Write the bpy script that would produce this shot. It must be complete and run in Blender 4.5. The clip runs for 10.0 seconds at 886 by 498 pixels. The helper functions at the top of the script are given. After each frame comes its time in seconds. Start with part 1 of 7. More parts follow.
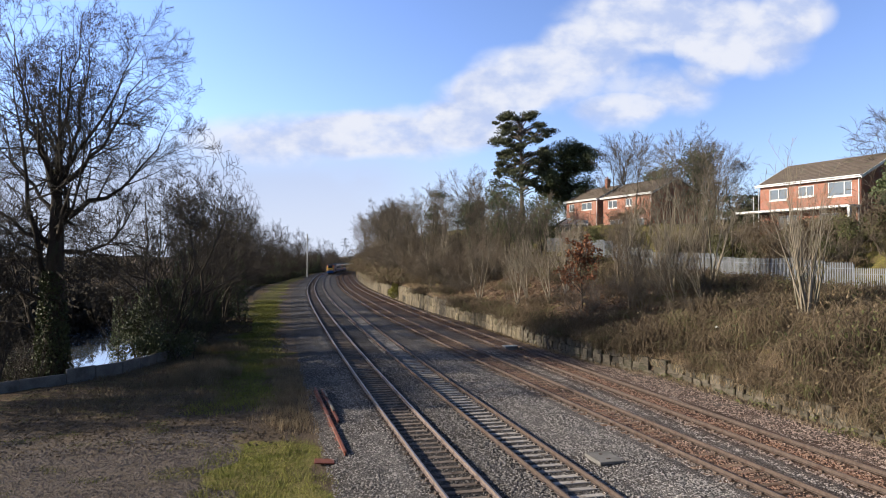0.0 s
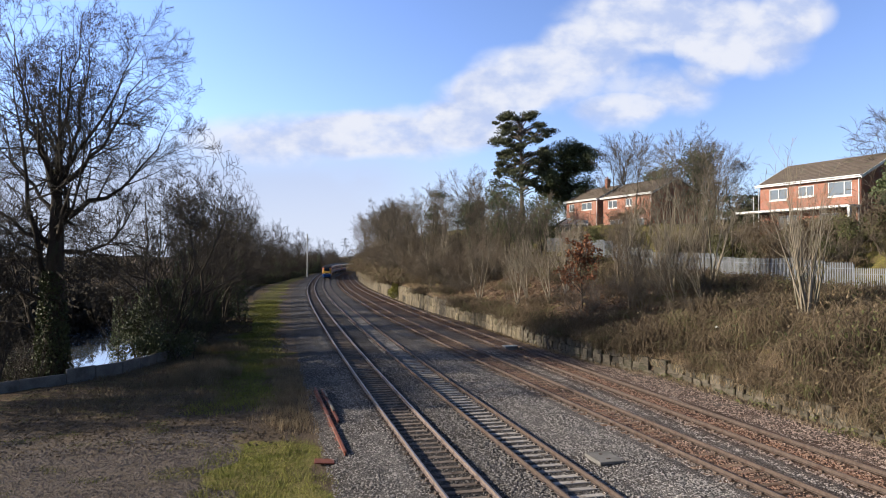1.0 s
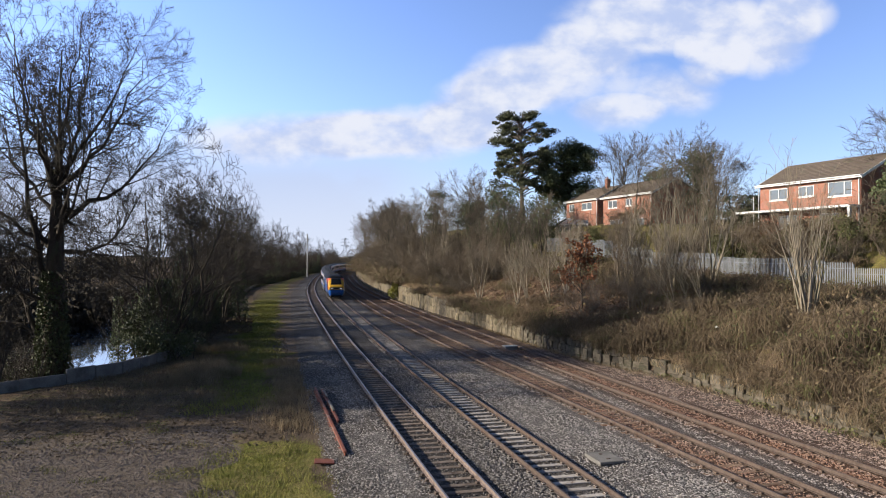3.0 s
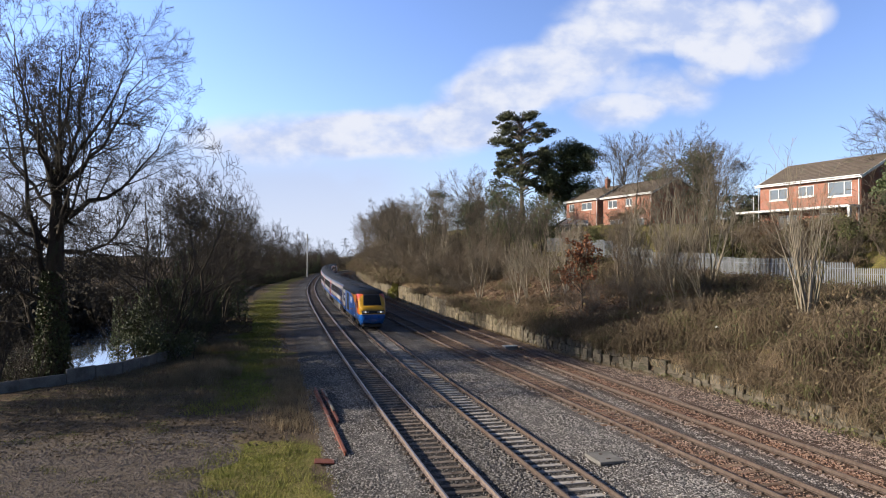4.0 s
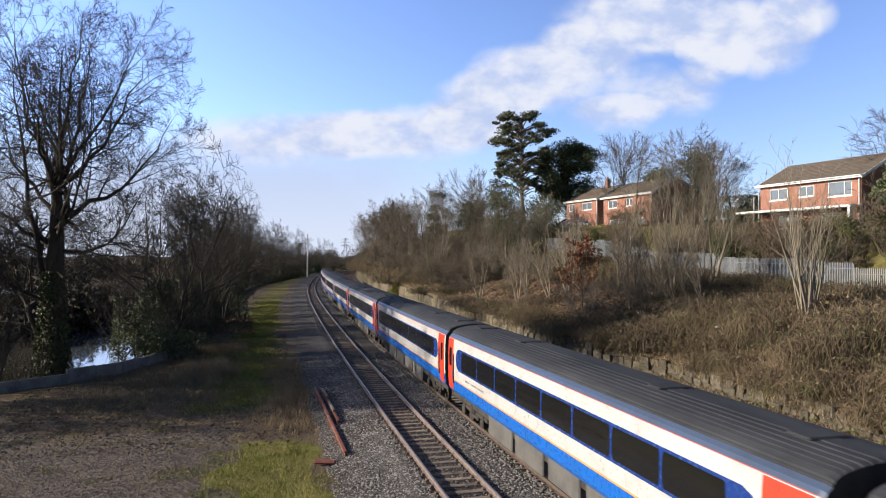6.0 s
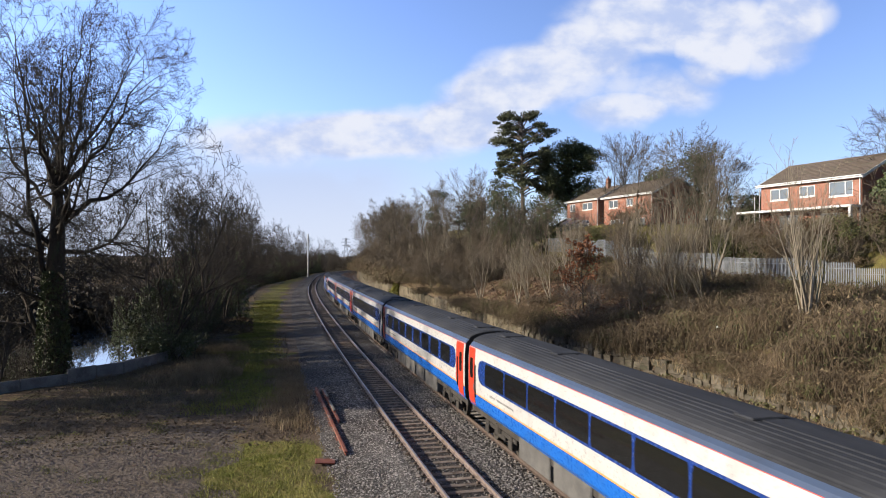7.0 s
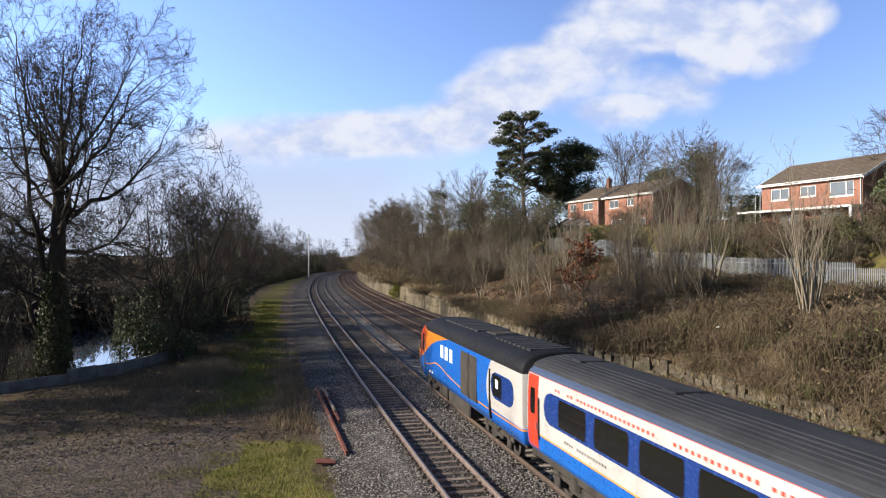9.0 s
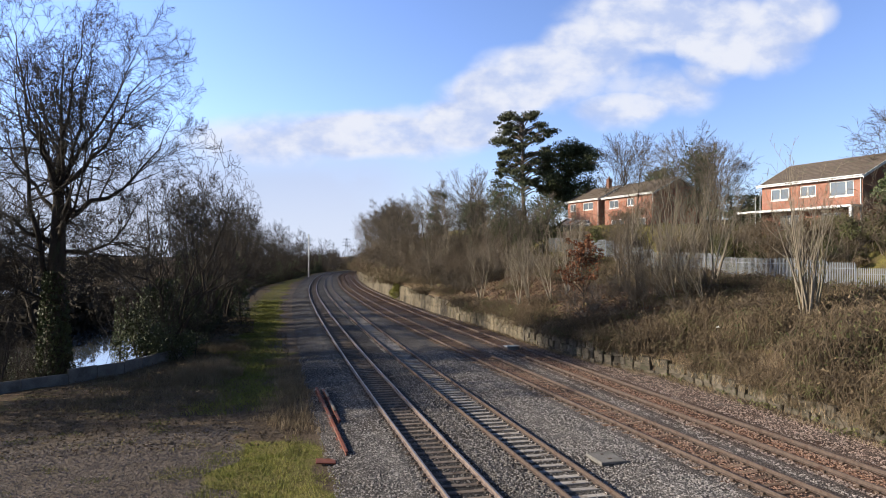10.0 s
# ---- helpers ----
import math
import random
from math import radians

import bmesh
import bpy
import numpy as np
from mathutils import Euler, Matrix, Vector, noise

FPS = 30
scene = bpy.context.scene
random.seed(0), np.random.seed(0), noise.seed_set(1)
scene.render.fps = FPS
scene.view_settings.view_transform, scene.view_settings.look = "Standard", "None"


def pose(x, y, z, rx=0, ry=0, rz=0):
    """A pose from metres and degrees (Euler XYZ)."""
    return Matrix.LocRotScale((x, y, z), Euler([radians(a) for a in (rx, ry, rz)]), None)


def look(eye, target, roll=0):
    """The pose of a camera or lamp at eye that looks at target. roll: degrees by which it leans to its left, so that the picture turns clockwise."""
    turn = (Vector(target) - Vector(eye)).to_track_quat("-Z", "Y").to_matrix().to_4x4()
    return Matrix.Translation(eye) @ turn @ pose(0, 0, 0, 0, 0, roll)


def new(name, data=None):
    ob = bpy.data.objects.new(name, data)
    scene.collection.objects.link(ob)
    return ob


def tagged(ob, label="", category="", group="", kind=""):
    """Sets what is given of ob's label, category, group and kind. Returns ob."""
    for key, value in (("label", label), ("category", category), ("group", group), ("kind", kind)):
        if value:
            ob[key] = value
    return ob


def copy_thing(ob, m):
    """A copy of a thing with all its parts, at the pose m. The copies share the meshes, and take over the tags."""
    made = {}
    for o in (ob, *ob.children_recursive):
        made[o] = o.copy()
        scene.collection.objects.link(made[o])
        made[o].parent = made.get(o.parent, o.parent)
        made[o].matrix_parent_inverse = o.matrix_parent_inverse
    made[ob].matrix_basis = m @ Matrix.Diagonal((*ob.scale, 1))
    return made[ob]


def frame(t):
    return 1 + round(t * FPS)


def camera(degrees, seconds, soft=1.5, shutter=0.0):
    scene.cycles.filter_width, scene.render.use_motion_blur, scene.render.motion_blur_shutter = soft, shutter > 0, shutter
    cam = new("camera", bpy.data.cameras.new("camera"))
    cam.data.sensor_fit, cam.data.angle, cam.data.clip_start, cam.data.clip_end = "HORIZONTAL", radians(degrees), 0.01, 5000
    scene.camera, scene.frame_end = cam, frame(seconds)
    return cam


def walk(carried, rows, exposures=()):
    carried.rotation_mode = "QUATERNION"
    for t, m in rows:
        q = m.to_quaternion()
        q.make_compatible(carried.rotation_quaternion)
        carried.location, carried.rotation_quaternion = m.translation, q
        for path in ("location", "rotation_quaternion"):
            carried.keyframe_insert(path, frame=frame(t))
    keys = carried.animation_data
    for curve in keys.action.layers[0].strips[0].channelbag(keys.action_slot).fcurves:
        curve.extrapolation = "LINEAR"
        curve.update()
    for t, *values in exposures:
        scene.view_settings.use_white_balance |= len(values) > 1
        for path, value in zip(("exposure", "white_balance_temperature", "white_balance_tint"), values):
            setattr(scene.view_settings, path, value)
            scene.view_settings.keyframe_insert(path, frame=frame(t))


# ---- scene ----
# The camera stands on a bridge beside a four-track railway and watches a train pass.
cam = camera(63.7, 10.0, soft=1.0, shutter=0.06)
EYE = Vector((0, 0, 7.121))


def aim(turn):
    return pose(EYE.x, EYE.y, EYE.z, 90.515, -0.0, turn)


walk(cam, [(0, aim(0)), (5.2, aim(0)), (6.8, aim(0.05)), (8.3, aim(0.11)), (10, aim(0.11))])

# ---- sky, sun, exposure ----
SUN_EL, SUN_AZ = radians(21.5), radians(-96)  # azimuth from +y towards +x
scene.view_settings.exposure = 0.85
world = bpy.data.worlds.new("sky")
scene.world = world
world.use_nodes = True


class Nodes:
    """A small helper to chain shader nodes."""

    def __init__(self, tree):
        self.t = tree
        tree.nodes.clear()

    def n(self, kind, ins=None, **props):
        node = self.t.nodes.new(kind)
        if "operation" in props:
            node.operation = props["operation"]
        if "use_clamp" in props:
            node.use_clamp = props["use_clamp"]
        if "interpolation_type" in props:
            node.interpolation_type = props["interpolation_type"]
        if "data_type" in props:
            node.data_type, node.blend_type = props["data_type"], props["blend_type"]
        if "attribute_name" in props:
            node.attribute_name = props["attribute_name"]
        for k, v in (ins or {}).items():
            if isinstance(v, bpy.types.NodeSocket):
                self.t.links.new(v, node.inputs[k])
            else:
                node.inputs[k].default_value = v
        return node

    def m(self, op, a, b=0.0, c=0.0, clamp=False):
        return self.n("ShaderNodeMath", {0: a, 1: b, 2: c}, operation=op, use_clamp=clamp).outputs[0]

    def step(self, v, lo, hi, a=0.0, b=1.0):
        return self.n("ShaderNodeMapRange", {0: v, 1: lo, 2: hi, 3: a, 4: b}, interpolation_type="SMOOTHSTEP").outputs[0]

    def mix(self, f, a, b, blend="MIX"):
        node = self.n("ShaderNodeMix", data_type="RGBA", blend_type=blend)
        for k, v in ((0, f), (6, a), (7, b)):
            if isinstance(v, bpy.types.NodeSocket):
                self.t.links.new(v, node.inputs[k])
            else:
                node.inputs[k].default_value = v if k == 0 else (*v, 1)
        return node.outputs[2]

    def noise(self, vec, scale, detail=4.0, rough=0.55, dist=0.0):
        return self.n("ShaderNodeTexNoise", {"Vector": vec, "Scale": scale, "Detail": detail, "Roughness": rough, "Distortion": dist}).outputs[0]


def build_sky():
    g = Nodes(world.node_tree)
    sky = g.n("ShaderNodeTexSky")
    sky.sky_type, sky.sun_disc, sky.sun_elevation, sky.sun_rotation = "NISHITA", False, SUN_EL, SUN_AZ
    sky.altitude, sky.air_density, sky.dust_density, sky.ozone_density = 60, 1.0, 0.6, 2.0
    way = g.n("ShaderNodeTexCoord").outputs["Generated"]
    sep = g.n("ShaderNodeSeparateXYZ", {0: way})
    y = g.m("MAXIMUM", g.m("ABSOLUTE", sep.outputs[1]), 0.15)
    u, v = g.m("DIVIDE", sep.outputs[0], y), g.m("DIVIDE", sep.outputs[2], y)
    flat = g.n("ShaderNodeCombineXYZ", {0: u, 1: g.m("MULTIPLY", v, 1.5), 2: 0.0}).outputs[0]
    big, small = g.noise(flat, 4.0, 7, 0.52, 0.2), g.noise(flat, 13.0, 8, 0.55, 0.1)
    puff = g.m("ADD", g.m("MULTIPLY", big, 0.68), g.m("MULTIPLY", small, 0.32))
    # cumulus heaps: a flat bank low down and a tower that climbs from it; each heap is u, v and its half width and height
    heaps = ((-0.209, 0.166, 0.165, 0.036), (-0.051, 0.172, 0.13, 0.040), (0.052, 0.205, 0.07, 0.05), (0.092, 0.247, 0.063, 0.046), (0.171, 0.255, 0.08, 0.056), (0.235, 0.311, 0.095, 0.056),
             (0.322, 0.336, 0.10, 0.05), (0.377, 0.279, 0.047, 0.038), (0.314, 0.224, 0.076, 0.036), (0.239, 0.193, 0.058, 0.024), (0.448, 0.31, 0.075, 0.052), (0.504, 0.342, 0.05, 0.034))
    mass = 0.0
    warp = g.m("MULTIPLY", g.m("SUBTRACT", big, 0.5), 0.05)
    for cu, cv, wu, wv in heaps:
        du = g.m("DIVIDE", g.m("SUBTRACT", g.m("ADD", u, warp), cu), wu * 1.25)
        dv = g.m("DIVIDE", g.m("SUBTRACT", g.m("ADD", v, warp), cv), wv * 1.25)
        f = g.m("MAXIMUM", g.m("SUBTRACT", 1.0, g.m("ADD", g.m("MULTIPLY", du, du), g.m("MULTIPLY", dv, dv))), 0.0)
        mass = g.m("ADD", mass, f)
    mass = g.m("MULTIPLY", g.m("MINIMUM", mass, 1.0), g.step(sep.outputs[1], 0.0, 0.1))
    edge = g.m("ADD", g.m("MULTIPLY", mass, 0.55), g.m("MULTIPLY", puff, 0.85))
    cloud = g.m("MULTIPLY", g.step(edge, 0.52, 1.0), g.step(mass, 0.0, 0.2))
    low = g.m("MULTIPLY", g.step(v, 0.21, 0.10), g.step(u, 0.12, -0.12))
    low = g.m("MULTIPLY", low, g.step(puff, 0.25, 0.55, 0.75, 1.0))
    # fair-weather cloud over the rest of the sky, out of view
    rest = g.m("MULTIPLY", g.step(puff, 0.60, 0.74, 0.0, 0.5), g.step(sep.outputs[1], 0.2, -0.2))
    lit = g.mix(g.step(small, 0.36, 0.62), (4.9, 5.8, 8.3), (7.6, 7.9, 8.9))
    haze = g.mix(g.step(v, 0.0, 0.16), (6.6, 7.3, 8.9), (5.0, 6.1, 8.7))
    glow = g.step(sep.outputs[2], 0.62, 0.34)  # the hazy lower sky is brighter than the zenith
    hazy = g.m("MULTIPLY", glow, g.step(sep.outputs[1], -0.45, 0.35, 0.15, 1.0))  # boost cut behind the camera: unseen sky dimmed to deepen the shade
    tint = g.mix(1.0, sky.outputs[0], g.mix(hazy, (0.68, 0.71, 0.82), (1.74, 1.79, 2.40)), "MULTIPLY")
    sunny = g.step(sep.outputs[0], 0.4, -0.55, 0.84, 1.46)  # brighter towards the sun
    tint = g.mix(1.0, tint, g.n("ShaderNodeCombineXYZ", {0: sunny, 1: sunny, 2: sunny}).outputs[0], "MULTIPLY")
    col = g.mix(low, tint, haze)
    col = g.mix(g.m("MAXIMUM", cloud, rest), col, lit)
    out = g.n("ShaderNodeBackground", {0: col, 1: 0.060})
    g.t.links.new(out.outputs[0], g.n("ShaderNodeOutputWorld").inputs[0])


build_sky()
sun = new("sun", bpy.data.lights.new("sun", "SUN"))
sun.data.energy, sun.data.angle, sun.data.color = 5.0, radians(0.6), (1.0, 0.90, 0.74)
sun.matrix_world = look((-60 * math.cos(SUN_EL), -5.8, 60 * math.sin(SUN_EL)), (0, 0, 0))

# ---- materials ----


def make(name, build):
    m = bpy.data.materials.new(name)
    m.use_nodes = True
    g = Nodes(m.node_tree)
    bsdf = g.n("ShaderNodeBsdfPrincipled")
    build(g, bsdf)
    g.t.links.new(bsdf.outputs[0], g.n("ShaderNodeOutputMaterial").inputs[0])
    return m


def link(g, sock, bsdf, name):
    g.t.links.new(sock, bsdf.inputs[name])


def rough_stuff(name, a, b, scale=3.0, fine=40.0, rough=0.85, bump=0.3, depth=0.01, metal=0.0, c=None, vary=0.0, spec=0.3, stretch=(1, 1, 1)):
    """Two colours mottled at two scales, with grain and relief; c is a stain, vary the difference from piece to piece."""
    a, b, c = (tuple(0.6 * v for v in q) if q else None for q in (a, b, c))

    def build(g, bs):
        pos = g.n("ShaderNodeTexCoord").outputs["Object"]
        info = g.n("ShaderNodeObjectInfo").outputs["Random"]
        pos = g.n("ShaderNodeVectorMath", {0: pos, 1: g.n("ShaderNodeCombineXYZ", {0: g.m("MULTIPLY", info, 31.0), 1: g.m("MULTIPLY", info, 17.0), 2: 0.0}).outputs[0]}, operation="ADD").outputs[0]
        pos = g.n("ShaderNodeMapping", {"Vector": pos, "Scale": stretch}).outputs[0]
        n1, n2 = g.noise(pos, scale, 5), g.noise(pos, fine, 4)
        f = g.m("ADD", g.m("MULTIPLY", n1, 0.6), g.m("MULTIPLY", n2, 0.4))
        col = g.mix(g.step(f, 0.32, 0.68), a, b)
        if c:
            col = g.mix(g.step(g.noise(pos, scale * 0.45, 6, 0.65), 0.52, 0.68), col, c)
        if vary:
            k = g.m("ADD", g.m("MULTIPLY", info, 2 * vary), 1 - vary)
            col = g.mix(1.0, col, g.n("ShaderNodeCombineXYZ", {0: k, 1: k, 2: k}).outputs[0], "MULTIPLY")
        link(g, col, bs, "Base Color")
        bs.inputs["Metallic"].default_value = metal
        bs.inputs["Specular IOR Level"].default_value = spec
        link(g, g.step(n2, 0.2, 0.8, rough - 0.08, min(rough + 0.08, 1)), bs, "Roughness")
        if bump:
            link(g, g.n("ShaderNodeBump", {"Strength": bump, "Distance": depth, "Height": f}).outputs[0], bs, "Normal")
    return make(name, build)


def gloss(name, col, rough=0.3, metal=0.0, dirt=0.15, emit=None, coat=0.0):
    """Paint, plastic or metal with a thin film of dirt."""
    def build(g, bs):
        pos = g.n("ShaderNodeTexCoord").outputs["Object"]
        n = g.noise(pos, 1.3, 6, 0.6)
        dark = tuple(v * 0.55 + 0.012 for v in col)
        link(g, g.mix(g.m("MULTIPLY", g.step(n, 0.42, 0.75), dirt * 2), col, dark), bs, "Base Color")
        link(g, g.step(g.noise(pos, 9, 3), 0.3, 0.7, max(rough - 0.07, 0.02), rough + 0.1), bs, "Roughness")
        bs.inputs["Metallic"].default_value = metal
        bs.inputs["Coat Weight"].default_value = coat
        if emit:
            bs.inputs["Emission Color"].default_value, bs.inputs["Emission Strength"].default_value = (*emit[:3], 1), emit[3]
    return make(name, build)


def pebbles(name, zones, size=16.0, extra=None):
    """Loose stones, each with its own tone, over a zone attribute that says where which colour lies."""
    def build(g, bs):
        pos = g.n("ShaderNodeTexCoord").outputs["Object"]
        v1 = g.n("ShaderNodeTexVoronoi", {"Vector": pos, "Scale": size, "Randomness": 1.0})
        n1, n2 = g.noise(pos, 0.7, 6, 0.6), g.noise(pos, 5, 5)
        tone = g.n("ShaderNodeSeparateXYZ", {0: v1.outputs["Color"]}).outputs[0]
        zone = g.n("ShaderNodeSeparateColor", {0: g.n("ShaderNodeAttribute", attribute_name="zone").outputs["Color"]})
        w = [zone.outputs[i] for i in range(3)]
        col = None
        for i, (a, b) in enumerate(zones):
            c = g.mix(g.m("MULTIPLY", g.m("ADD", tone, n2), 0.5), a, b)
            if col is None:
                col = c
            else:
                f = g.m("ADD", w[i - 1], g.m("MULTIPLY", g.m("SUBTRACT", n1, 0.5), g.m("MULTIPLY", g.m("MULTIPLY", w[i - 1], g.m("SUBTRACT", 1.0, w[i - 1])), 5.0)), clamp=True)
                col = g.mix(f, col, c)
        # gaps between the stones painted near black, standing in for their shade
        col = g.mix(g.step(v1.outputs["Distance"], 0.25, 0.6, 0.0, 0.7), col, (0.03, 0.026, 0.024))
        col = g.mix(g.step(g.noise(pos, 0.22, 6, 0.6), 0.4, 0.65), col, g.mix(1.0, col, (0.62, 0.58, 0.55), "MULTIPLY"))
        col = g.mix(1.0, col, (0.63, 0.62, 0.61), "MULTIPLY")
        link(g, col, bs, "Base Color")
        bs.inputs["Roughness"].default_value, bs.inputs["Specular IOR Level"].default_value = 0.9, 0.25
        h = g.m("SUBTRACT", g.m("MULTIPLY", tone, 0.6), v1.outputs["Distance"])
        link(g, g.n("ShaderNodeBump", {"Strength": 1.0, "Distance": 0.05, "Height": h}).outputs[0], bs, "Normal")
    return make(name, build)


BALLAST = pebbles("ballast_stone", [((0.17, 0.158, 0.15), (0.49, 0.46, 0.435)), ((0.125, 0.055, 0.03), (0.36, 0.19, 0.11)), ((0.045, 0.041, 0.038), (0.145, 0.13, 0.117)), ((0.30, 0.22, 0.14), (0.5, 0.4, 0.27))])


def soil(name):
    """Grass, gravel, leaf litter and bare earth by the zone attribute."""
    def build(g, bs):
        pos = g.n("ShaderNodeTexCoord").outputs["Object"]
        n0, n1, n2, n3 = g.noise(pos, 0.16, 6, 0.62), g.noise(pos, 1.1, 6, 0.62), g.noise(pos, 9, 5, 0.6), g.noise(pos, 45, 3)
        zone = g.n("ShaderNodeSeparateColor", {0: g.n("ShaderNodeAttribute", attribute_name="zone").outputs["Color"]})
        earth = g.mix(g.step(n2, 0.3, 0.7), (0.07, 0.052, 0.036), (0.17, 0.125, 0.085))
        grass = g.mix(g.step(n1, 0.35, 0.62), (0.16, 0.165, 0.025), (0.27, 0.215, 0.08))
        grass = g.mix(g.step(n3, 0.35, 0.65), grass, (0.075, 0.085, 0.015))
        stones = g.n("ShaderNodeTexVoronoi", {"Vector": pos, "Scale": 14.0})
        tone = g.n("ShaderNodeSeparateXYZ", {0: stones.outputs["Color"]}).outputs[0]
        gravel = g.mix(g.m("MULTIPLY", g.m("ADD", tone, n2), 0.5), (0.10, 0.078, 0.064), (0.33, 0.27, 0.225))
        gravel = g.mix(g.step(n1, 0.48, 0.62, 0.0, 0.75), gravel, (0.15, 0.12, 0.095))
        # shade in the gaps of the gravel is put into its colour
        gravel = g.mix(g.step(stones.outputs["Distance"], 0.3, 0.6, 0.0, 0.6), gravel, (0.03, 0.025, 0.02))
        litter = g.mix(g.step(n2, 0.35, 0.65), (0.08, 0.052, 0.034), (0.21, 0.145, 0.095))
        litter = g.mix(g.step(n1, 0.5, 0.64, 0.0, 0.8), litter, (0.17, 0.15, 0.06))

        def edge(s):
            return g.step(g.m("ADD", s, g.m("MULTIPLY", g.m("SUBTRACT", g.m("ADD", g.m("MULTIPLY", n1, 0.6), g.m("MULTIPLY", n2, 0.4)), 0.5), 1.3)), 0.35, 0.65)
        col = g.mix(edge(zone.outputs[2]), earth, litter)
        col = g.mix(edge(zone.outputs[1]), col, gravel)
        col = g.mix(edge(zone.outputs[0]), col, grass)
        col = g.mix(g.step(n0, 0.4, 0.7, 0.0, 0.35), col, (0.10, 0.075, 0.05))
        col = g.mix(1.0, col, (0.85, 0.85, 0.85), "MULTIPLY")
        link(g, col, bs, "Base Color")
        bs.inputs["Roughness"].default_value, bs.inputs["Specular IOR Level"].default_value = 0.95, 0.15
        h = g.m("ADD", g.m("MULTIPLY", n2, 0.7), g.m("ADD", g.m("MULTIPLY", n3, 0.4), g.m("MULTIPLY", tone, 0.3)))
        link(g, g.n("ShaderNodeBump", {"Strength": 0.8, "Distance": 0.09, "Height": h}).outputs[0], bs, "Normal")
    return make(name, build)


SOIL = soil("ground_soil")
RAIL_RUST = rough_stuff("rail_rust", (0.09, 0.066, 0.052), (0.175, 0.125, 0.10), 6, 60, 0.75, 0.3, 0.004, c=(0.09, 0.05, 0.035))
RAIL_HEAD = rough_stuff("worn_rail_head", (0.42, 0.36, 0.33), (0.55, 0.49, 0.45), 5, 80, 0.42, 0.05, 0.002, metal=0.75)
RAIL_DULL = rough_stuff("rusty_rail_head", (0.13, 0.094, 0.076), (0.215, 0.157, 0.128), 5, 80, 0.6, 0.1, 0.002, metal=0.2)
# lighter copy of the rail rust: sun on the rail sides put into the colour
RAIL_SUNLIT = rough_stuff("sunlit_rust", (0.20, 0.145, 0.12), (0.36, 0.28, 0.24), 6, 60, 0.6, 0.3, 0.004, c=(0.15, 0.10, 0.075))
SLEEPER_CON = rough_stuff("concrete_sleeper", (0.40, 0.36, 0.325), (0.68, 0.62, 0.56), 4, 50, 0.9, 0.3, 0.006, c=(0.22, 0.16, 0.12), vary=0.2)
SLEEPER_OLD = rough_stuff("brown_sleeper", (0.165, 0.125, 0.1), (0.36, 0.29, 0.24), 4, 50, 0.9, 0.4, 0.008, c=(0.12, 0.085, 0.065), vary=0.25)
SLEEPER_RUST = rough_stuff("rust_stained_sleeper", (0.16, 0.09, 0.055), (0.34, 0.25, 0.18), 4, 50, 0.9, 0.4, 0.008, c=(0.2, 0.095, 0.05), vary=0.35)
STONE = rough_stuff("wall_stone", (0.11, 0.09, 0.06), (0.30, 0.245, 0.165), 2.2, 25, 0.92, 0.6, 0.03, c=(0.12, 0.11, 0.06), vary=0.22)
STONE_GREY = rough_stuff("grey_wall_stone", (0.075, 0.062, 0.046), (0.20, 0.17, 0.128), 2.2, 25, 0.92, 0.7, 0.03, c=(0.08, 0.085, 0.045), vary=0.3)
CONCRETE = rough_stuff("weathered_concrete", (0.19, 0.18, 0.165), (0.36, 0.34, 0.315), 1.5, 30, 0.9, 0.3, 0.01, c=(0.15, 0.145, 0.12))
BARK = rough_stuff("bark", (0.062, 0.05, 0.038), (0.13, 0.104, 0.08), 3, 18, 0.92, 0.6, 0.02, c=(0.10, 0.11, 0.06), stretch=(1, 1, 0.35))
BARK_PALE = rough_stuff("pale_bark", (0.24, 0.20, 0.15), (0.42, 0.355, 0.27), 3, 18, 0.9, 0.4, 0.01, c=(0.16, 0.16, 0.09), stretch=(1, 1, 0.35))
TWIG = rough_stuff("twigs", (0.14, 0.108, 0.078), (0.28, 0.222, 0.16), 1.2, 14, 0.9, 0, vary=0.2)
# near-black copy of TWIG: dark wet bark, plus the wood's shade put into the colour
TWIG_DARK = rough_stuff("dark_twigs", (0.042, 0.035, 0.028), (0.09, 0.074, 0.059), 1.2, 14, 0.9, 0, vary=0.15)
BRAMBLE = rough_stuff("bramble_stems", (0.11, 0.078, 0.05), (0.27, 0.20, 0.125), 1.0, 12, 0.9, 0, c=(0.15, 0.155, 0.06), vary=0.3)
DRYGRASS = rough_stuff("dry_grass", (0.24, 0.175, 0.105), (0.44, 0.34, 0.215), 0.8, 10, 0.95, 0, c=(0.20, 0.17, 0.08), vary=0.2)
TWIG_GREY = rough_stuff("grey_brown_twigs", (0.105, 0.088, 0.068), (0.235, 0.195, 0.15), 1.2, 14, 0.9, 0, vary=0.35)
PINE_BARK = rough_stuff("pine_bark", (0.17, 0.135, 0.11), (0.32, 0.255, 0.205), 2, 14, 0.9, 0.5, 0.02, stretch=(1, 1, 0.4))
IVY = rough_stuff("ivy_leaves", (0.05, 0.07, 0.025), (0.155, 0.185, 0.07), 1.3, 9, 0.55, 0, vary=0.2, spec=0.4)
PINE = rough_stuff("pine_needles", (0.06, 0.072, 0.04), (0.18, 0.19, 0.10), 0.9, 7, 0.8, 0, vary=0.15)
BROWNLEAF = rough_stuff("dead_beech_leaves", (0.20, 0.075, 0.035), (0.36, 0.15, 0.07), 2, 12, 0.8, 0)


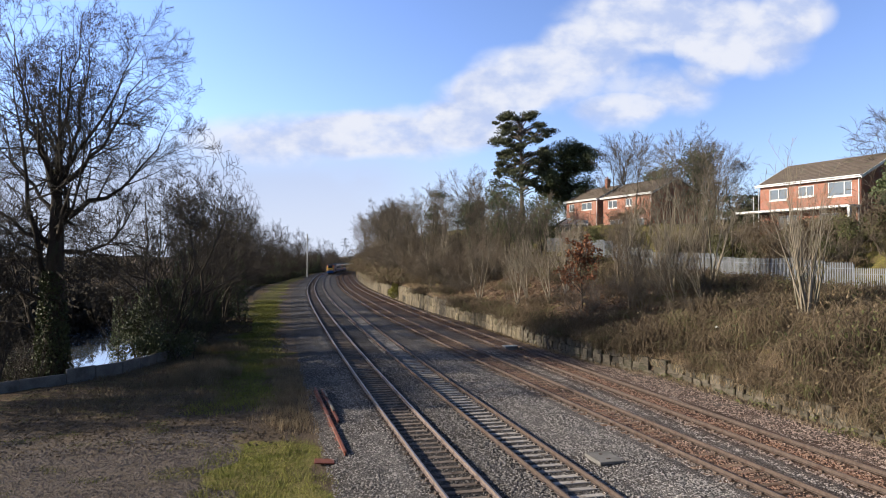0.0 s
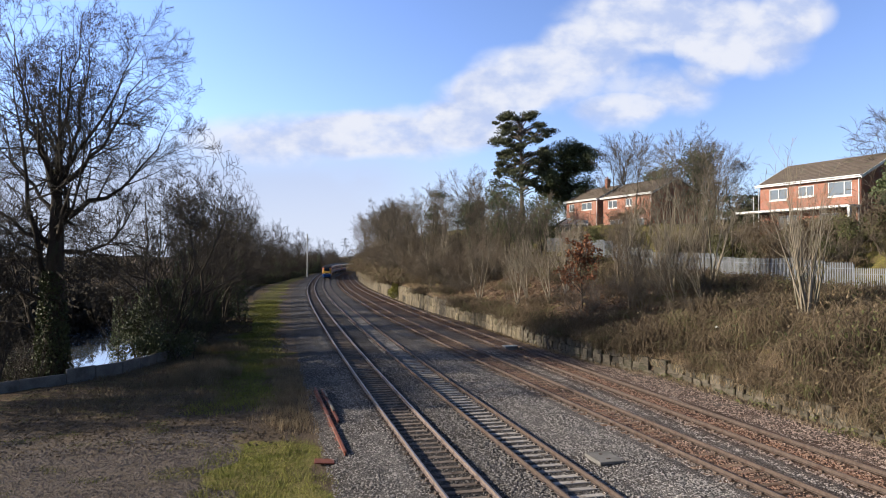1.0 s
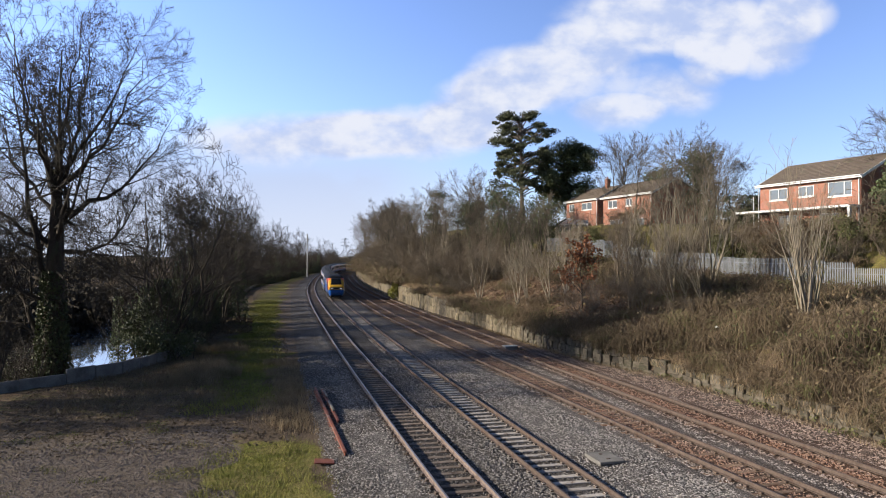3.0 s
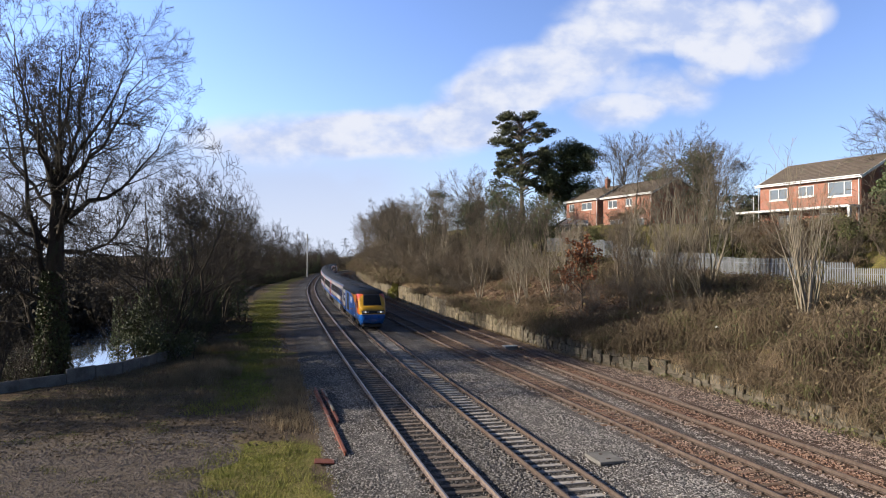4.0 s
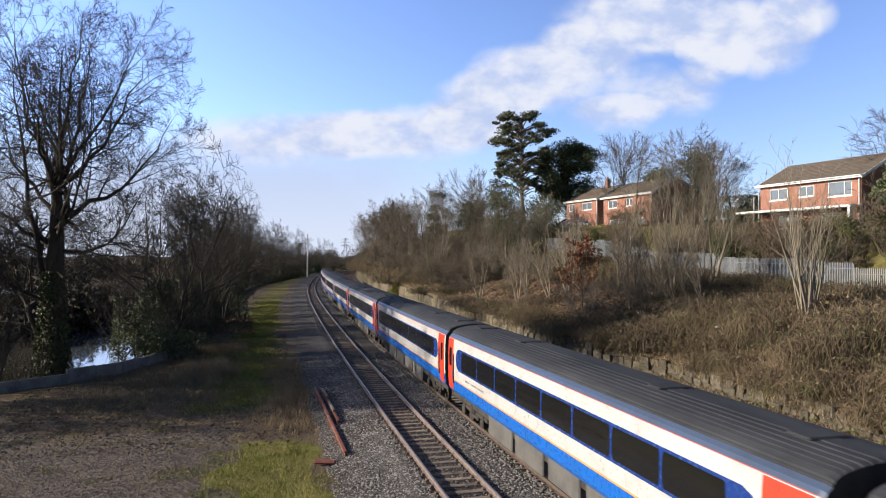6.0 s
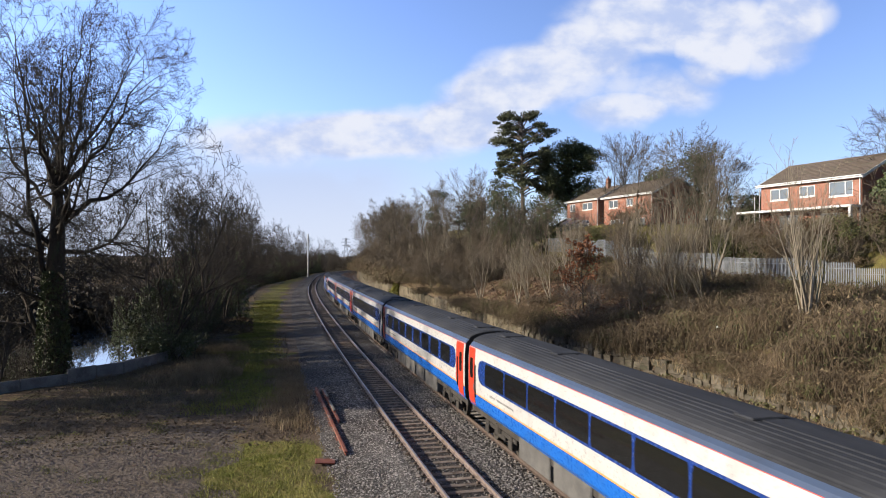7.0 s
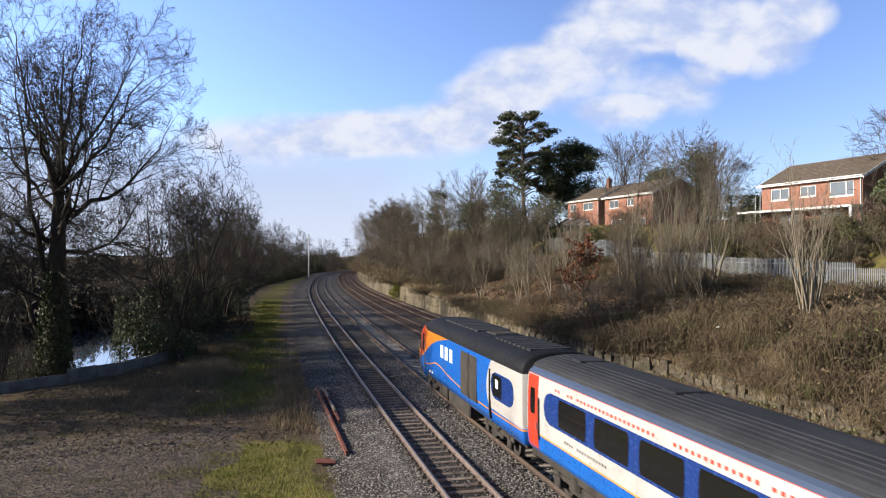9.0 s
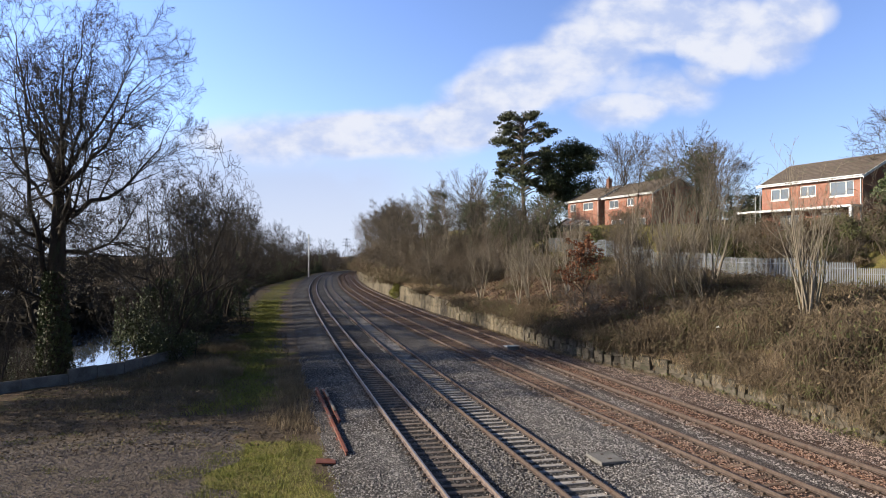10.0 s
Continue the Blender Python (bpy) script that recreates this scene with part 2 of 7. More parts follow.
def brickwork():
    def build(g, bs):
        pos = g.n("ShaderNodeTexCoord").outputs["Object"]
        sep = g.n("ShaderNodeSeparateXYZ", {0: pos})
        flat = g.n("ShaderNodeCombineXYZ", {0: g.m("ADD", sep.outputs[0], sep.outputs[1]), 1: sep.outputs[2], 2: 0.0}).outputs[0]
        b = g.n("ShaderNodeTexBrick", {"Vector": flat, "Color1": (0.31, 0.095, 0.045, 1), "Color2": (0.21, 0.062, 0.034, 1), "Mortar": (0.28, 0.235, 0.20, 1), "Scale": 1.0, "Mortar Size": 0.009, "Brick Width": 0.225, "Row Height": 0.075})
        n = g.noise(pos, 0.9, 5)
        link(g, g.mix(g.step(n, 0.4, 0.7, 0.0, 0.35), b.outputs[0], (0.17, 0.068, 0.04)), bs, "Base Color")
        bs.inputs["Roughness"].default_value = 0.9
        link(g, g.n("ShaderNodeBump", {"Strength": 0.4, "Distance": 0.01, "Height": b.outputs[1]}).outputs[0], bs, "Normal")
    return make("red_brick", build)


BRICK = brickwork()
ROOF_TILE = rough_stuff("brown_roof_tiles", (0.10, 0.075, 0.06), (0.21, 0.165, 0.13), 2.0, 14, 0.85, 0.5, 0.02, c=(0.13, 0.13, 0.08), stretch=(1, 1, 3))
UPVC = gloss("white_window_plastic", (0.6, 0.6, 0.58), 0.35)
GALV = rough_stuff("galvanised_steel", (0.20, 0.215, 0.24), (0.37, 0.39, 0.42), 1.5, 20, 0.55, 0.1, 0.005, metal=0.2)
HOUSE_GLASS = gloss("window_glass", (0.10, 0.12, 0.14), 0.04, dirt=0.02)
WATER = gloss("still_water", (0.10, 0.12, 0.14), 0.03, dirt=0.0, coat=1.0)
RED_RUST = rough_stuff("red_oxide_steel", (0.20, 0.055, 0.035), (0.34, 0.12, 0.075), 3, 30, 0.75, 0.3, 0.005, c=(0.4, 0.33, 0.28))
MAST = gloss("grey_mast_paint", (0.45, 0.46, 0.46), 0.5)
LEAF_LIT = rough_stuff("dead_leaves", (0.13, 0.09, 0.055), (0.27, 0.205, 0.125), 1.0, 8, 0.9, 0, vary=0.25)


def loose_stone():
    def build(g, bs):
        r = g.n("ShaderNodeNewGeometry").outputs["Random Per Island"]
        pos = g.n("ShaderNodeTexCoord").outputs["Object"]
        col = g.mix(r, (0.12, 0.11, 0.104), (0.38, 0.352, 0.33))
        rust = g.n("ShaderNodeAttribute", attribute_name="zone").outputs["Color"]
        k = g.n("ShaderNodeSeparateColor", {0: rust})
        col = g.mix(k.outputs[0], col, g.mix(r, (0.13, 0.055, 0.03), (0.34, 0.185, 0.11)))
        col = g.mix(g.m("MULTIPLY", k.outputs[1], 0.8), col, g.mix(r, (0.036, 0.032, 0.029), (0.125, 0.11, 0.099)))
        link(g, g.mix(g.step(g.noise(pos, 40, 3), 0.4, 0.7, 0.0, 0.4), col, (0.12, 0.10, 0.09)), bs, "Base Color")
        bs.inputs["Roughness"].default_value = 0.9
    return make("loose_ballast_stone", build)


LOOSE = loose_stone()
GREENLEAF = rough_stuff("bramble_leaves", (0.075, 0.085, 0.03), (0.20, 0.195, 0.08), 1.0, 8, 0.8, 0, vary=0.25)

# ---- building helpers ----


def mesh_of(name, verts, faces, mats, index=None, smooth=False):
    me = bpy.data.meshes.new(name)
    me.from_pydata(verts, [], faces)
    for m in mats:
        me.materials.append(m)
    if index is not None:
        me.polygons.foreach_set("material_index", index)
    if smooth:
        me.polygons.foreach_set("use_smooth", [True] * len(me.polygons))
    me.update()
    return me


def part(name, bm, material, parent, label=""):
    """Links a bmesh or a mesh as one object under a thing or a part."""
    if isinstance(bm, bmesh.types.BMesh):
        me = bpy.data.meshes.new(name)
        bm.to_mesh(me)
        bm.free()
        for m in (material if isinstance(material, (list, tuple)) else [material]):
            me.materials.append(m)
    else:
        me = bm
    ob = new(name, me)
    ob.parent = parent
    return tagged(ob, label)


def empty(name, m, label, category, group=""):
    ob = new(name)
    ob.empty_display_size = 0.3
    ob.matrix_world = m
    return tagged(ob, label, category, group)


def boxed(bm, x0, x1, y0, y1, z0, z1, bevel=0.0, mat=0):
    """Adds a box, bevelled if asked."""
    r = bmesh.ops.create_cube(bm, size=1)
    bmesh.ops.transform(bm, matrix=Matrix.Translation(((x0 + x1) / 2, (y0 + y1) / 2, (z0 + z1) / 2)) @ Matrix.Diagonal((x1 - x0, y1 - y0, z1 - z0, 1)), verts=r["verts"])
    fs = {f for v in r["verts"] for f in v.link_faces}
    for f in fs:
        f.material_index = mat
    if bevel:
        es = list({e for v in r["verts"] for e in v.link_edges})
        bmesh.ops.bevel(bm, geom=es, offset=bevel, segments=1, affect="EDGES")
    return bm


def box(x0, x1, y0, y1, z0, z1, bevel=0.0):
    return boxed(bmesh.new(), x0, x1, y0, y1, z0, z1, bevel)


def tube(bm, a, b, r0, r1=None, n=8):
    """Adds a tapered round bar from a to b."""
    a, b = Vector(a), Vector(b)
    r = bmesh.ops.create_cone(bm, cap_ends=True, segments=n, radius1=r0, radius2=r1 if r1 is not None else r0, depth=(b - a).length)
    q = (b - a).to_track_quat("Z", "Y").to_matrix().to_4x4()
    bmesh.ops.transform(bm, matrix=Matrix.Translation((a + b) / 2) @ q, verts=r["verts"])
    return bm


# ---- the line of the railway ----
# s runs along the track on which the train comes, o is the distance to its right
BEND_S = [0, 40, 80, 120, 160, 200, 240, 300]
BEND_K = [0.796, 0.466, 0.277, 0.588, 0.822, 0.095, 1.044, 2.934]
S0, S1 = -330, 560
_s = np.arange(S0, S1 + 1.0)
_k = np.where(_s < 0, 0.0, np.interp(_s, BEND_S, BEND_K) * 1e-3)
_th = radians(-14.957) + np.cumsum(_k)
_x, _y = np.cumsum(np.sin(_th)), np.cumsum(np.cos(_th))
_i0 = -S0
_x, _y = _x - _x[_i0] + 8.19, _y - _y[_i0] + 6.97


def line(s, o=0.0):
    """x, y and heading at s, o."""
    th = float(np.interp(s, _s, _th))
    return float(np.interp(s, _s, _x)) + o * math.cos(th), float(np.interp(s, _s, _y)) - o * math.sin(th), th


def so_of(x, y):
    i = int(np.argmin((_x - x) ** 2 + (_y - y) ** 2))
    dx, dy, th = x - _x[i], y - _y[i], _th[i]
    return _s[i] + dx * math.sin(th) + dy * math.cos(th), dx * math.cos(th) - dy * math.sin(th)


def off_c(s):
    return float(np.interp(s, [0, 80, 160], [6.53, 4.29, 3.9]))


def off_d(s):
    return float(np.interp(s, [0, 80, 160], [9.88, 8.44, 7.4]))


def wall_o(s):
    return float(np.interp(s, [-40, 18, 33, 39, 46, 66, 85, 98, 160, 300], [14, 14.2, 14.4, 12.5, 11.9, 11.6, 10.7, 10.4, 9.5, 9.5]))


def wall_h(s):
    return float(np.interp(s, [-40, 18, 33, 40, 60, 100, 160, 220, 300], [0.55, 0.6, 0.75, 1.25, 1.5, 2.2, 3.2, 3.2, 2.0]))


def left_o(s):
    return float(np.interp(s, [-100, 30, 38, 43, 48, 55, 76, 160, 190, 230, 420], [-30, -27, -23.6, -19, -16.6, -15.6, -16.6, -17.0, -14.5, -10.5, -9.5]))


def gz(s, o):
    """Height of the ground; rail heads lie at 0."""
    w, l = wall_o(s), left_o(s)
    lumps = 0.16 * noise.noise(Vector((s * 0.35, o * 0.35, 0))) + 0.3 * noise.noise(Vector((s * 0.1, o * 0.1, 5)))
    if o > w:
        e = o - w
        lift = float(np.interp(s, [60, 85, 125, 200], [0, 1.6, 1.6, 3.0]))
        top = float(np.interp(e, [0, 2, 6, 12, 18, 20.5, 24.5, 28, 42, 90], [0, 1.0, 2.5, 3.2, 3.75, 4.7, 7.9, 8.4, 8.8, 9.3]))
        return wall_h(s) - 0.12 + top + lift * min(1, e / 24) + lumps * min(1, e / 3) * 1.4
    if o < l:
        e = l - o
        return -0.3 + float(np.interp(e, [0, 1, 3, 7, 20, 130, 170, 600], [-0.15, -0.4, -1.4, -4.6, -5.2, -5.2, -1, 6])) + lumps * min(1, e / 3)
    edge = min(1, max(0, (-8.2 - o) / 2)) if o < 0 else 0
    return -0.34 + lumps * 0.35 * edge


def place(s, o, dz=0.0, turn=0.0):
    x, y, th = line(s, o)
    return pose(x, y, gz(s, o) + dz, 0, 0, turn - math.degrees(th))


# ---- ground: one sheet to the horizon ----


def ramp(v, a, b):
    return min(1, max(0, (v - a) / (b - a)))


def ground_zone(s, o):
    """How much grass, gravel and leaf litter."""
    w, l = wall_o(s), left_o(s)
    if l < o < -6:
        q = Vector((s * 0.22, o * 0.22, 1))
        s, o = s + 2.6 * noise.noise(q) + 0.9 * noise.noise(q * 4), o + 2.0 * noise.noise(q * 1.3 + Vector((7, 3, 0))) + 0.7 * noise.noise(q * 4 + Vector((1, 8, 0)))
    grass = gravel = litter = 0.0
    if o > w:
        litter = 0.8
        grass = 0.55 * ramp(o - w, 13, 16)
    elif o < l:
        litter = 0.6
    elif o < -6.5:
        lane = ramp(o, -12.8, -12) * ramp(-o, 8.4, 9.2) if s > 31 else 0
        grass = 0.85 * ramp(s, 30, 34) * lane
        if o < -11:
            grass = max(grass, 0.5 * ramp(s, 33, 38) * ramp(-o, 10, 11) * ramp(o, -17, -13))
        if s > 52:
            path = ramp(o, -8.9, -8.3) + 0.8 * ramp(-o, 12.0, 12.6) * ramp(o, -15, -14)
            gravel = 0.75 * min(1, path)
        grass = max(grass, 0.95 * ramp(o, -11.4, -10.6) * ramp(-o, 7.0, 7.4) * ramp(-s, -24.5, -23) * ramp(s, -60, -50))
        gravel = max(gravel, ramp(-o, 10.4, 11.2) * ramp(-s, -30, -25))
        litter = 0.55 * ramp(s, 29, 33)
    return grass, gravel, litter


def build_ground():
    rows = [-330, -200, -100, -50, -25] + list(np.arange(-10, 60, 0.7)) + list(np.arange(60, 130, 1.5)) + list(np.arange(130, 330, 4)) + [350, 380, 420, 470, 560, 800, 1300, 2600]
    lefts = [-2500, -1200, -700, -400, -250, -160, -110, -80, -60, -48, -40, -34, -30] + list(np.arange(-28, -6.4, 0.6)) + [-5, -2, 2, 6, 9]
    rights = [0.0, 0.12] + list(np.arange(0.7, 16, 0.7)) + [17, 18.5, 20, 22, 24, 27, 30, 34, 38, 44, 52, 64, 90, 130, 250, 500, 1200, 2500]
    verts, zone = [], []
    for s in rows:
        sc = min(max(s, S0), S1)
        x0, y0, th = line(sc)
        if s > S1:
            y0 += s - S1
        w = wall_o(sc)
        for o in lefts + [w - 0.2] + [w + 0.2 + r for r in rights]:
            oc = min(max(o, -60), 60)
            x, y = x0 + oc * math.cos(th) + (o - oc) * 0.975, y0 - oc * math.sin(th) + (o - oc) * 0.2
            z = gz(sc, o)
            if s > 420:
                z = z * max(0, 1 - (s - 420) / 400) + (2 if s > 700 else 0)
            verts.append((x, y, z))
            zone.append((*ground_zone(sc, o), 1))
    n = len(lefts) + 1 + len(rights)
    faces = [(i * n + j, i * n + j + 1, (i + 1) * n + j + 1, (i + 1) * n + j) for i in range(len(rows) - 1) for j in range(n - 1)]
    me = mesh_of("ground", verts, faces, [SOIL], smooth=True)
    at = me.color_attributes.new("zone", "FLOAT_COLOR", "POINT")
    at.data.foreach_set("color", np.array(zone, dtype=np.float32).ravel())
    tagged(new("ground", me), "rough grass, gravel and leaf-littered banks beside the railway", "ground", kind="structure")


build_ground()


def build_ballast():
    rows = [-330, -150, -60] + list(np.arange(-20, 70, 0.35)) + list(np.arange(70, 140, 1.0)) + list(np.arange(140, 420, 4)) + [450, 500, 560]
    cols = np.linspace(0, 1, 92)
    verts, zone = [], []
    for s in rows:
        a, b = -7.3, wall_o(s) + 0.15
        oc, od = off_c(s), off_d(s)
        for c in cols:
            o = a + (b - a) * c
            x, y, th = line(s, o)
            lump = 0.035 * noise.noise(Vector((x * 1.3, y * 1.3, 0))) + 0.03 * noise.noise(Vector((x * 4, y * 4, 3)))
            z = -0.205 + lump
            z += 0.10 * math.exp(-((o - (0.5 * oc)) / 0.7) ** 2) + 0.06 * math.exp(-((o + 1.75) / 0.5) ** 2)
            for t in (-3.496, 0, oc, od):
                if abs(o - t) < (0.98 if t in (-3.496, 0) else 1.28):
                    z = min(z, -0.215 + 0.4 * lump)
                elif abs(o - t) < 1.5:
                    z = max(z, -0.15 + 0.6 * lump)
            z -= 0.14 * ramp(-o, 6.2, 7.3)
            near = [math.exp(-((o - t) / q) ** 2) for t, q in ((-3.496, 1.0), (0, 0.85), (oc, 0.95), (od, 1.4))]
            wob = 0.25 * noise.noise(Vector((x * 0.4, y * 0.4, 9)))
            rust = min(1, max(0, 0.85 * near[2] + 1.1 * near[3] + wob * 0.4 + ramp(s, 60, 90) * ramp(o, 2.5, 4.0) * 0.6 + 0.55 * ramp(o, od + 0.9, od + 2)))
            dark = min(1, max(0, 0.9 * near[0] + 0.6 * near[1] + 0.35 * ramp(-o, 5.2, 6.2) + 0.35 * ramp(-o, 0, 0.8) * ramp(o, -3.6, -2.8) + wob * 0.5))
            verts.append((x, y, z))
            zone.append((rust, dark, ramp(s, 62, 85) * ramp(o, od + 0.6, od + 1.5), 1))
    n = len(cols)
    faces = [(i * n + j, i * n + j + 1, (i + 1) * n + j + 1, (i + 1) * n + j) for i in range(len(rows) - 1) for j in range(n - 1)]
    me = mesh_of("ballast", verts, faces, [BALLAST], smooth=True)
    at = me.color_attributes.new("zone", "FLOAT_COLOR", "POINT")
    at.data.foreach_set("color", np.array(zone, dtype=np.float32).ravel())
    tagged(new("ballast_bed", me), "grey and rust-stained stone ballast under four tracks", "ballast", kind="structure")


build_ballast()


# ---- tracks ----
RAIL_SHAPE = [(-0.070, -0.158), (0.070, -0.158), (0.070, -0.146), (0.012, -0.125), (0.010, -0.045), (0.036, -0.036), (0.036, -0.006), (0.028, 0.0), (-0.028, 0.0), (-0.036, -0.006), (-0.036, -0.036), (-0.010, -0.045), (-0.012, -0.125), (-0.070, -0.146)]


def rail_mesh(off, bright):
    rows = [-330, -200, -100, -50] + list(np.arange(-20, 200, 2.0)) + list(np.arange(200, 561, 4))
    n, verts, faces, index = len(RAIL_SHAPE), [], [], []
    for i, s in enumerate(rows):
        x, y, th = line(s, off(s))
        c, d = math.cos(th), math.sin(th)
        verts += [(x + q * c, y - q * d, z) for q, z in RAIL_SHAPE]
        if i:
            for j in range(n):
                k = (j + 1) % n
                faces.append(((i - 1) * n + j, (i - 1) * n + k, i * n + k, i * n + j))
                index.append(1 if j in (6, 7, 8) else 0)
    return mesh_of("rail", verts, faces, [RAIL_SUNLIT if bright else RAIL_RUST, RAIL_HEAD if bright else RAIL_DULL], index)


def sleeper_mesh(mat, worn):
    bm = bmesh.new()
    boxed(bm, -1.28, 1.28, -0.125, 0.125, -0.34, -0.172 - worn, 0.015)
    for q in (-0.755, 0.755):
        for k in (-1, 1):
            boxed(bm, q + k * 0.12 - 0.05, q + k * 0.12 + 0.05, -0.075, 0.075, -0.19 - worn, -0.115 - worn * 0.5, 0.01, 1)
    me = bpy.data.meshes.new("sleeper")
    bm.to_mesh(me)
    bm.free()
    me.materials.append(mat)
    me.materials.append(RAIL_RUST)
    return me


def build_track(off, mat, bright, label, step, worn, seed, jitter):
    rng = random.Random(seed)
    t = empty("railway_track", Matrix.Identity(4), label, "railway track", "tracks of the main line")
    for k in (-0.755, 0.755):
        part("rail", rail_mesh(lambda s, k=k: off(s) + k, bright), None, t, "worn bright-topped steel rail" if bright else "brown rusty steel rail")
    me = sleeper_mesh(mat, worn)
    far_v, far_f = [], []
    s = -14.0
    while s < 300:
        x, y, th = line(s, off(s))
        m = pose(x, y, rng.uniform(-1, 0.3) * jitter * 0.03, 0, 0, -math.degrees(th) + rng.uniform(-1, 1) * jitter * 2)
        if s < 80:
            ob = new("sleeper", me)
            ob.parent, ob.matrix_world = t, m
        else:
            i = len(far_v)
            for q in ((-1.28, -.12, -.3), (1.28, -.12, -.3), (1.28, .12, -.3), (-1.28, .12, -.3), (-1.28, -.12, -.172), (1.28, -.12, -.172), (1.28, .12, -.172), (-1.28, .12, -.172)):
                far_v.append(tuple(m @ Vector((q[0], q[1], q[2] - worn))))
            far_f += [tuple(i + k for k in f) for f in ((4, 5, 6, 7), (0, 1, 5, 4), (1, 2, 6, 5), (2, 3, 7, 6), (3, 0, 4, 7))]
        s += step
    tagged(part("distant_sleeper_run", mesh_of("distant_sleeper_run", far_v, far_f, [mat]), None, t), kind="stuff")
    return t


build_track(lambda s: -3.496, SLEEPER_OLD, True, "plain track with worn shiny rails on brown sleepers in ballast", 0.65, 0.012, 1, 0.4)
build_track(lambda s: 0.0, SLEEPER_CON, False, "plain track with brown rails on pale concrete sleepers", 0.65, 0.0, 2, 0.25)
build_track(off_c, SLEEPER_RUST, False, "rusty track on worn rust-stained sleepers in ballast", 0.72, 0.01, 3, 1.0)
build_track(off_d, SLEEPER_RUST, False, "disused rusty track half buried in brown ballast", 0.72, 0.04, 4, 1.6)

# ---- bare trees ----


class Wood:
    """Collects tapered branch tubes into one mesh."""

    def __init__(self, seed):
        self.v, self.f, self.rng, self.tips = [], [], random.Random(seed), []

    def limb(self, pts, radii, k):
        base = len(self.v)
        n = len(pts)
        for i, p in enumerate(pts):
            d = (pts[min(i + 1, n - 1)] - pts[max(i - 1, 0)]).normalized()
            a = d.cross(Vector((0.31, 0.95, 0.05)) if abs(d.y) < 0.9 else Vector((1, 0, 0))).normalized()
            b = d.cross(a)
            for j in range(k):
                w = 2 * math.pi * j / k
                q = p + (a * math.cos(w) + b * math.sin(w)) * radii[i]
                self.v.append((q.x, q.y, q.z))
        for i in range(n - 1):
            for j in range(k):
                c, e = base + i * k, (j + 1) % k
                self.f.append((c + j, c + e, c + k + e, c + k + j))

    def grow(self, start, way, length, radius, level, top, spec):
        r = self.rng
        n = spec.get("n", (9, 7, 4, 3, 3, 2))[level]
        k = spec.get("k", (8, 5, 3, 3, 3, 3))[level]
        wob, up = spec["wob"][level], spec["up"][level]
        pts, radii, d = [start], [radius], way.normalized()
        tip = spec["tip"]
        for i in range(1, n + 1):
            d = (d + Vector((r.gauss(0, wob), r.gauss(0, wob), r.gauss(0, wob * 0.7) + up))).normalized()
            pts.append(pts[-1] + d * (length / n))
            radii.append(max(tip, radius * (1 - (i / n) ** 1.1 * (0.82 if level else 0.97))))
        self.limb(pts, radii, k)
        self.branch(pts, radii, length, level, top, spec, d)

    def branch(self, pts, radii, length, level, top, spec, d):
        """Side shoots along a limb."""
        r, n, tip = self.rng, len(pts) - 1, spec["tip"]
        if level >= top:
            self.tips.append((pts[-1], d))
            return
        kids = spec["kids"][level]
        for c in range(kids):
            t = spec["from"][level] + (1 - spec["from"][level]) * (c + r.random()) / kids
            i = min(int(t * n), n - 1)
            f = t * n - i
            p = pts[i].lerp(pts[i + 1], f)
            ax = (pts[i + 1] - pts[i]).normalized()
            side = ax.cross(Vector((r.gauss(0, 1), r.gauss(0, 1), r.gauss(0, 1)))).normalized()
            a = radians(r.uniform(*spec["angle"][level]))
            way2 = ax * math.cos(a) + side * math.sin(a)
            size = spec["ratio"][level] * (1.15 - 0.6 * t * spec["taper"]) * r.uniform(0.7, 1.2)
            self.grow(p, way2, length * size, max(tip, radii[i] * r.uniform(0.42, 0.62)), level + 1, top, spec)

    def mesh(self, name, mat):
        return mesh_of(name, self.v, self.f, [mat], smooth=True)


OAK = {"wob": (0.07, 0.16, 0.2, 0.22, 0.25, 0.2), "up": (0.04, 0.05, 0.05, 0.04, 0.03, 0.03), "kids": (13, 9, 7, 5, 3, 0), "from": (0.28, 0.25, 0.2, 0.15, 0.1, 0),
       "angle": ((35, 70), (25, 60), (25, 60), (25, 60), (20, 50), (20, 50)), "ratio": (0.62, 0.5, 0.5, 0.52, 0.6, 0.6), "taper": 0.9, "tip": 0.011}
POLE = {"wob": (0.05, 0.10, 0.14, 0.18, 0.2, 0.2), "up": (0.03, 0.10, 0.09, 0.08, 0.05, 0.03), "kids": (15, 7, 5, 4, 0, 0), "from": (0.18, 0.2, 0.2, 0.15, 0, 0),
        "angle": ((25, 55), (20, 50), (20, 50), (20, 50), (20, 50), (20, 50)), "ratio": (0.5, 0.5, 0.5, 0.55, 0.5, 0.5), "taper": 0.9, "tip": 0.010}


def bare_tree(name, seed, height, radius, spec, top, bark, twig, label, m, fork=None, group="bare trees"):
    """A leafless tree: trunk and crown."""
    t = empty(name, m, label, "tree", group)
    w = Wood(seed)
    w.grow(Vector((0, 0, -0.3)), Vector((0, 0, 1)), height * 0.9, radius, 0, top, spec)
    k = 8 * 10
    trunk = Wood(seed)
    trunk.v, trunk.f = w.v[:k], w.f[:72]
    part("trunk", trunk.mesh("trunk", bark), None, t)
    w2 = Wood(0)
    w2.v, w2.f = w.v[k:], [tuple(i - k for i in f) for f in w.f[72:]]
    part("crown", w2.mesh("crown", twig), None, t, "fine leafless twigs")
    return t

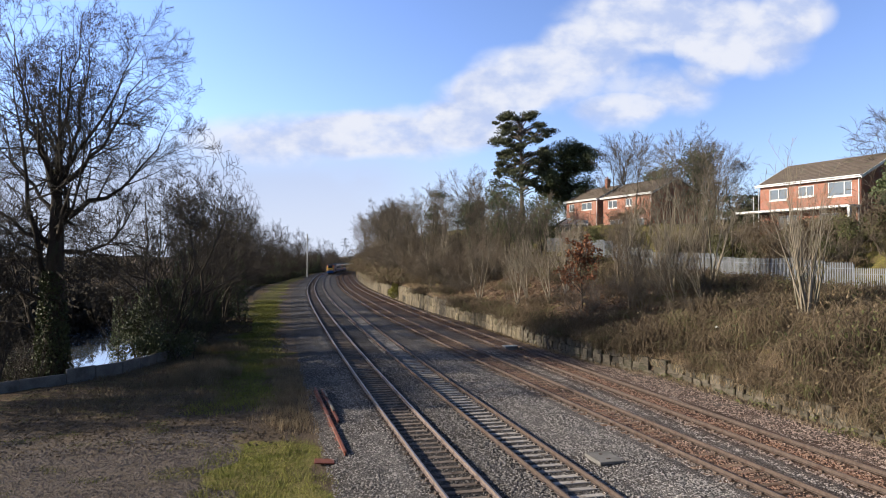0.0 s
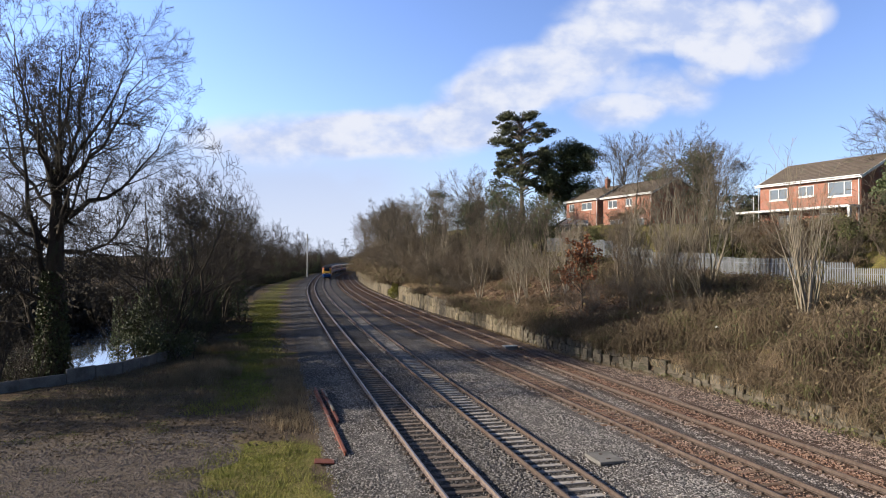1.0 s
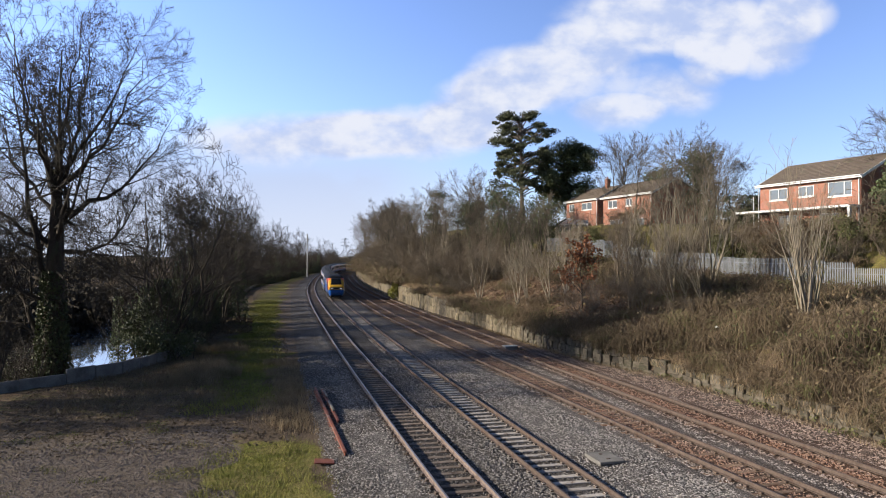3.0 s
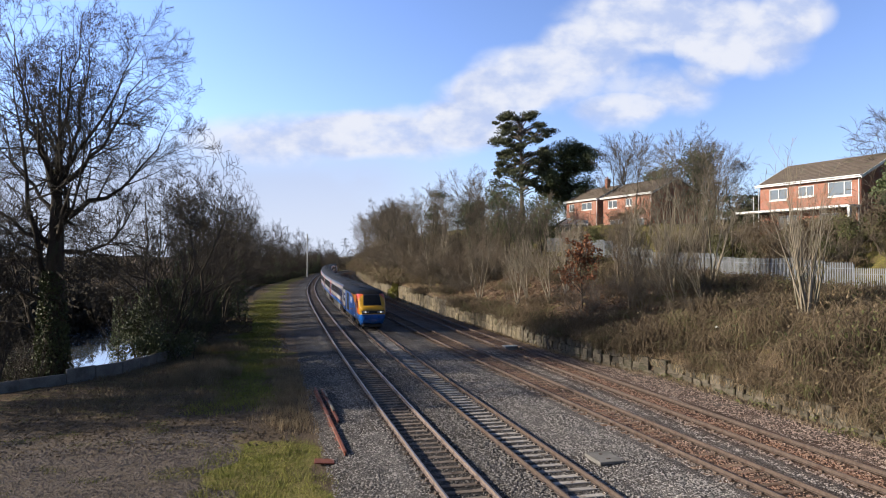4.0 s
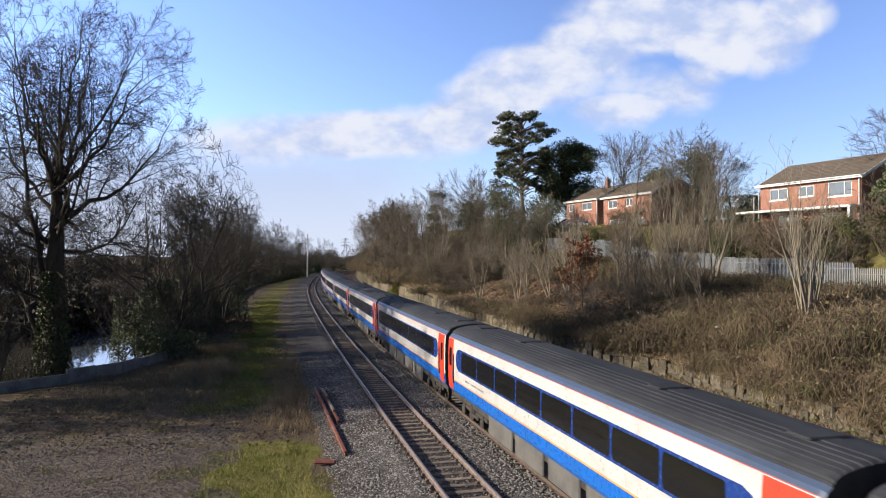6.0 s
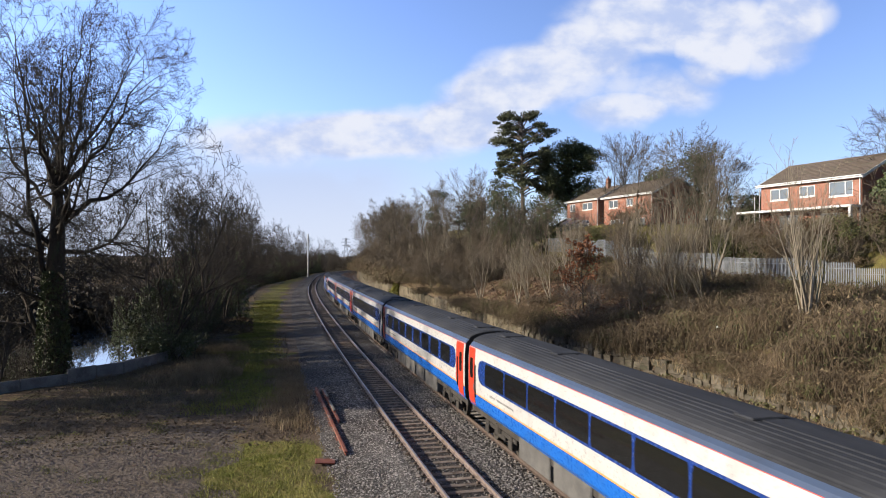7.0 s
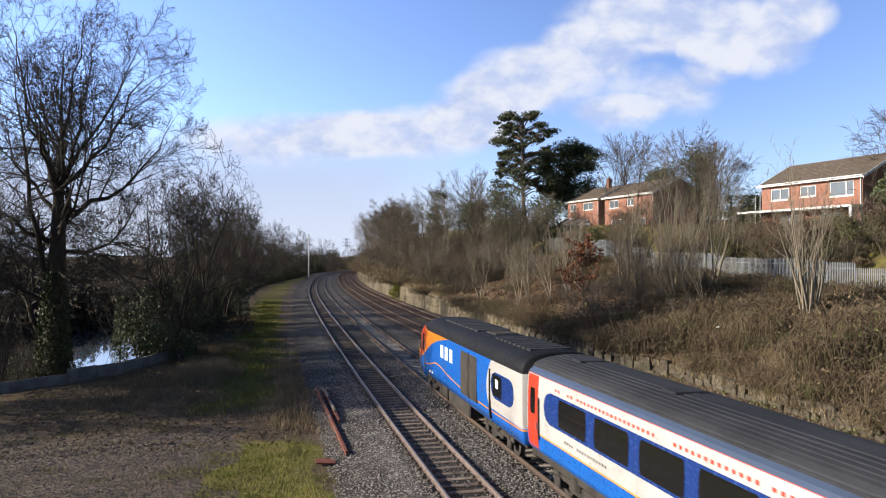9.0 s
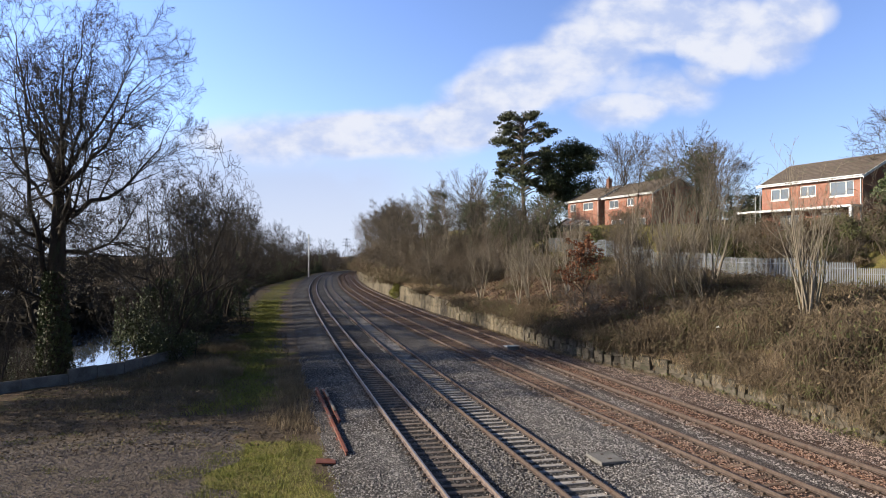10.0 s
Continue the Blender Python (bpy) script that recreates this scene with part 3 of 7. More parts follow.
# ---- the train ----
WHITE = gloss("white_coach_paint", (0.41, 0.395, 0.38), 0.32, dirt=0.25)
BLUE = gloss("blue_coach_paint", (0.009, 0.10, 0.40), 0.3, dirt=0.2)
NAVY = gloss("dark_blue_paint", (0.012, 0.035, 0.16), 0.22, dirt=0.1)
ORANGE = gloss("orange_stripe_paint", (0.75, 0.26, 0.06), 0.35)
RED = gloss("red_door_paint", (0.48, 0.04, 0.018), 0.35, dirt=0.2)
ROOF = rough_stuff("sooty_roof_paint", (0.032, 0.034, 0.040), (0.066, 0.068, 0.076), 1.2, 12, 0.8, 0.1, 0.01, stretch=(1, 0.3, 1), spec=0.2)
# blue cantrail; the sky's sheen along it is put into the colour
ROOF_EDGE = gloss("blue_grey_roof_edge", (0.04, 0.058, 0.10), 0.4, dirt=0.4)
TRAIN_GLASS = gloss("dark_train_glass", (0.008, 0.008, 0.008), 0.06, dirt=0.05)
UNDER = rough_stuff("underframe_grime", (0.035, 0.03, 0.027), (0.09, 0.078, 0.065), 2, 20, 0.85, 0.3, 0.01)
SKIRT = rough_stuff("grimy_skirt", (0.10, 0.095, 0.09), (0.19, 0.18, 0.165), 1.5, 15, 0.8, 0.2, 0.01)
STEEL = gloss("brushed_steel", (0.5, 0.5, 0.5), 0.35, 0.9)
BLACK = gloss("black_rubber", (0.012, 0.012, 0.013), 0.6)
LETTER = gloss("white_lettering", (0.8, 0.8, 0.8), 0.4)
LAMP = gloss("lit_headlamp", (0.8, 0.8, 0.78), 0.15, emit=(1.0, 0.97, 0.9, 0.22))
LENS = gloss("unlit_lamp_glass", (0.35, 0.35, 0.36), 0.1)

SIDE = [(1.25, 1.06), (1.335, 1.2), (1.366, 1.62), (1.368, 1.67), (1.37, 1.9), (1.37, 2.15), (1.372, 2.4), (1.37, 2.7), (1.36, 3.0), (1.348, 3.2), (1.322, 3.42), (1.315, 3.435), (1.26, 3.52), (1.17, 3.60)]


def side_x(z):
    return float(np.interp(z, [q[1] for q in SIDE], [q[0] for q in SIDE]))


def coach_body(half):
    prof = list(SIDE)
    arc = []
    for i in range(1, 10):
        a = i / 9 * math.pi / 2
        arc.append((1.17 * math.cos(a), 3.60 + 0.33 * math.sin(a)))
    for i, q in enumerate(arc[:-1]):
        prof.append((q[0] + 0.02, q[1] - 0.012))
        prof.append((q[0] - 0.012, q[1] + 0.008))
    prof.append(arc[-1])
    mat_of = []
    for i in range(len(prof) - 1):
        z = (prof[i][1] + prof[i + 1][1]) / 2
        mat_of.append(0 if z < 1.62 else 1 if z < 1.67 else 2 if z < 3.42 else 6 if z < 3.435 else 3 if z < 3.57 else 4)
    full = prof + [(-x, z) for x, z in reversed(prof[:-1])]
    mats = mat_of + mat_of[::-1]
    n, verts, faces, index = len(full), [], [], []
    ys = [-half, -half + 0.12, half - 0.12, half]
    for y in ys:
        k = 0.985 if abs(y) == half else 1.0
        verts += [(x * k, y, z if z < 2 else 2 + (z - 2) * k) for x, z in full]
    for r in range(3):
        for j in range(n - 1):
            faces.append((r * n + j, (r + 1) * n + j, (r + 1) * n + j + 1, r * n + j + 1))
            index.append(mats[j])
        faces.append((r * n + n - 1, (r + 1) * n + n - 1, (r + 1) * n, r * n))
        index.append(5)
    faces += [tuple(range(n)), tuple(range(3 * n, 4 * n))[::-1]]
    index += [5, 5]
    return mesh_of("body", verts, faces, [BLUE, ORANGE, WHITE, ROOF_EDGE, ROOF, UNDER, RED], index)


def side_panel(side, y0, y1, z0, z1, off, mat, r=0.0, r2=None, depth=0.02, xf=None):
    """A panel that follows the body side, with rounded ends of radius r and r2."""
    r2 = r if r2 is None else r2
    xf = xf or side_x
    rows, verts, faces = 10, [], []
    for i in range(rows + 1):
        q = i / rows
        z = z0 + (z1 - z0) * q
        e = abs(2 * q - 1)
        cut = 1 - math.sqrt(max(0, 1 - e * e))
        a, b = y0 + r * cut, y1 - r2 * cut
        x = xf(z)
        verts += [(side * (x - depth), a, z), (side * (x + off), a, z), (side * (x + off), b, z), (side * (x - depth), b, z)]
    for i in range(rows):
        for j in range(3):
            f = (i * 4 + j, i * 4 + j + 1, i * 4 + 5 + j, i * 4 + 4 + j)
            faces.append(f if side < 0 else f[::-1])
    faces += [(0, 1, 2, 3) if side > 0 else (3, 2, 1, 0), tuple(rows * 4 + k for k in ((3, 2, 1, 0) if side > 0 else (0, 1, 2, 3)))]
    return mesh_of("panel", verts, faces, [mat])


def wheel_mesh():
    bm = bmesh.new()
    for q in (-0.755, 0.755):
        k = 1 if q > 0 else -1
        tube(bm, (q - 0.06, 0, 0.45), (q + 0.06, 0, 0.45), 0.45, n=20)
        tube(bm, (q - k * 0.09, 0, 0.45), (q - k * 0.06, 0, 0.45), 0.48, n=20)
    tube(bm, (-0.9, 0, 0.45), (0.9, 0, 0.45), 0.08)
    me = bpy.data.meshes.new("wheelset")
    bm.to_mesh(me)
    bm.free()
    me.materials.append(UNDER)
    return me


def bogie_mesh():
    bm = bmesh.new()
    for k in (-1, 1):
        x = k * 1.02
        boxed(bm, x - 0.07, x + 0.07, -1.75, 1.75, 0.55, 0.72, 0.02)
        boxed(bm, x - 0.09, x + 0.09, -0.6, 0.6, 0.40, 0.60, 0.03)
        for y in (-1.3, 1.3):
            boxed(bm, x - 0.1, x + 0.12 * k * 0.5 + 0.1, y - 0.2, y + 0.2, 0.30, 0.62, 0.03)
            tube(bm, (x + k * 0.03, y, 0.6), (x + k * 0.03, y, 0.92), 0.1)
        tube(bm, (x + k * 0.1, -0.35, 0.75), (x + k * 0.1, 0.35, 0.85), 0.05)
        tube(bm, (x, 0, 0.6), (x, 0, 0.93), 0.22, n=12)
    boxed(bm, -1.0, 1.0, -0.25, 0.25, 0.55, 0.85, 0.02)
    me = bpy.data.meshes.new("bogie")
    bm.to_mesh(me)
    bm.free()
    me.materials.append(UNDER)
    return me


WHEELS, BOGIE = wheel_mesh(), bogie_mesh()


def add_bogies(car, pivots):
    for y in pivots:
        b = part("bogie", BOGIE, None, car, "grimy black bogie")
        b.location.y = y
        for k in (-1.3, 1.3):
            w = part("wheelset", WHEELS, None, b)
            w.location.y = k


COACH_BODY = coach_body(11.2)


def carriage(ends, wide, label, ticks=False):
    """A coach; local +y leads. ends: door colours front and rear; wide: the windows lie in one dark band."""
    car = empty("railway_carriage", Matrix.Identity(4), label, "railway carriage", "carriages of the express train")
    part("body", COACH_BODY, None, car)
    f0 = 9.8
    for side in (-1, 1):
        band = part("window_band", side_panel(side, -f0, f0, 2.12, 3.06, 0.006, NAVY, 0.45), None, car, "dark blue window band with rounded ends")
        n = 8
        pitch = 2.24
        for i in range(n):
            y = (i - (n - 1) / 2) * pitch
            if ends[0] is WHITE and i == n - 1:
                part("window", side_panel(side, y - 0.98, y - 0.26, 2.2, 2.98, 0.012, TRAIN_GLASS, 0.05), None, band)
                continue
            hw = 1.07 if wide else 0.885
            part("window", side_panel(side, y - hw, y + hw, 2.2, 2.99, 0.012, TRAIN_GLASS, 0.06), None, band)
        for end, mat in ((1, ends[0]), (-1, ends[1])):
            a = end * 10.66
            d = part("door", side_panel(side, a - 0.40, a + 0.40, 1.16, 3.40, 0.016, mat, 0.0), None, car, "red slam door" if mat is RED else "white slam door")
            part("door_window", side_panel(side, a - 0.20, a + 0.20, 2.2, 3.0, 0.022, TRAIN_GLASS, 0.05), None, d)
            part("door_handle", side_panel(side, a + end * -0.36, a + end * -0.30, 1.75, 2.0, 0.04, STEEL, 0.0), None, d)
            if mat is RED and end > 0:
                part("end_panel", side_panel(side, 9.86, 10.24, 1.68, 3.40, 0.008, mat, 0.0), None, car, "red painted end of the side")
            part("grab_rail", side_panel(side, a - end * 0.50 - 0.03, a - end * 0.50 + 0.03, 1.5, 2.75, 0.05, BLACK if mat is RED else NAVY, 0.0), None, car)
        part("side_lettering", letter_bars(side, -8.3, 16, 0.16, 1.88, 0.08, SKIRT), None, car, "row of small letters too small to read")
        if ticks:
            part("upper_lettering", letter_bars(side, -9.0, 86, 0.21, 3.2, 0.085, RED), None, car, "long row of small red marks")
    for k in (-1, 1):
        part("gangway", box(-0.55, 0.55, k * 11.2 - 0.02 if k > 0 else -11.48, 11.48 if k > 0 else -11.18, 1.15, 3.5, 0.05), BLACK, car, "black rubber gangway")
        part("buffer_beam", box(-1.2, 1.2, k * 11.0 - 0.15, k * 11.0 + 0.15, 0.75, 1.06, 0.02), UNDER, car)
    rng = random.Random(4)
    for a, b in ((-5.6, -3.0), (-2.7, -0.2), (0.2, 2.4), (2.8, 5.5)):
        z = rng.uniform(0.3, 0.42)
        part("equipment_case", box(-1.24, 1.24, a, b, z, 1.1, 0.04), SKIRT, car, "grimy underfloor equipment case")
    part("solebar", box(-1.18, 1.18, -11.0, 11.0, 0.80, 1.1, 0.02), UNDER, car)
    for y in (-9.6, -4.6, 4.8, 9.6):
        part("roof_vent", box(-0.42, 0.42, y - 0.30, y + 0.30, 3.9, 3.965, 0.03), ROOF, car)
    add_bogies(car, (-8.0, 8.0))
    return car


def letter_bars(side, y0, n, pitch, z, size, mat, xf=None):
    bm = bmesh.new()
    xf = xf or side_x
    rng = random.Random(n)
    for i in range(n):
        if rng.random() < 0.12:
            continue
        x = side * (xf(z) + 0.004)
        boxed(bm, x - 0.004, x + 0.004, y0 + i * pitch, y0 + i * pitch + pitch * 0.45, z - size / 2 * rng.uniform(0.7, 1), z + size / 2)
    me = bpy.data.meshes.new("lettering")
    bm.to_mesh(me)
    bm.free()
    me.materials.append(mat)
    return me


# -- power car: lofted from the nose back; d is the distance behind the nose --
HALF = 8.7
TOP_D, TOP_Z = [0, 0.10, 0.35, 0.7, 1.1, 1.6, 2.1, 2.7, 3.4], [2.08, 2.18, 2.36, 2.74, 3.14, 3.54, 3.75, 3.86, 3.91]
WID_D, WID_W = [0, 0.12, 0.35, 0.8, 1.6, 3.0, 4], [0.98, 1.10, 1.19, 1.27, 1.33, 1.365, 1.37]
LOW_D, LOW_Z = [0, 0.45, 1.3, 2.4, 3], [1.2, 0.72, 0.5, 0.9, 0.92]


def nose(d):
    w = float(np.interp(d, WID_D, WID_W))
    top = float(np.interp(d, TOP_D, TOP_Z))
    low = float(np.interp(d, LOW_D, LOW_Z))
    sh = low + (top - low) * float(np.interp(d, [0, 0.4, 1.5, 3], [0.88, 0.80, 0.74, 0.76]))
    return w, top, low, sh


def nose_top(d, x):
    w, top, low, sh = nose(d)
    return sh + (top - sh) * max(0, 1 - abs(x / w) ** 2.7) ** (1 / 2.7)


def power_paint():
    """Livery: blue side, yellow nose, orange and red sweep behind the cab, white rear, black roof."""
    def build(g, bs):
        pos = g.n("ShaderNodeTexCoord").outputs["Object"]
        sep = g.n("ShaderNodeSeparateXYZ", {0: pos})
        x, z = g.m("ABSOLUTE", sep.outputs[0]), sep.outputs[2]
        d = g.m("SUBTRACT", HALF, sep.outputs[1])

        def over(v, at, soft=0.012):
            return g.step(v, g.m("SUBTRACT", at, soft), g.m("ADD", at, soft))

        def curve(v, pts):
            node = g.n("ShaderNodeFloatCurve", {"Value": g.m("DIVIDE", v, 18.0)})
            c = node.mapping.curves[0]
            c.points[0].location, c.points[1].location = (pts[0][0] / 18, pts[0][1] / 4), (pts[-1][0] / 18, pts[-1][1] / 4)
            for a, b in pts[1:-1]:
                c.points.new(a / 18, b / 4)
            node.mapping.update()
            return g.m("MULTIPLY", node.outputs[0], 4.0)
        col = g.mix(0.0, (0.008, 0.105, 0.44), (0, 0, 0))
        # thin orange line that waves along the side
        wave = curve(d, [(0, 1.15), (3.9, 1.60), (5.2, 1.80), (7.5, 1.58), (10, 1.40), (17.9, 1.40)])
        ln = g.m("MULTIPLY", g.m("SUBTRACT", 1.0, g.step(g.m("ABSOLUTE", g.m("SUBTRACT", z, wave)), 0.02, 0.04)), g.step(d, 2.2, 3.0))
        col = g.mix(ln, col, (0.72, 0.25, 0.06))
        # white rear
        q = g.m("SUBTRACT", z, 2.2)
        rear = g.m("MULTIPLY", over(d, g.m("ADD", 13.5, g.m("MULTIPLY", g.m("MULTIPLY", q, q), 0.55)), 0.02), over(z, 1.44))
        col = g.mix(rear, col, (0.41, 0.395, 0.38))
        # orange sweep
        low = curve(d, [(0, 1.62), (1.8, 1.75), (2.8, 2.1), (3.8, 2.5), (5.0, 2.84), (6.5, 3.1), (8.4, 3.34), (12, 4)])
        sweep = g.m("MULTIPLY", over(z, low, 0.02), g.step(d, 9.2, 9.0))
        col = g.mix(sweep, col, (0.60, 0.19, 0.022))
        # red cab flank and yellow nose
        red = g.m("MULTIPLY", g.step(d, 2.72, 2.67), over(z, curve(d, [(0, 1.62), (1.0, 1.55), (1.9, 1.85), (2.8, 2.4), (18, 3)]), 0.02))
        col = g.mix(red, col, (0.50, 0.05, 0.022))
        col = g.mix(g.m("MULTIPLY", g.step(d, 1.9, 1.1), red), col, (0.58, 0.13, 0.02))
        edge = g.n("ShaderNodeFloatCurve", {"Value": g.m("DIVIDE", z, 4.0)})
        c = edge.mapping.curves[0]
        c.points[0].location, c.points[1].location = (0, 0.1), (1, 0.42)
        for a, b in ((1.6 / 4, 0.5 / 4), (2.2 / 4, 0.8 / 4), (3.0 / 4, 1.25 / 4)):
            c.points.new(a, b)
        edge.mapping.update()
        yel = g.m("MULTIPLY", g.step(d, g.m("ADD", g.m("MULTIPLY", edge.outputs[0], 4.0), 0.02), g.m("MULTIPLY", edge.outputs[0], 4.0)), over(z, 1.56))
        col = g.mix(yel, col, (0.50, 0.27, 0.014))
        # black roof and the surround of the windscreen
        roof = over(z, g.step(d, 2.2, 3.4, 3.42, 3.24))
        scr = g.m("MULTIPLY", over(z, 2.38, 0.02), g.step(x, g.m("ADD", g.m("MULTIPLY", z, -0.10), 1.12), g.m("ADD", g.m("MULTIPLY", z, -0.10), 1.09)))
        scr = g.m("MULTIPLY", scr, g.step(d, 3.4, 3.2))
        dark = g.m("MAXIMUM", roof, scr)
        col = g.mix(dark, col, (0.009, 0.0095, 0.012))
        n = g.noise(pos, 1.1, 6, 0.62)
        grime = g.m("MULTIPLY", g.step(n, 0.45, 0.75), g.step(z, 3.4, 0.9, 0.12, 0.4))
        col = g.mix(grime, col, (0.06, 0.052, 0.045))
        link(g, col, bs, "Base Color")
        bs.inputs["Coat Roughness"].default_value = 0.12
        link(g, g.m("MULTIPLY", g.m("SUBTRACT", 1.0, roof), 0.35), bs, "Coat Weight")
        link(g, g.m("SUBTRACT", 0.5, g.m("MULTIPLY", roof, 0.35)), bs, "Specular IOR Level")
        link(g, g.m("ADD", g.step(g.noise(pos, 8, 3), 0.3, 0.7, 0.26, 0.4), g.m("MULTIPLY", roof, 0.35)), bs, "Roughness")
    return make("power_car_livery", build)


POWER = power_paint()


def power_body():
    ds = [0, 0.03, 0.1, 0.2, 0.35, 0.5, 0.7, 0.9, 1.1, 1.35, 1.6, 1.85, 2.1, 2.4, 2.7, 3.0, 3.4, 4.2, 6, 8, 10, 12, 14, 16, 17.3, 17.4]
    k, verts, faces = 24, [], []
    for i, d in enumerate(ds):
        w, top, low, sh = nose(max(d, 0.0))
        f = {0: 0.9, 1: 0.97}.get(i, 1.0)
        if d > 17.35:
            w, top = w * 0.97, top - 0.05
        half = []
        for j in range(9):
            t = j / 8
            z = low + (sh - low) * t
            under = float(np.interp(d, [0, 2, 4], [0.74, 0.84, 0.93]))
            half.append((w * (under + (1 - under) * min(1, math.sin(min(1, t * 2.2) * math.pi / 2))), z))
        for j in range(1, k - 8):
            a = j / (k - 9) * math.pi / 2
            half.append((w * abs(math.cos(a)) ** (2 / 2.7), sh + (top - sh) * abs(math.sin(a)) ** (2 / 2.7)))
        half[-1] = (0, top)
        mid = (low + top) / 2
        full = half + [(-x, z) for x, z in reversed(half[:-1])]
        verts += [(x * f, HALF - d, mid + (z - mid) * f) for x, z in full]
    n = 2 * len(half) - 1
    for r in range(len(ds) - 1):
        for j in range(n):
            e = (j + 1) % n
            faces.append((r * n + j, r * n + e, (r + 1) * n + e, (r + 1) * n + j))
    faces += [tuple(range(n))[::-1], tuple((len(ds) - 1) * n + j for j in range(n))]
    return mesh_of("body", verts, faces, [POWER], smooth=True)


POWER_BODY = power_body()


def surface_panel(d0, d1, x0, x1, taper, mat, lift=0.012):
    """A curved pane that lies on the upper nose."""
    verts, faces, nd, nx = [], [], 8, 12
    for i in range(nd + 1):
        d = d0 + (d1 - d0) * i / nd
        for j in range(nx + 1):
            x = (x0 + (x1 - x0) * j / nx) * (1 - taper * i / nd)
            verts.append((x, HALF - d + lift * 0.7, nose_top(d, x) + lift))
    n = nx + 1
    for i in range(nd):
        for j in range(nx):
            faces.append((i * n + j, i * n + j + 1, (i + 1) * n + j + 1, (i + 1) * n + j))
    return mesh_of("pane", verts, faces, [mat], smooth=True)


def nose_pane(side, d0, d1, z0, z1, lean, mat, off=0.014):
    """A pane that lies on the flank of the nose; its upright edges lean back by lean."""
    verts, faces, nd, nz = [], [], 4, 8
    for i in range(nz + 1):
        t = i / nz
        z = z0 + (z1 - z0) * t
        for j in range(nd + 1):
            d = d0 + (d1 - d0) * j / nd * (1 - 0.45 * t * (lean > 0.2)) + lean * t
            w, top, low, sh = nose(d)
            x = w if z < sh else w * max(0.0, 1 - ((z - sh) / (top - sh)) ** 2.7) ** (1 / 2.7)
            verts.append((side * (x + off), HALF - d, z))
    n = nd + 1
    for i in range(nz):
        for j in range(nd):
            f = (i * n + j, i * n + j + 1, (i + 1) * n + j + 1, (i + 1) * n + j)
            faces.append(f if side < 0 else f[::-1])
    return mesh_of("pane", verts, faces, [mat], smooth=True)


def power_car(label):
    car = empty("power_car", Matrix.Identity(4), label, "locomotive", "power cars of the express train")
    part("body", POWER_BODY, None, car, "blue side, yellow nose, orange sweep and black roof")
    part("windscreen", surface_panel(0.44, 1.30, -0.80, 0.80, 0.12, TRAIN_GLASS), None, car, "dark one-piece windscreen")
    part("cab_seam", surface_panel(3.28, 3.40, -1.2, 1.2, 0.0, BLACK, 0.03), None, car, "black rubber seam over the cab roof")
    cl = part("lamp_recess", box(-1.06, 1.06, HALF - 0.16, HALF + 0.035, 1.66, 1.94, 0.03), BLACK, car, "black lamp recess across the nose")
    for k in (-1, 1):
        for x, r, mat in ((0.92, 0.1, LENS), (0.72, 0.115, LAMP if k else LENS), (0.47, 0.095, LENS)):
            bm = bmesh.new()
            tube(bm, (k * x, HALF + 0.02, 1.80), (k * x, HALF + 0.05, 1.80), r, r * 0.85, 14)
            part("headlamp", bm, mat, cl, "lit white headlamp" if mat is LAMP else "round lamp glass")
    part("nose_strip", box(-1.10, 1.10, HALF - 0.1, HALF + 0.03, 1.57, 1.615, 0.01), WHITE, car, "thin white strip under the lamps")
    part("front_valance", box(-0.9, 0.9, HALF - 1.1, HALF - 0.55, 0.36, 0.62, 0.05), BLACK, car)

    def px(z):
        return float(np.interp(z, [0.9, 1.3, 2.9, 3.2, 3.4], [1.29, 1.372, 1.372, 1.345, 1.28]))
    for side in (-1, 1):
        def Y(d):
            return HALF - d
        door = part("cab_door", nose_pane(side, 1.82, 2.46, 1.3, 3.12, 0.0, POWER, 0.016), None, car, "cab door, red above and blue below")
        part("door_window", nose_pane(side, 1.94, 2.34, 2.08, 2.98, 0.0, TRAIN_GLASS, 0.02), None, door)
        for d in (1.74, 2.54):
            part("handrail", side_panel(side, Y(d + 0.03), Y(d - 0.03), 1.15, 2.6, 0.05, STEEL, 0.0, xf=lambda z: px(z) * 0.985), None, car, "polished upright handrail")
        part("cab_window", nose_pane(side, 0.88, 1.36, 2.06, 2.80, 0.42, TRAIN_GLASS), None, car)
        part("side_grille", side_panel(side, Y(12.2), Y(9.8), 1.25, 3.12, 0.012, UNDER, 0.0, xf=px), None, car, "dark louvred engine-room grille")
        part("grille_bar", side_panel(side, Y(11.04), Y(10.96), 1.25, 3.12, 0.03, BLACK, 0.0, xf=px), None, car)
        pan = part("guard_panel", side_panel(side, Y(16.6), Y(14.1), 1.9, 2.86, 0.010, NAVY, 0.45, 0.45, xf=px), None, car, "dark blue rounded panel round the rear window")
        part("guard_window", side_panel(side, Y(15.35), Y(14.3), 2.0, 2.78, 0.018, TRAIN_GLASS, 0.05, xf=px), None, pan)
        part("paper_notice", side_panel(side, Y(14.95), Y(14.65), 2.3, 2.62, 0.022, LETTER, 0.0, xf=px), None, pan, "white paper notice behind the glass")
        part("guard_door_edge", side_panel(side, Y(14.0), Y(13.94), 1.05, 2.9, 0.05, UNDER, 0.0, xf=px), None, car, "dark handrail beside the guard's door")
        # the operator's mark: three plain white shapes
        for i in range(3):
            d = 8.35 - i * 0.85
            part("white_mark", side_panel(side, Y(d), Y(d - 0.52), 2.25, 2.85, 0.006, LETTER, 0.0, xf=px), None, car, "plain white block of the operator's mark")
        part("number_bars", letter_bars(side, Y(4.4), 6, 0.14, 1.22, 0.16, LETTER, px), None, car, "white bars in place of a number")
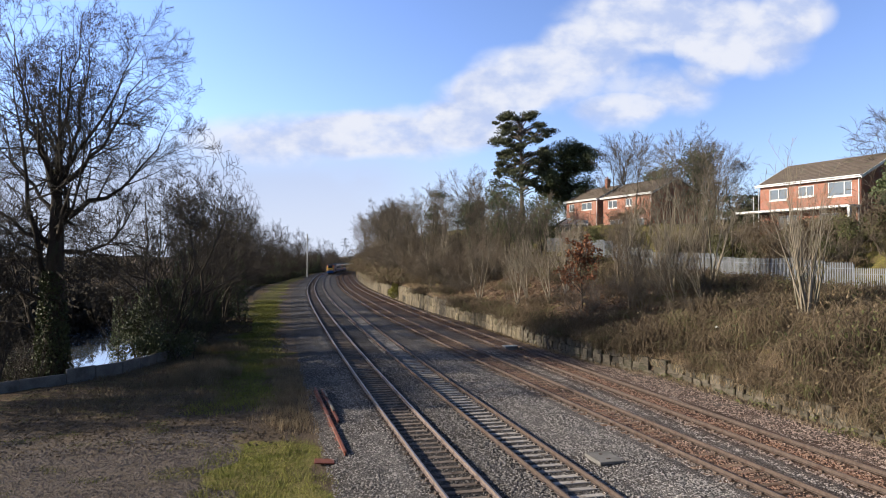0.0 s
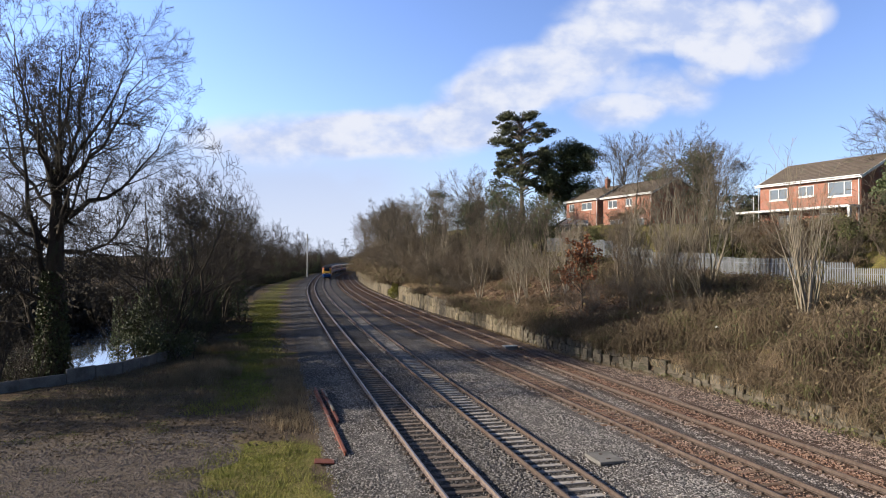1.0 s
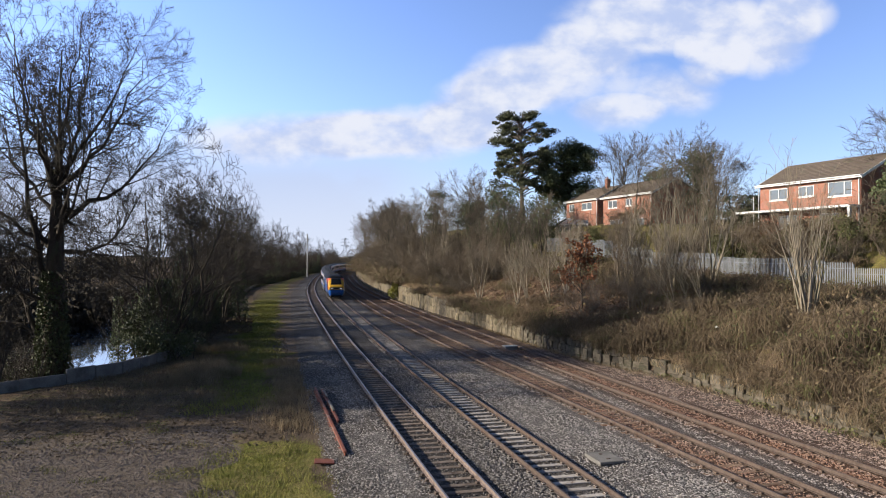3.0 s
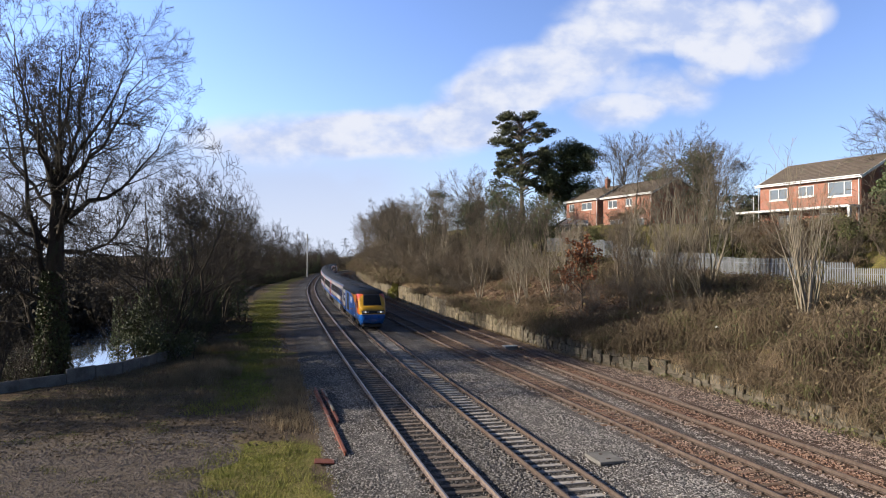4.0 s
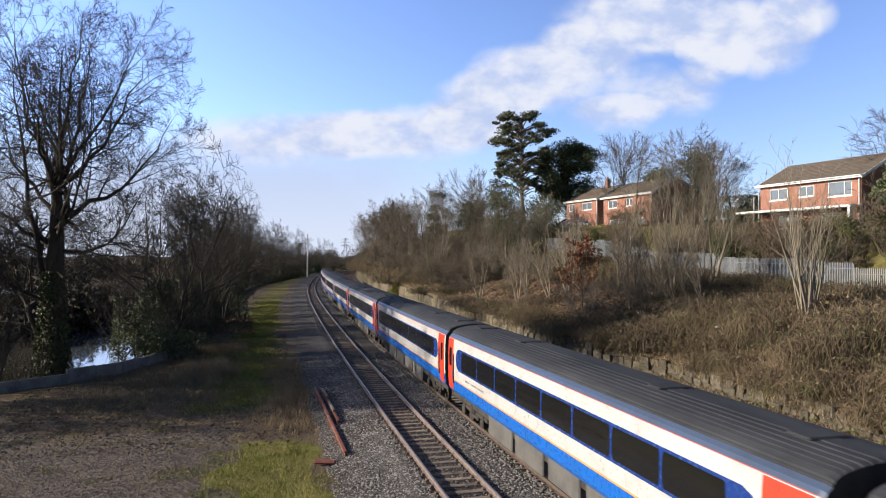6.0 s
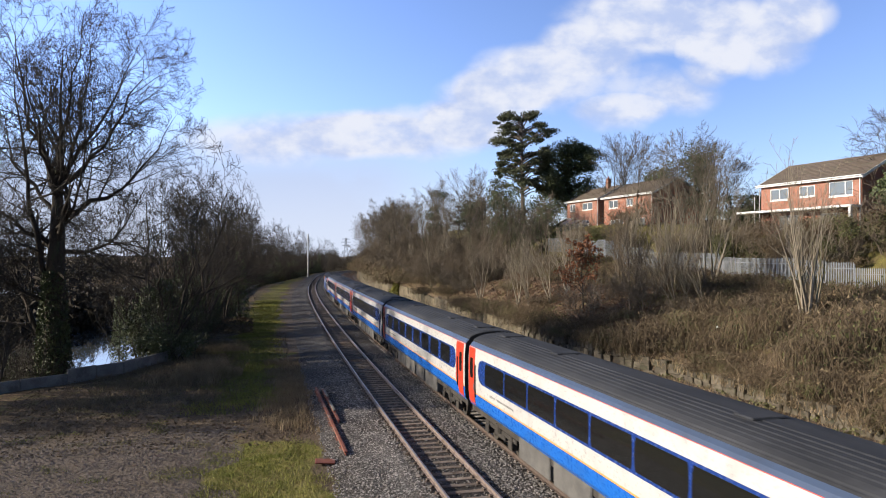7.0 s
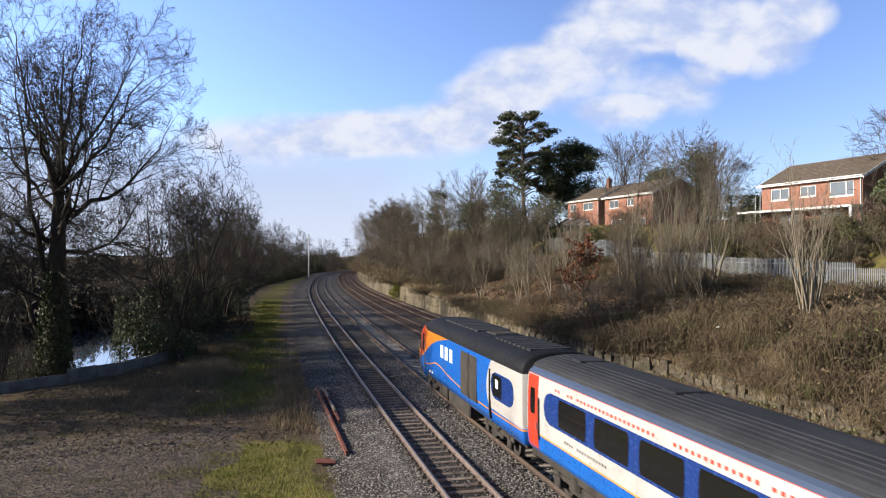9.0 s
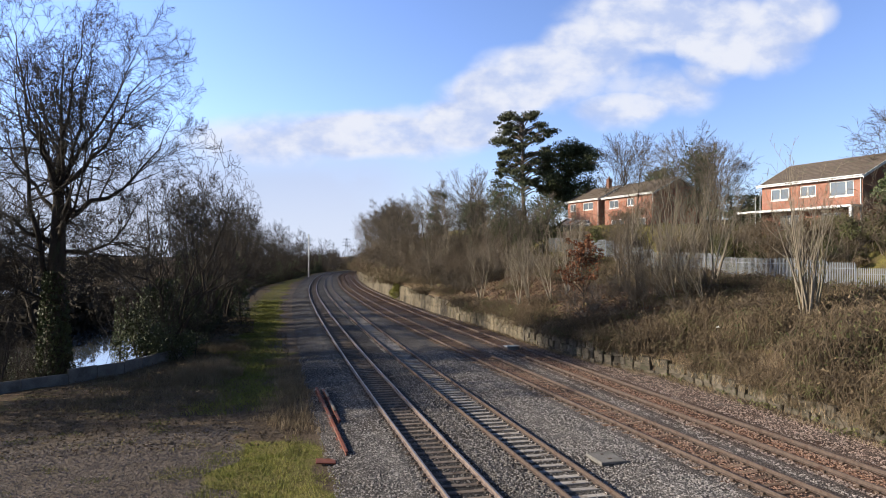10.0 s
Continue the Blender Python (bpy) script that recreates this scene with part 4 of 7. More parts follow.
    for y0, y1, z in ((HALF - 10.2, HALF - 4.6, 3.9), (HALF - 16.5, HALF - 12.6, 3.9)):
        for i in range(8):
            a = y0 + (y1 - y0) * i / 8
            part("roof_louvre", box(-0.75, 0.75, a, a + (y1 - y0) / 8 - 0.12, 3.80, z + 0.025, 0.02), ROOF, car)
    part("exhaust_cowl", box(-0.5, 0.5, HALF - 11.9, HALF - 10.7, 3.84, 3.95, 0.04), UNDER, car)
    for side in (-1, 1):
        for i in range(10):
            d = 5.0 + i * 0.55
            part("cantrail_louvre", box(side * 1.17 - 0.05, side * 1.17 + 0.05, HALF - d - 0.4, HALF - d, 3.42, 3.58, 0.015), UNDER, car)
    part("fuel_tank", box(-1.22, 1.22, -1.9, 1.6, 0.28, 0.93, 0.06), UNDER, car, "grimy fuel tank between the bogies")
    part("battery_box", box(-1.24, 1.24, 1.75, 2.9, 0.4, 0.93, 0.04), UNDER, car)
    part("solebar", box(-1.15, 1.15, -8.6, 6.5, 0.78, 0.95, 0.02), UNDER, car)
    part("gangway", box(-0.5, 0.5, -8.95, -8.65, 1.05, 3.2, 0.04), BLACK, car)
    add_bogies(car, (-5.35, 4.95))
    return car


lead = power_car("blue and yellow diesel power car leading the express train")
tail = power_car("blue and orange diesel power car at the rear of the train")
COACHES = [carriage((WHITE if i in (0, 5) else RED, RED), i in (1, 2, 3, 5), "white and blue passenger coach with dark windows and red doors" if i not in (0, 5) else "white and blue passenger coach with a white front door", i > 5) for i in range(8)]


def motions():
    walk(lead, ride(-8.85, 5.1))
    for i, car in enumerate(COACHES):
        walk(car, ride(11.5 + 23 * i, 8.0))
    back = [(t, m @ pose(0, 0, 0, 0, 0, 180)) for t, m in ride(23 * 8 + 8.85, 5.1)]
    walk(tail, back)

# ---- the train's way ----


def run(t):
    """s of the joint behind the leading power car at t seconds."""
    u = t - 5.5
    return 5.68 - 49.22 * u - 0.028 * u * u


def ride(at, half):
    rows = []
    for i in range(0, 41):
        t = i * 0.25
        s = run(t) + at
        xa, ya, _ = line(s - half)
        xb, yb, _ = line(s + half)
        rows.append((t, pose((xa + xb) / 2, (ya + yb) / 2, 0, 0, 0, math.degrees(math.atan2(xb - xa, ya - yb)))))
    return rows

# ---- vegetation ----


def spot(x, y, dz=0.0, turn=0.0):
    s, o = so_of(x, y)
    return pose(x, y, gz(s, o) + dz, 0, 0, turn)


def put(thing, x, y, turn, scale, dz=0.0, lean=(0, 0), label=""):
    s, o = so_of(x, y)
    t = copy_thing(thing, pose(x, y, gz(s, o) + dz, lean[0], lean[1], turn))
    t.scale = (scale, scale, scale) if isinstance(scale, (int, float)) else scale
    return tagged(t, label)


def leaf_mesh(name, pts, size, mat, seed, long=1.6, flat=0.0):
    """One small leaf blade at every point, turned at random."""
    r = np.random.RandomState(seed)
    pts = np.asarray(pts, dtype=float)
    n = len(pts)
    a = r.normal(size=(n, 3))
    a[:, 2] *= 1 - flat
    a /= np.linalg.norm(a, axis=1)[:, None]
    b = np.cross(a, r.normal(size=(n, 3)))
    b /= np.linalg.norm(b, axis=1)[:, None]
    sz = (size * r.uniform(0.6, 1.3, n))[:, None]
    a, b = a * sz * long / 2, b * sz / 2
    c = np.cross(a, b)
    c /= np.maximum(np.linalg.norm(c, axis=1)[:, None], 1e-9)
    fold = c * sz * 0.18
    v = np.stack([pts - a, pts + b + fold, pts + a, pts - b + fold], axis=1).reshape(-1, 3)
    f = [(i, i + 1, i + 2, i + 3) for i in range(0, 4 * n, 4)]
    return mesh_of(name, v.tolist(), f, [mat])


def blob_points(blobs, per, seed, hollow=0.55):
    """Points near the surface of many uneven lumps; blobs: (x, y, z, rx, rz)."""
    r = np.random.RandomState(seed)
    out = []
    for x, y, z, rx, rz in blobs:
        d = r.normal(size=(per, 3))
        d /= np.linalg.norm(d, axis=1)[:, None]
        d *= (hollow + (1.12 - hollow) * r.uniform(0, 1, per) ** 0.6)[:, None]
        out.append(d * np.array([rx, rx, rz]) + np.array([x, y, z]))
    return np.concatenate(out)


# -- big bare trees by the water --


def bough(w, a, way, sag, thick, n=9, wob=0.16):
    """A heavy limb from a along way; sag bends it down at first. Returns its points and radii."""
    r, b = w.rng, a + way
    pts = []
    for k in range(n + 1):
        q = k / n
        bend = Vector((way.x * 0.10, way.y * 0.10, -sag)) * math.sin(math.pi * q) ** 1.2
        pts.append(a.lerp(b, q) + bend + (Vector((r.gauss(0, wob), r.gauss(0, wob), r.gauss(0, wob * 0.8))) if k else Vector()))
    radii = [max(0.018, thick * (1 - 0.93 * (k / n) ** 0.8)) for k in range(n + 1)]
    w.limb(pts, radii, 6)
    return pts, radii


def old_tree(m, seed):
    """The great tree by the water: a straight trunk, heavy limbs from low down, and a wide crown of crooked twigs."""
    t = empty("bare_tree", m, "tall old leafless tree with ivy on its trunk", "tree", "bare trees")
    w = Wood(seed)
    trunk = [Vector(q) for q in ((0, 0, -0.5), (0.05, 0, 2.5), (0.1, 0.1, 5), (0.1, 0, 8), (0.15, 0.1, 11), (0.3, 0, 13.4), (0.1, 0.3, 15.6), (0.5, 0, 18.0), (0.2, 0.4, 20.6), (0.6, 0, 23.6))]
    radii = [0.98, 0.84, 0.76, 0.68, 0.58, 0.46, 0.27, 0.17, 0.09, 0.03]
    w.limb(trunk, radii, 12)
    n0, f0 = len(w.v), len(w.f)
    spec = dict(OAK, kids=(9, 11, 7, 4, 3, 0), up=(0.02, 0.03, 0.04, 0.04, 0.04, 0.04), wob=(0.1, 0.17, 0.2, 0.22, 0.22, 0.2), ratio=(0.32, 0.46, 0.48, 0.54, 0.72, 0.6), tip=0.0105,
                angle=((35, 70), (35, 68), (32, 62), (28, 58), (25, 50), (20, 45)))
    spec["from"] = (0.4, 0.18, 0.12, 0.1, 0.1, 0)
    # each limb: where it leaves the trunk, its way out, depth, rise, sag and thickness
    limbs = [(13.3, 7.8, 1.5, 6.2, 0.9, 0.25), (14.6, 7.4, -2.0, 8.0, 0.5, 0.23), (11.0, 5.6, 2.5, 5.0, 1.6, 0.2), (15.6, 5.6, 1.0, 9.0, 0.2, 0.2), (15.0, 3.6, -3.5, 9.8, 0.2, 0.2), (14.2, 1.8, 1.5, 11.2, 0.1, 0.24),
             (4.6, -4.4, 1.0, 8.6, 0.4, 0.36), (7.0, -2.4, -1.2, 15.5, 0.1, 0.36), (13.2, -5.8, 2.0, 7.6, 0.6, 0.22), (11.4, -7.4, -1.5, 7.2, 0.8, 0.24), (14.4, -4.0, 1.0, 10.8, 0.2, 0.23), (15.6, -2.0, -2.0, 9.6, 0.2, 0.2),
             (14.8, 2.6, 5.0, 7.4, 0.4, 0.18), (13.6, -2.0, 5.0, 8.6, 0.4, 0.18), (15.0, 1.0, -5.5, 7.5, 0.4, 0.18), (10.0, 4.6, -3.0, 2.4, 1.4, 0.13), (9.2, -5.4, 2.6, 3.6, 0.8, 0.17), (12.0, 4.6, -3.6, 7.6, 0.7, 0.18), (8.0, -6.2, -2.0, 5.0, 0.8, 0.18)]
    for z, out, deep, rise, sag, thick in limbs:
        a = Vector((float(np.interp(z, [q.z for q in trunk], [q.x for q in trunk])), 0, z))
        way = Vector((out, deep, rise))
        pts, rr = bough(w, a, way, sag, thick * 0.85)
        w.branch(pts, rr, way.length * 1.12, 1, 5, spec, way.normalized())
    w.branch(trunk, radii, 17, 0, 4, dict(spec, kids=(12, 6, 4, 3, 0, 0)), Vector((0, 0, 1)))
    tm = Wood(0)
    tm.v, tm.f = w.v[:n0], w.f[:f0]
    part("trunk", tm.mesh("trunk", BARK), None, t)
    cm = Wood(0)
    cm.v, cm.f = w.v[n0:], [tuple(i - n0 for i in f) for f in w.f[f0:]]
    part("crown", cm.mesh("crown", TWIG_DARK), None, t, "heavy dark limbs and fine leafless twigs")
    return t


def stemmed_tree(m, seed, stems, label, twig=TWIG_DARK, kids=(9, 5, 4, 2, 0), tip=0.012, clear=0.3):
    """A tree of a few slender stems from one stool; stems: way out, depth, height and thickness."""
    t = empty("bare_tree", m, label, "tree", "bare trees")
    crown = Wood(seed + 1)
    spec = dict(OAK, kids=(*kids, 0), up=(0.03, 0.05, 0.06, 0.05, 0.04, 0.03), wob=(0.1, 0.15, 0.18, 0.2, 0.2, 0.2), ratio=(0.34, 0.5, 0.5, 0.55, 0.6, 0.6), tip=tip, angle=((28, 58), (28, 58), (25, 55), (25, 50), (20, 45), (20, 45)), taper=0.8)
    spec["from"] = (clear, 0.2, 0.15, 0.1, 0.1, 0)
    for i, (out, deep, high, thick) in enumerate(stems):
        w = Wood(seed + 7 * i)
        way = Vector((out, deep, high))
        pts, rr = bough(w, Vector((0.25 * math.cos(2.4 * i), 0.25 * math.sin(2.4 * i), -0.4)), way, 0.0, thick, 10, 0.12)
        part("stem", w.mesh("stem", BARK), None, t)
        crown.branch(pts, rr, way.length * 1.1, 0, 4, spec, way.normalized())
    part("crown", crown.mesh("crown", twig), None, t, "fine leafless twigs")
    return t


big = old_tree(spot(-26.6, 48.6), 21)
big.scale = (0.94, 1.0, 1.1)
leaner = stemmed_tree(spot(-20.6, 52.5), 301, ((4.4, 1.0, 13.6, 0.19), (2.4, 2.5, 12.6, 0.16), (0.2, -1.0, 11.8, 0.15), (3.4, -2.0, 10.6, 0.12)), "slender leafless tree of leaning stems behind the low wall")
pair = stemmed_tree(spot(-24.2, 60), 321, ((0.8, 0.5, 13.4, 0.17), (-1.6, 1.5, 12.2, 0.14), (2.2, -0.8, 11.4, 0.13)), "upright leafless tree of several stems behind the low wall")
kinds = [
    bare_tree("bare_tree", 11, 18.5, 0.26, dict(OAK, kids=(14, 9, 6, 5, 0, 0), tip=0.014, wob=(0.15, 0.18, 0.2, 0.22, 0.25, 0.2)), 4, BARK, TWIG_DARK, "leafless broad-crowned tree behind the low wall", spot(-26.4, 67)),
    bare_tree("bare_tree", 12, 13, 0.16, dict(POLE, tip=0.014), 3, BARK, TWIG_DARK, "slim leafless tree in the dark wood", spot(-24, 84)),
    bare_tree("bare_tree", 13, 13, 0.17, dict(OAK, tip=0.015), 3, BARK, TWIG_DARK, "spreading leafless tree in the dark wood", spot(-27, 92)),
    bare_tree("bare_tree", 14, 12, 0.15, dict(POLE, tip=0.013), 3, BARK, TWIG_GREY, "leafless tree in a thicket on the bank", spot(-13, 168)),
    bare_tree("bare_tree", 15, 12, 0.17, dict(OAK, tip=0.014), 3, BARK, TWIG_GREY, "spreading leafless tree on the bank", spot(-7, 152)),
]


def open_to_water(x, y):
    """A gap between the trunks through which the water shines."""
    return y > 40 and -0.575 < x / y < -0.40


def ivy_on(tree, height, radius, n, seed):
    r = np.random.RandomState(seed)
    z = r.uniform(0, height, n)
    a = r.uniform(0, 2 * np.pi, n)
    q = radius * (0.75 + 0.6 * r.uniform(0, 1, n)) * (1 - 0.55 * z / height)
    pts = np.stack([q * np.cos(a), q * np.sin(a), z], axis=1)
    part("ivy", leaf_mesh("ivy", pts, 0.16, IVY, seed), None, tree, "dark green ivy on the trunk")


ivy_on(big, 10, 1.25, 6500, 3)
ivy_on(kinds[1], 8, 0.9, 1600, 4)
ivy_on(leaner, 6, 1.0, 2200, 5)

rng = random.Random(5)
for i in range(58):
    s = 82 + i * 4.4 + rng.uniform(-3, 3)
    x, y, th = line(s, left_o(s) - 1.5 - abs(rng.gauss(0, 5)))
    put(kinds[rng.choice((1, 2, 2, 1))], x, y, rng.uniform(0, 360), rng.uniform(0.9, 1.2))
# the second tree stands out of view and only adds shade
for x, y, k, z in ((-26.5, 72, 1, 1.1), (-50, 58, 0, 1.2)):
    put(kinds[k], x, y, rng.uniform(0, 360), z)
# slender trees along the boundary, whose shadows fall over the lane and the rails
for x, y, k, z in ((-22.6, 64.5, 0, 0.95), (-23.6, 69.5, 1, 0.95), (-24.6, 75.5, 0, 0.9), (-25.2, 81, 1, 0.95), (-26.6, 87, 0, 0.9), (-28, 94, 1, 0.9), (-30, 101, 0, 0.9), (-31.5, 109, 1, 0.85)):
    put((leaner, pair)[k], x, y, rng.uniform(-40, 40), z, label="slender leafless tree at the edge of the dark wood")
# wood carried on out of view beside the yard, added for its shade
high = stemmed_tree(spot(-30.5, 34), 341, ((1.2, 0.8, 15.5, 0.2), (-1.4, 1.6, 14.6, 0.18), (0.6, -2.0, 14.0, 0.16)), "unseen tall leafless tree beside the yard, added so its high crown casts shade", kids=(15, 8, 5, 3, 0), tip=0.014, clear=0.5)
for x, y, z in ((-31.5, 38.6, 1.0), (-30.5, 42.6, 0.95), (-36, 41, 1.1), (-34.5, 32.0, 0.95)):
    put(high, x, y, rng.uniform(0, 360), z)
# two more unseen trees that shade the tracks
for x, y, k, z in ((-44, 56, 0, 1.1), (-48, 62, 0, 1.1)):
    put(kinds[k], x, y, rng.uniform(0, 360), z)


# -- evergreen undergrowth --
def thicket(seed, w, h, n, size, mat, stems, label, name="ivy_thicket", twig=TWIG_DARK):
    """A lumpy mass of leaves over crossing stems."""
    r = random.Random(seed)
    t = empty(name, Matrix.Identity(4), label, "shrub", "undergrowth")
    blobs = [(r.gauss(0, w * 0.45), r.gauss(0, w * 0.45), r.uniform(0.15, 0.75) * h, r.uniform(0.22, 0.5) * w, r.uniform(0.12, 0.26) * h) for _ in range(9)]
    part("foliage", leaf_mesh("foliage", blob_points(blobs, n // 9, seed, 0.3), size, mat, seed), None, t)
    wd = Wood(seed)
    for _ in range(stems):
        wd.grow(Vector((r.gauss(0, w * 0.35), r.gauss(0, w * 0.35), -0.2)), Vector((r.gauss(0, 0.5), r.gauss(0, 0.5), 1)), h * r.uniform(0.8, 1.5), 0.035, 2, 4, dict(OAK, kids=(0, 0, 5, 3, 0, 0), tip=0.010))
    part("bare_tangle", wd.mesh("bare_tangle", twig), None, t, "thin bare stems")
    return t


ivies = [thicket(31 + i, 2.6, 4.2, 3400, 0.12, IVY, 13, "dark evergreen ivy thicket between bare trunks") for i in range(3)]
for t, (x, y) in zip(ivies, ((-26.6, 46.0), (-20.2, 50.5), (-21.0, 56.5))):
    t.matrix_world = spot(x, y)
for x, y, k, z in ((-29.5, 47.5, 1, 0.8), (-29, 49.5, 0, 0.95), (-36, 52, 0, 1.3), (-24.5, 61, 2, 1.05), (-24.5, 66.5, 0, 0.9),
                   (-26, 71, 2, 1.1), (-27.5, 77, 1, 1.2), (-40, 58, 2, 1.3), (-22.5, 63.5, 0, 0.8)):
    put(ivies[k], x, y, rng.uniform(0, 360), z)
for y in np.arange(50, 68, 3.4):
    for q in (0.575, 0.60):
        x = -y * (q + rng.uniform(-0.008, 0.012))
        if so_of(x, y)[1] < left_o(so_of(x, y)[0]) - 1.5 and not open_to_water(x, y):
            z = rng.uniform(0.85, 1.15)
            put(ivies[int(y + 10 * q) % 3], x, y, rng.uniform(0, 360), (z, z, 1.0))
# a tall dark screen between the trunks, with one gap to the water
for i in range(46):
    y = rng.uniform(47, 80)
    x = -y * rng.uniform(0.40, 0.60) - 1.0
    if open_to_water(x, y) or so_of(x, y)[1] > left_o(so_of(x, y)[0]) - 2:
        continue
    q = rng.uniform(1.0, 1.5)
    put(ivies[i % 3], x, y, rng.uniform(0, 360), (q, q, rng.uniform(0.7, 1.05)))
for i in range(44):
    s = 76 + i * 5.5 + rng.uniform(-2, 2)
    x, y, th = line(s, left_o(s) - 1.2 - abs(rng.gauss(0, 4)))
    q = rng.uniform(0.9, 1.4)
    put(ivies[i % 3], x, y, rng.uniform(0, 360), (q, q, q * 0.75))

for i in range(34):
    s = 150 + i * 5 + rng.uniform(-2, 2)
    x, y, th = line(s, left_o(s) - 2.5 - abs(rng.gauss(0, 4)))
    q = rng.uniform(1.1, 1.6)
    put(ivies[i % 3], x, y, rng.uniform(0, 360), (q, q, rng.uniform(1.8, 2.6)), label="tall dark evergreen thicket along the line")
for i in range(16):
    y = rng.uniform(58, 78)
    x = -y * rng.uniform(0.37, 0.45) - 1
    if so_of(x, y)[1] < left_o(so_of(x, y)[0]) - 2 and not open_to_water(x, y):
        q = rng.uniform(0.9, 1.3)
        put(ivies[i % 3], x, y, rng.uniform(0, 360), (q, q, rng.uniform(1.2, 1.8)))

# -- brambles over the bank --


def bramble(seed, w, h, canes, leaves):
    r = random.Random(seed)
    t = empty("bramble_scrub", Matrix.Identity(4), "brown winter bramble scrub with dead leaves on the bank", "shrub", "brambles on the bank")
    wd = Wood(seed)
    for _ in range(canes):
        a, q = r.uniform(0, 6.283), r.uniform(0.4, 1.6)
        p = Vector((r.gauss(0, w * 0.4), r.gauss(0, w * 0.4), -0.15))
        hh = h * r.uniform(0.35, 1.15)
        pts = [p + Vector((math.cos(a) * q * t1, math.sin(a) * q * t1, hh * 4 * t1 * (1 - t1) * (1.1 - 0.5 * t1) + 0.15 * t1)) + Vector((r.gauss(0, .07), r.gauss(0, .07), r.gauss(0, .05))) for t1 in (0, 0.2, 0.42, 0.66, 0.85, 1.0)]
        wd.limb(pts, [0.015, 0.014, 0.013, 0.012, 0.011, 0.010], 3)
    part("cane_tangle", wd.mesh("cane_tangle", BRAMBLE), None, t, "tangled arching canes")
    pts = [(r.gauss(0, w * 0.45), r.gauss(0, w * 0.45), abs(r.gauss(0.1, h * 0.38))) for _ in range(leaves)]
    part("leaves", leaf_mesh("leaves", pts, 0.078, GREENLEAF if seed == 52 else LEAF_LIT, seed), None, t, "faded green leaves" if seed == 52 else "dead brown leaves")
    return t


brambles = [bramble(51 + i, 1.9, 1.1, 190, 560) for i in range(3)]
BANK = []
for s in np.arange(6, 108, 2.5):
    for e in np.arange(0.9, 17.5, 2.6):
        BANK.append((s + rng.uniform(-0.9, 0.9), e + rng.uniform(-0.9, 0.9)))
used = 0
for s, e in BANK:
    if s > 76 and rng.random() < 0.6 or 42 < s <= 76 and 1.6 < e < 11 and rng.random() < 0.88:
        continue
    x, y, th = line(s, wall_o(s) + e)
    k = brambles[used % 3]
    if used < 3:
        k.matrix_world = spot(x, y)
    else:
        put(k, x, y, rng.uniform(0, 360), (1.15, 1.15, rng.uniform(0.55, 1.25)) if s < 40 else (1.25, 1.25, rng.uniform(0.5, 1.1)))
    used += 1


for i in range(38):
    s, e = rng.uniform(106, 190), 0.4 + abs(rng.gauss(0, 3))
    x, y, th = line(s, wall_o(s) + e)
    q = rng.uniform(1.8, 2.6)
    put(brambles[i % 3], x, y, rng.uniform(0, 360), (q, q, q))
for i in range(26):
    s, e = rng.uniform(92, 128), rng.uniform(1.5, 10)
    x, y, th = line(s, wall_o(s) + e)
    put(brambles[i % 3], x, y, rng.uniform(0, 360), (1.7, 1.7, rng.uniform(0.8, 1.5)))
for i in range(26):
    s = rng.uniform(9, 60)
    x, y, th = line(s, wall_o(s) + rng.uniform(0.1, 0.7))
    put(brambles[i % 3], x, y, rng.uniform(0, 360), (0.55, 0.55, rng.uniform(0.4, 0.8)), rng.uniform(-0.4, -0.1))


# -- saplings and coppice --
def sapling(seed, stems, h, spread, mat, label, spec, top=2, name="sapling_clump"):
    r = random.Random(seed)
    t = empty(name, Matrix.Identity(4), label, "sapling", "saplings on the bank")
    for _ in range(stems):
        wd = Wood(r.random())
        a = r.uniform(0, 6.283)
        q = r.uniform(0, 0.35)
        wd.grow(Vector((math.cos(a) * q, math.sin(a) * q, -0.2)), Vector((math.cos(a) * spread * r.random(), math.sin(a) * spread * r.random(), 1)), h * r.uniform(0.6, 1.05), 0.0155 * h ** 0.8 * spec.get("thick", 1.0), 0, top, spec)
        part("stem", wd.mesh("stem", mat), None, t)
    return t


WHIP = {"n": (7, 4, 3, 3), "k": (5, 3, 3, 3), "wob": (0.045, 0.1, 0.14, 0.2), "up": (0.03, 0.11, 0.08, 0.05), "kids": (10, 4, 3, 0), "from": (0.3, 0.25, 0.2, 0), "angle": ((18, 45), (18, 45), (20, 50), (20, 50)), "ratio": (0.36, 0.45, 0.5, 0.5), "taper": 0.8, "tip": 0.009}
sap = [sapling(61, 5, 5.5, 0.35, TWIG, "clump of thin bare brown saplings on the bank", WHIP),
       sapling(62, 4, 6.5, 0.3, BARK_PALE, "clump of pale bare saplings on the bank", WHIP),
       sapling(63, 6, 4.2, 0.5, TWIG, "low clump of bare brown twigs on the bank", WHIP)]
sap[0].matrix_world, sap[1].matrix_world, sap[2].matrix_world = spot(5.5, 88), spot(11.5, 66), spot(4, 97)
for i in range(46):
    s = 62 + i * 2.4 + rng.uniform(-1, 1)
    x, y, th = line(s, wall_o(s) + 1.2 + abs(rng.gauss(0, 6.5)))
    put(sap[rng.choice((0, 0, 1, 2, 2))], x, y, rng.uniform(0, 360), rng.uniform(0.7, 1.25) * (0.8 if s < 75 else 1))
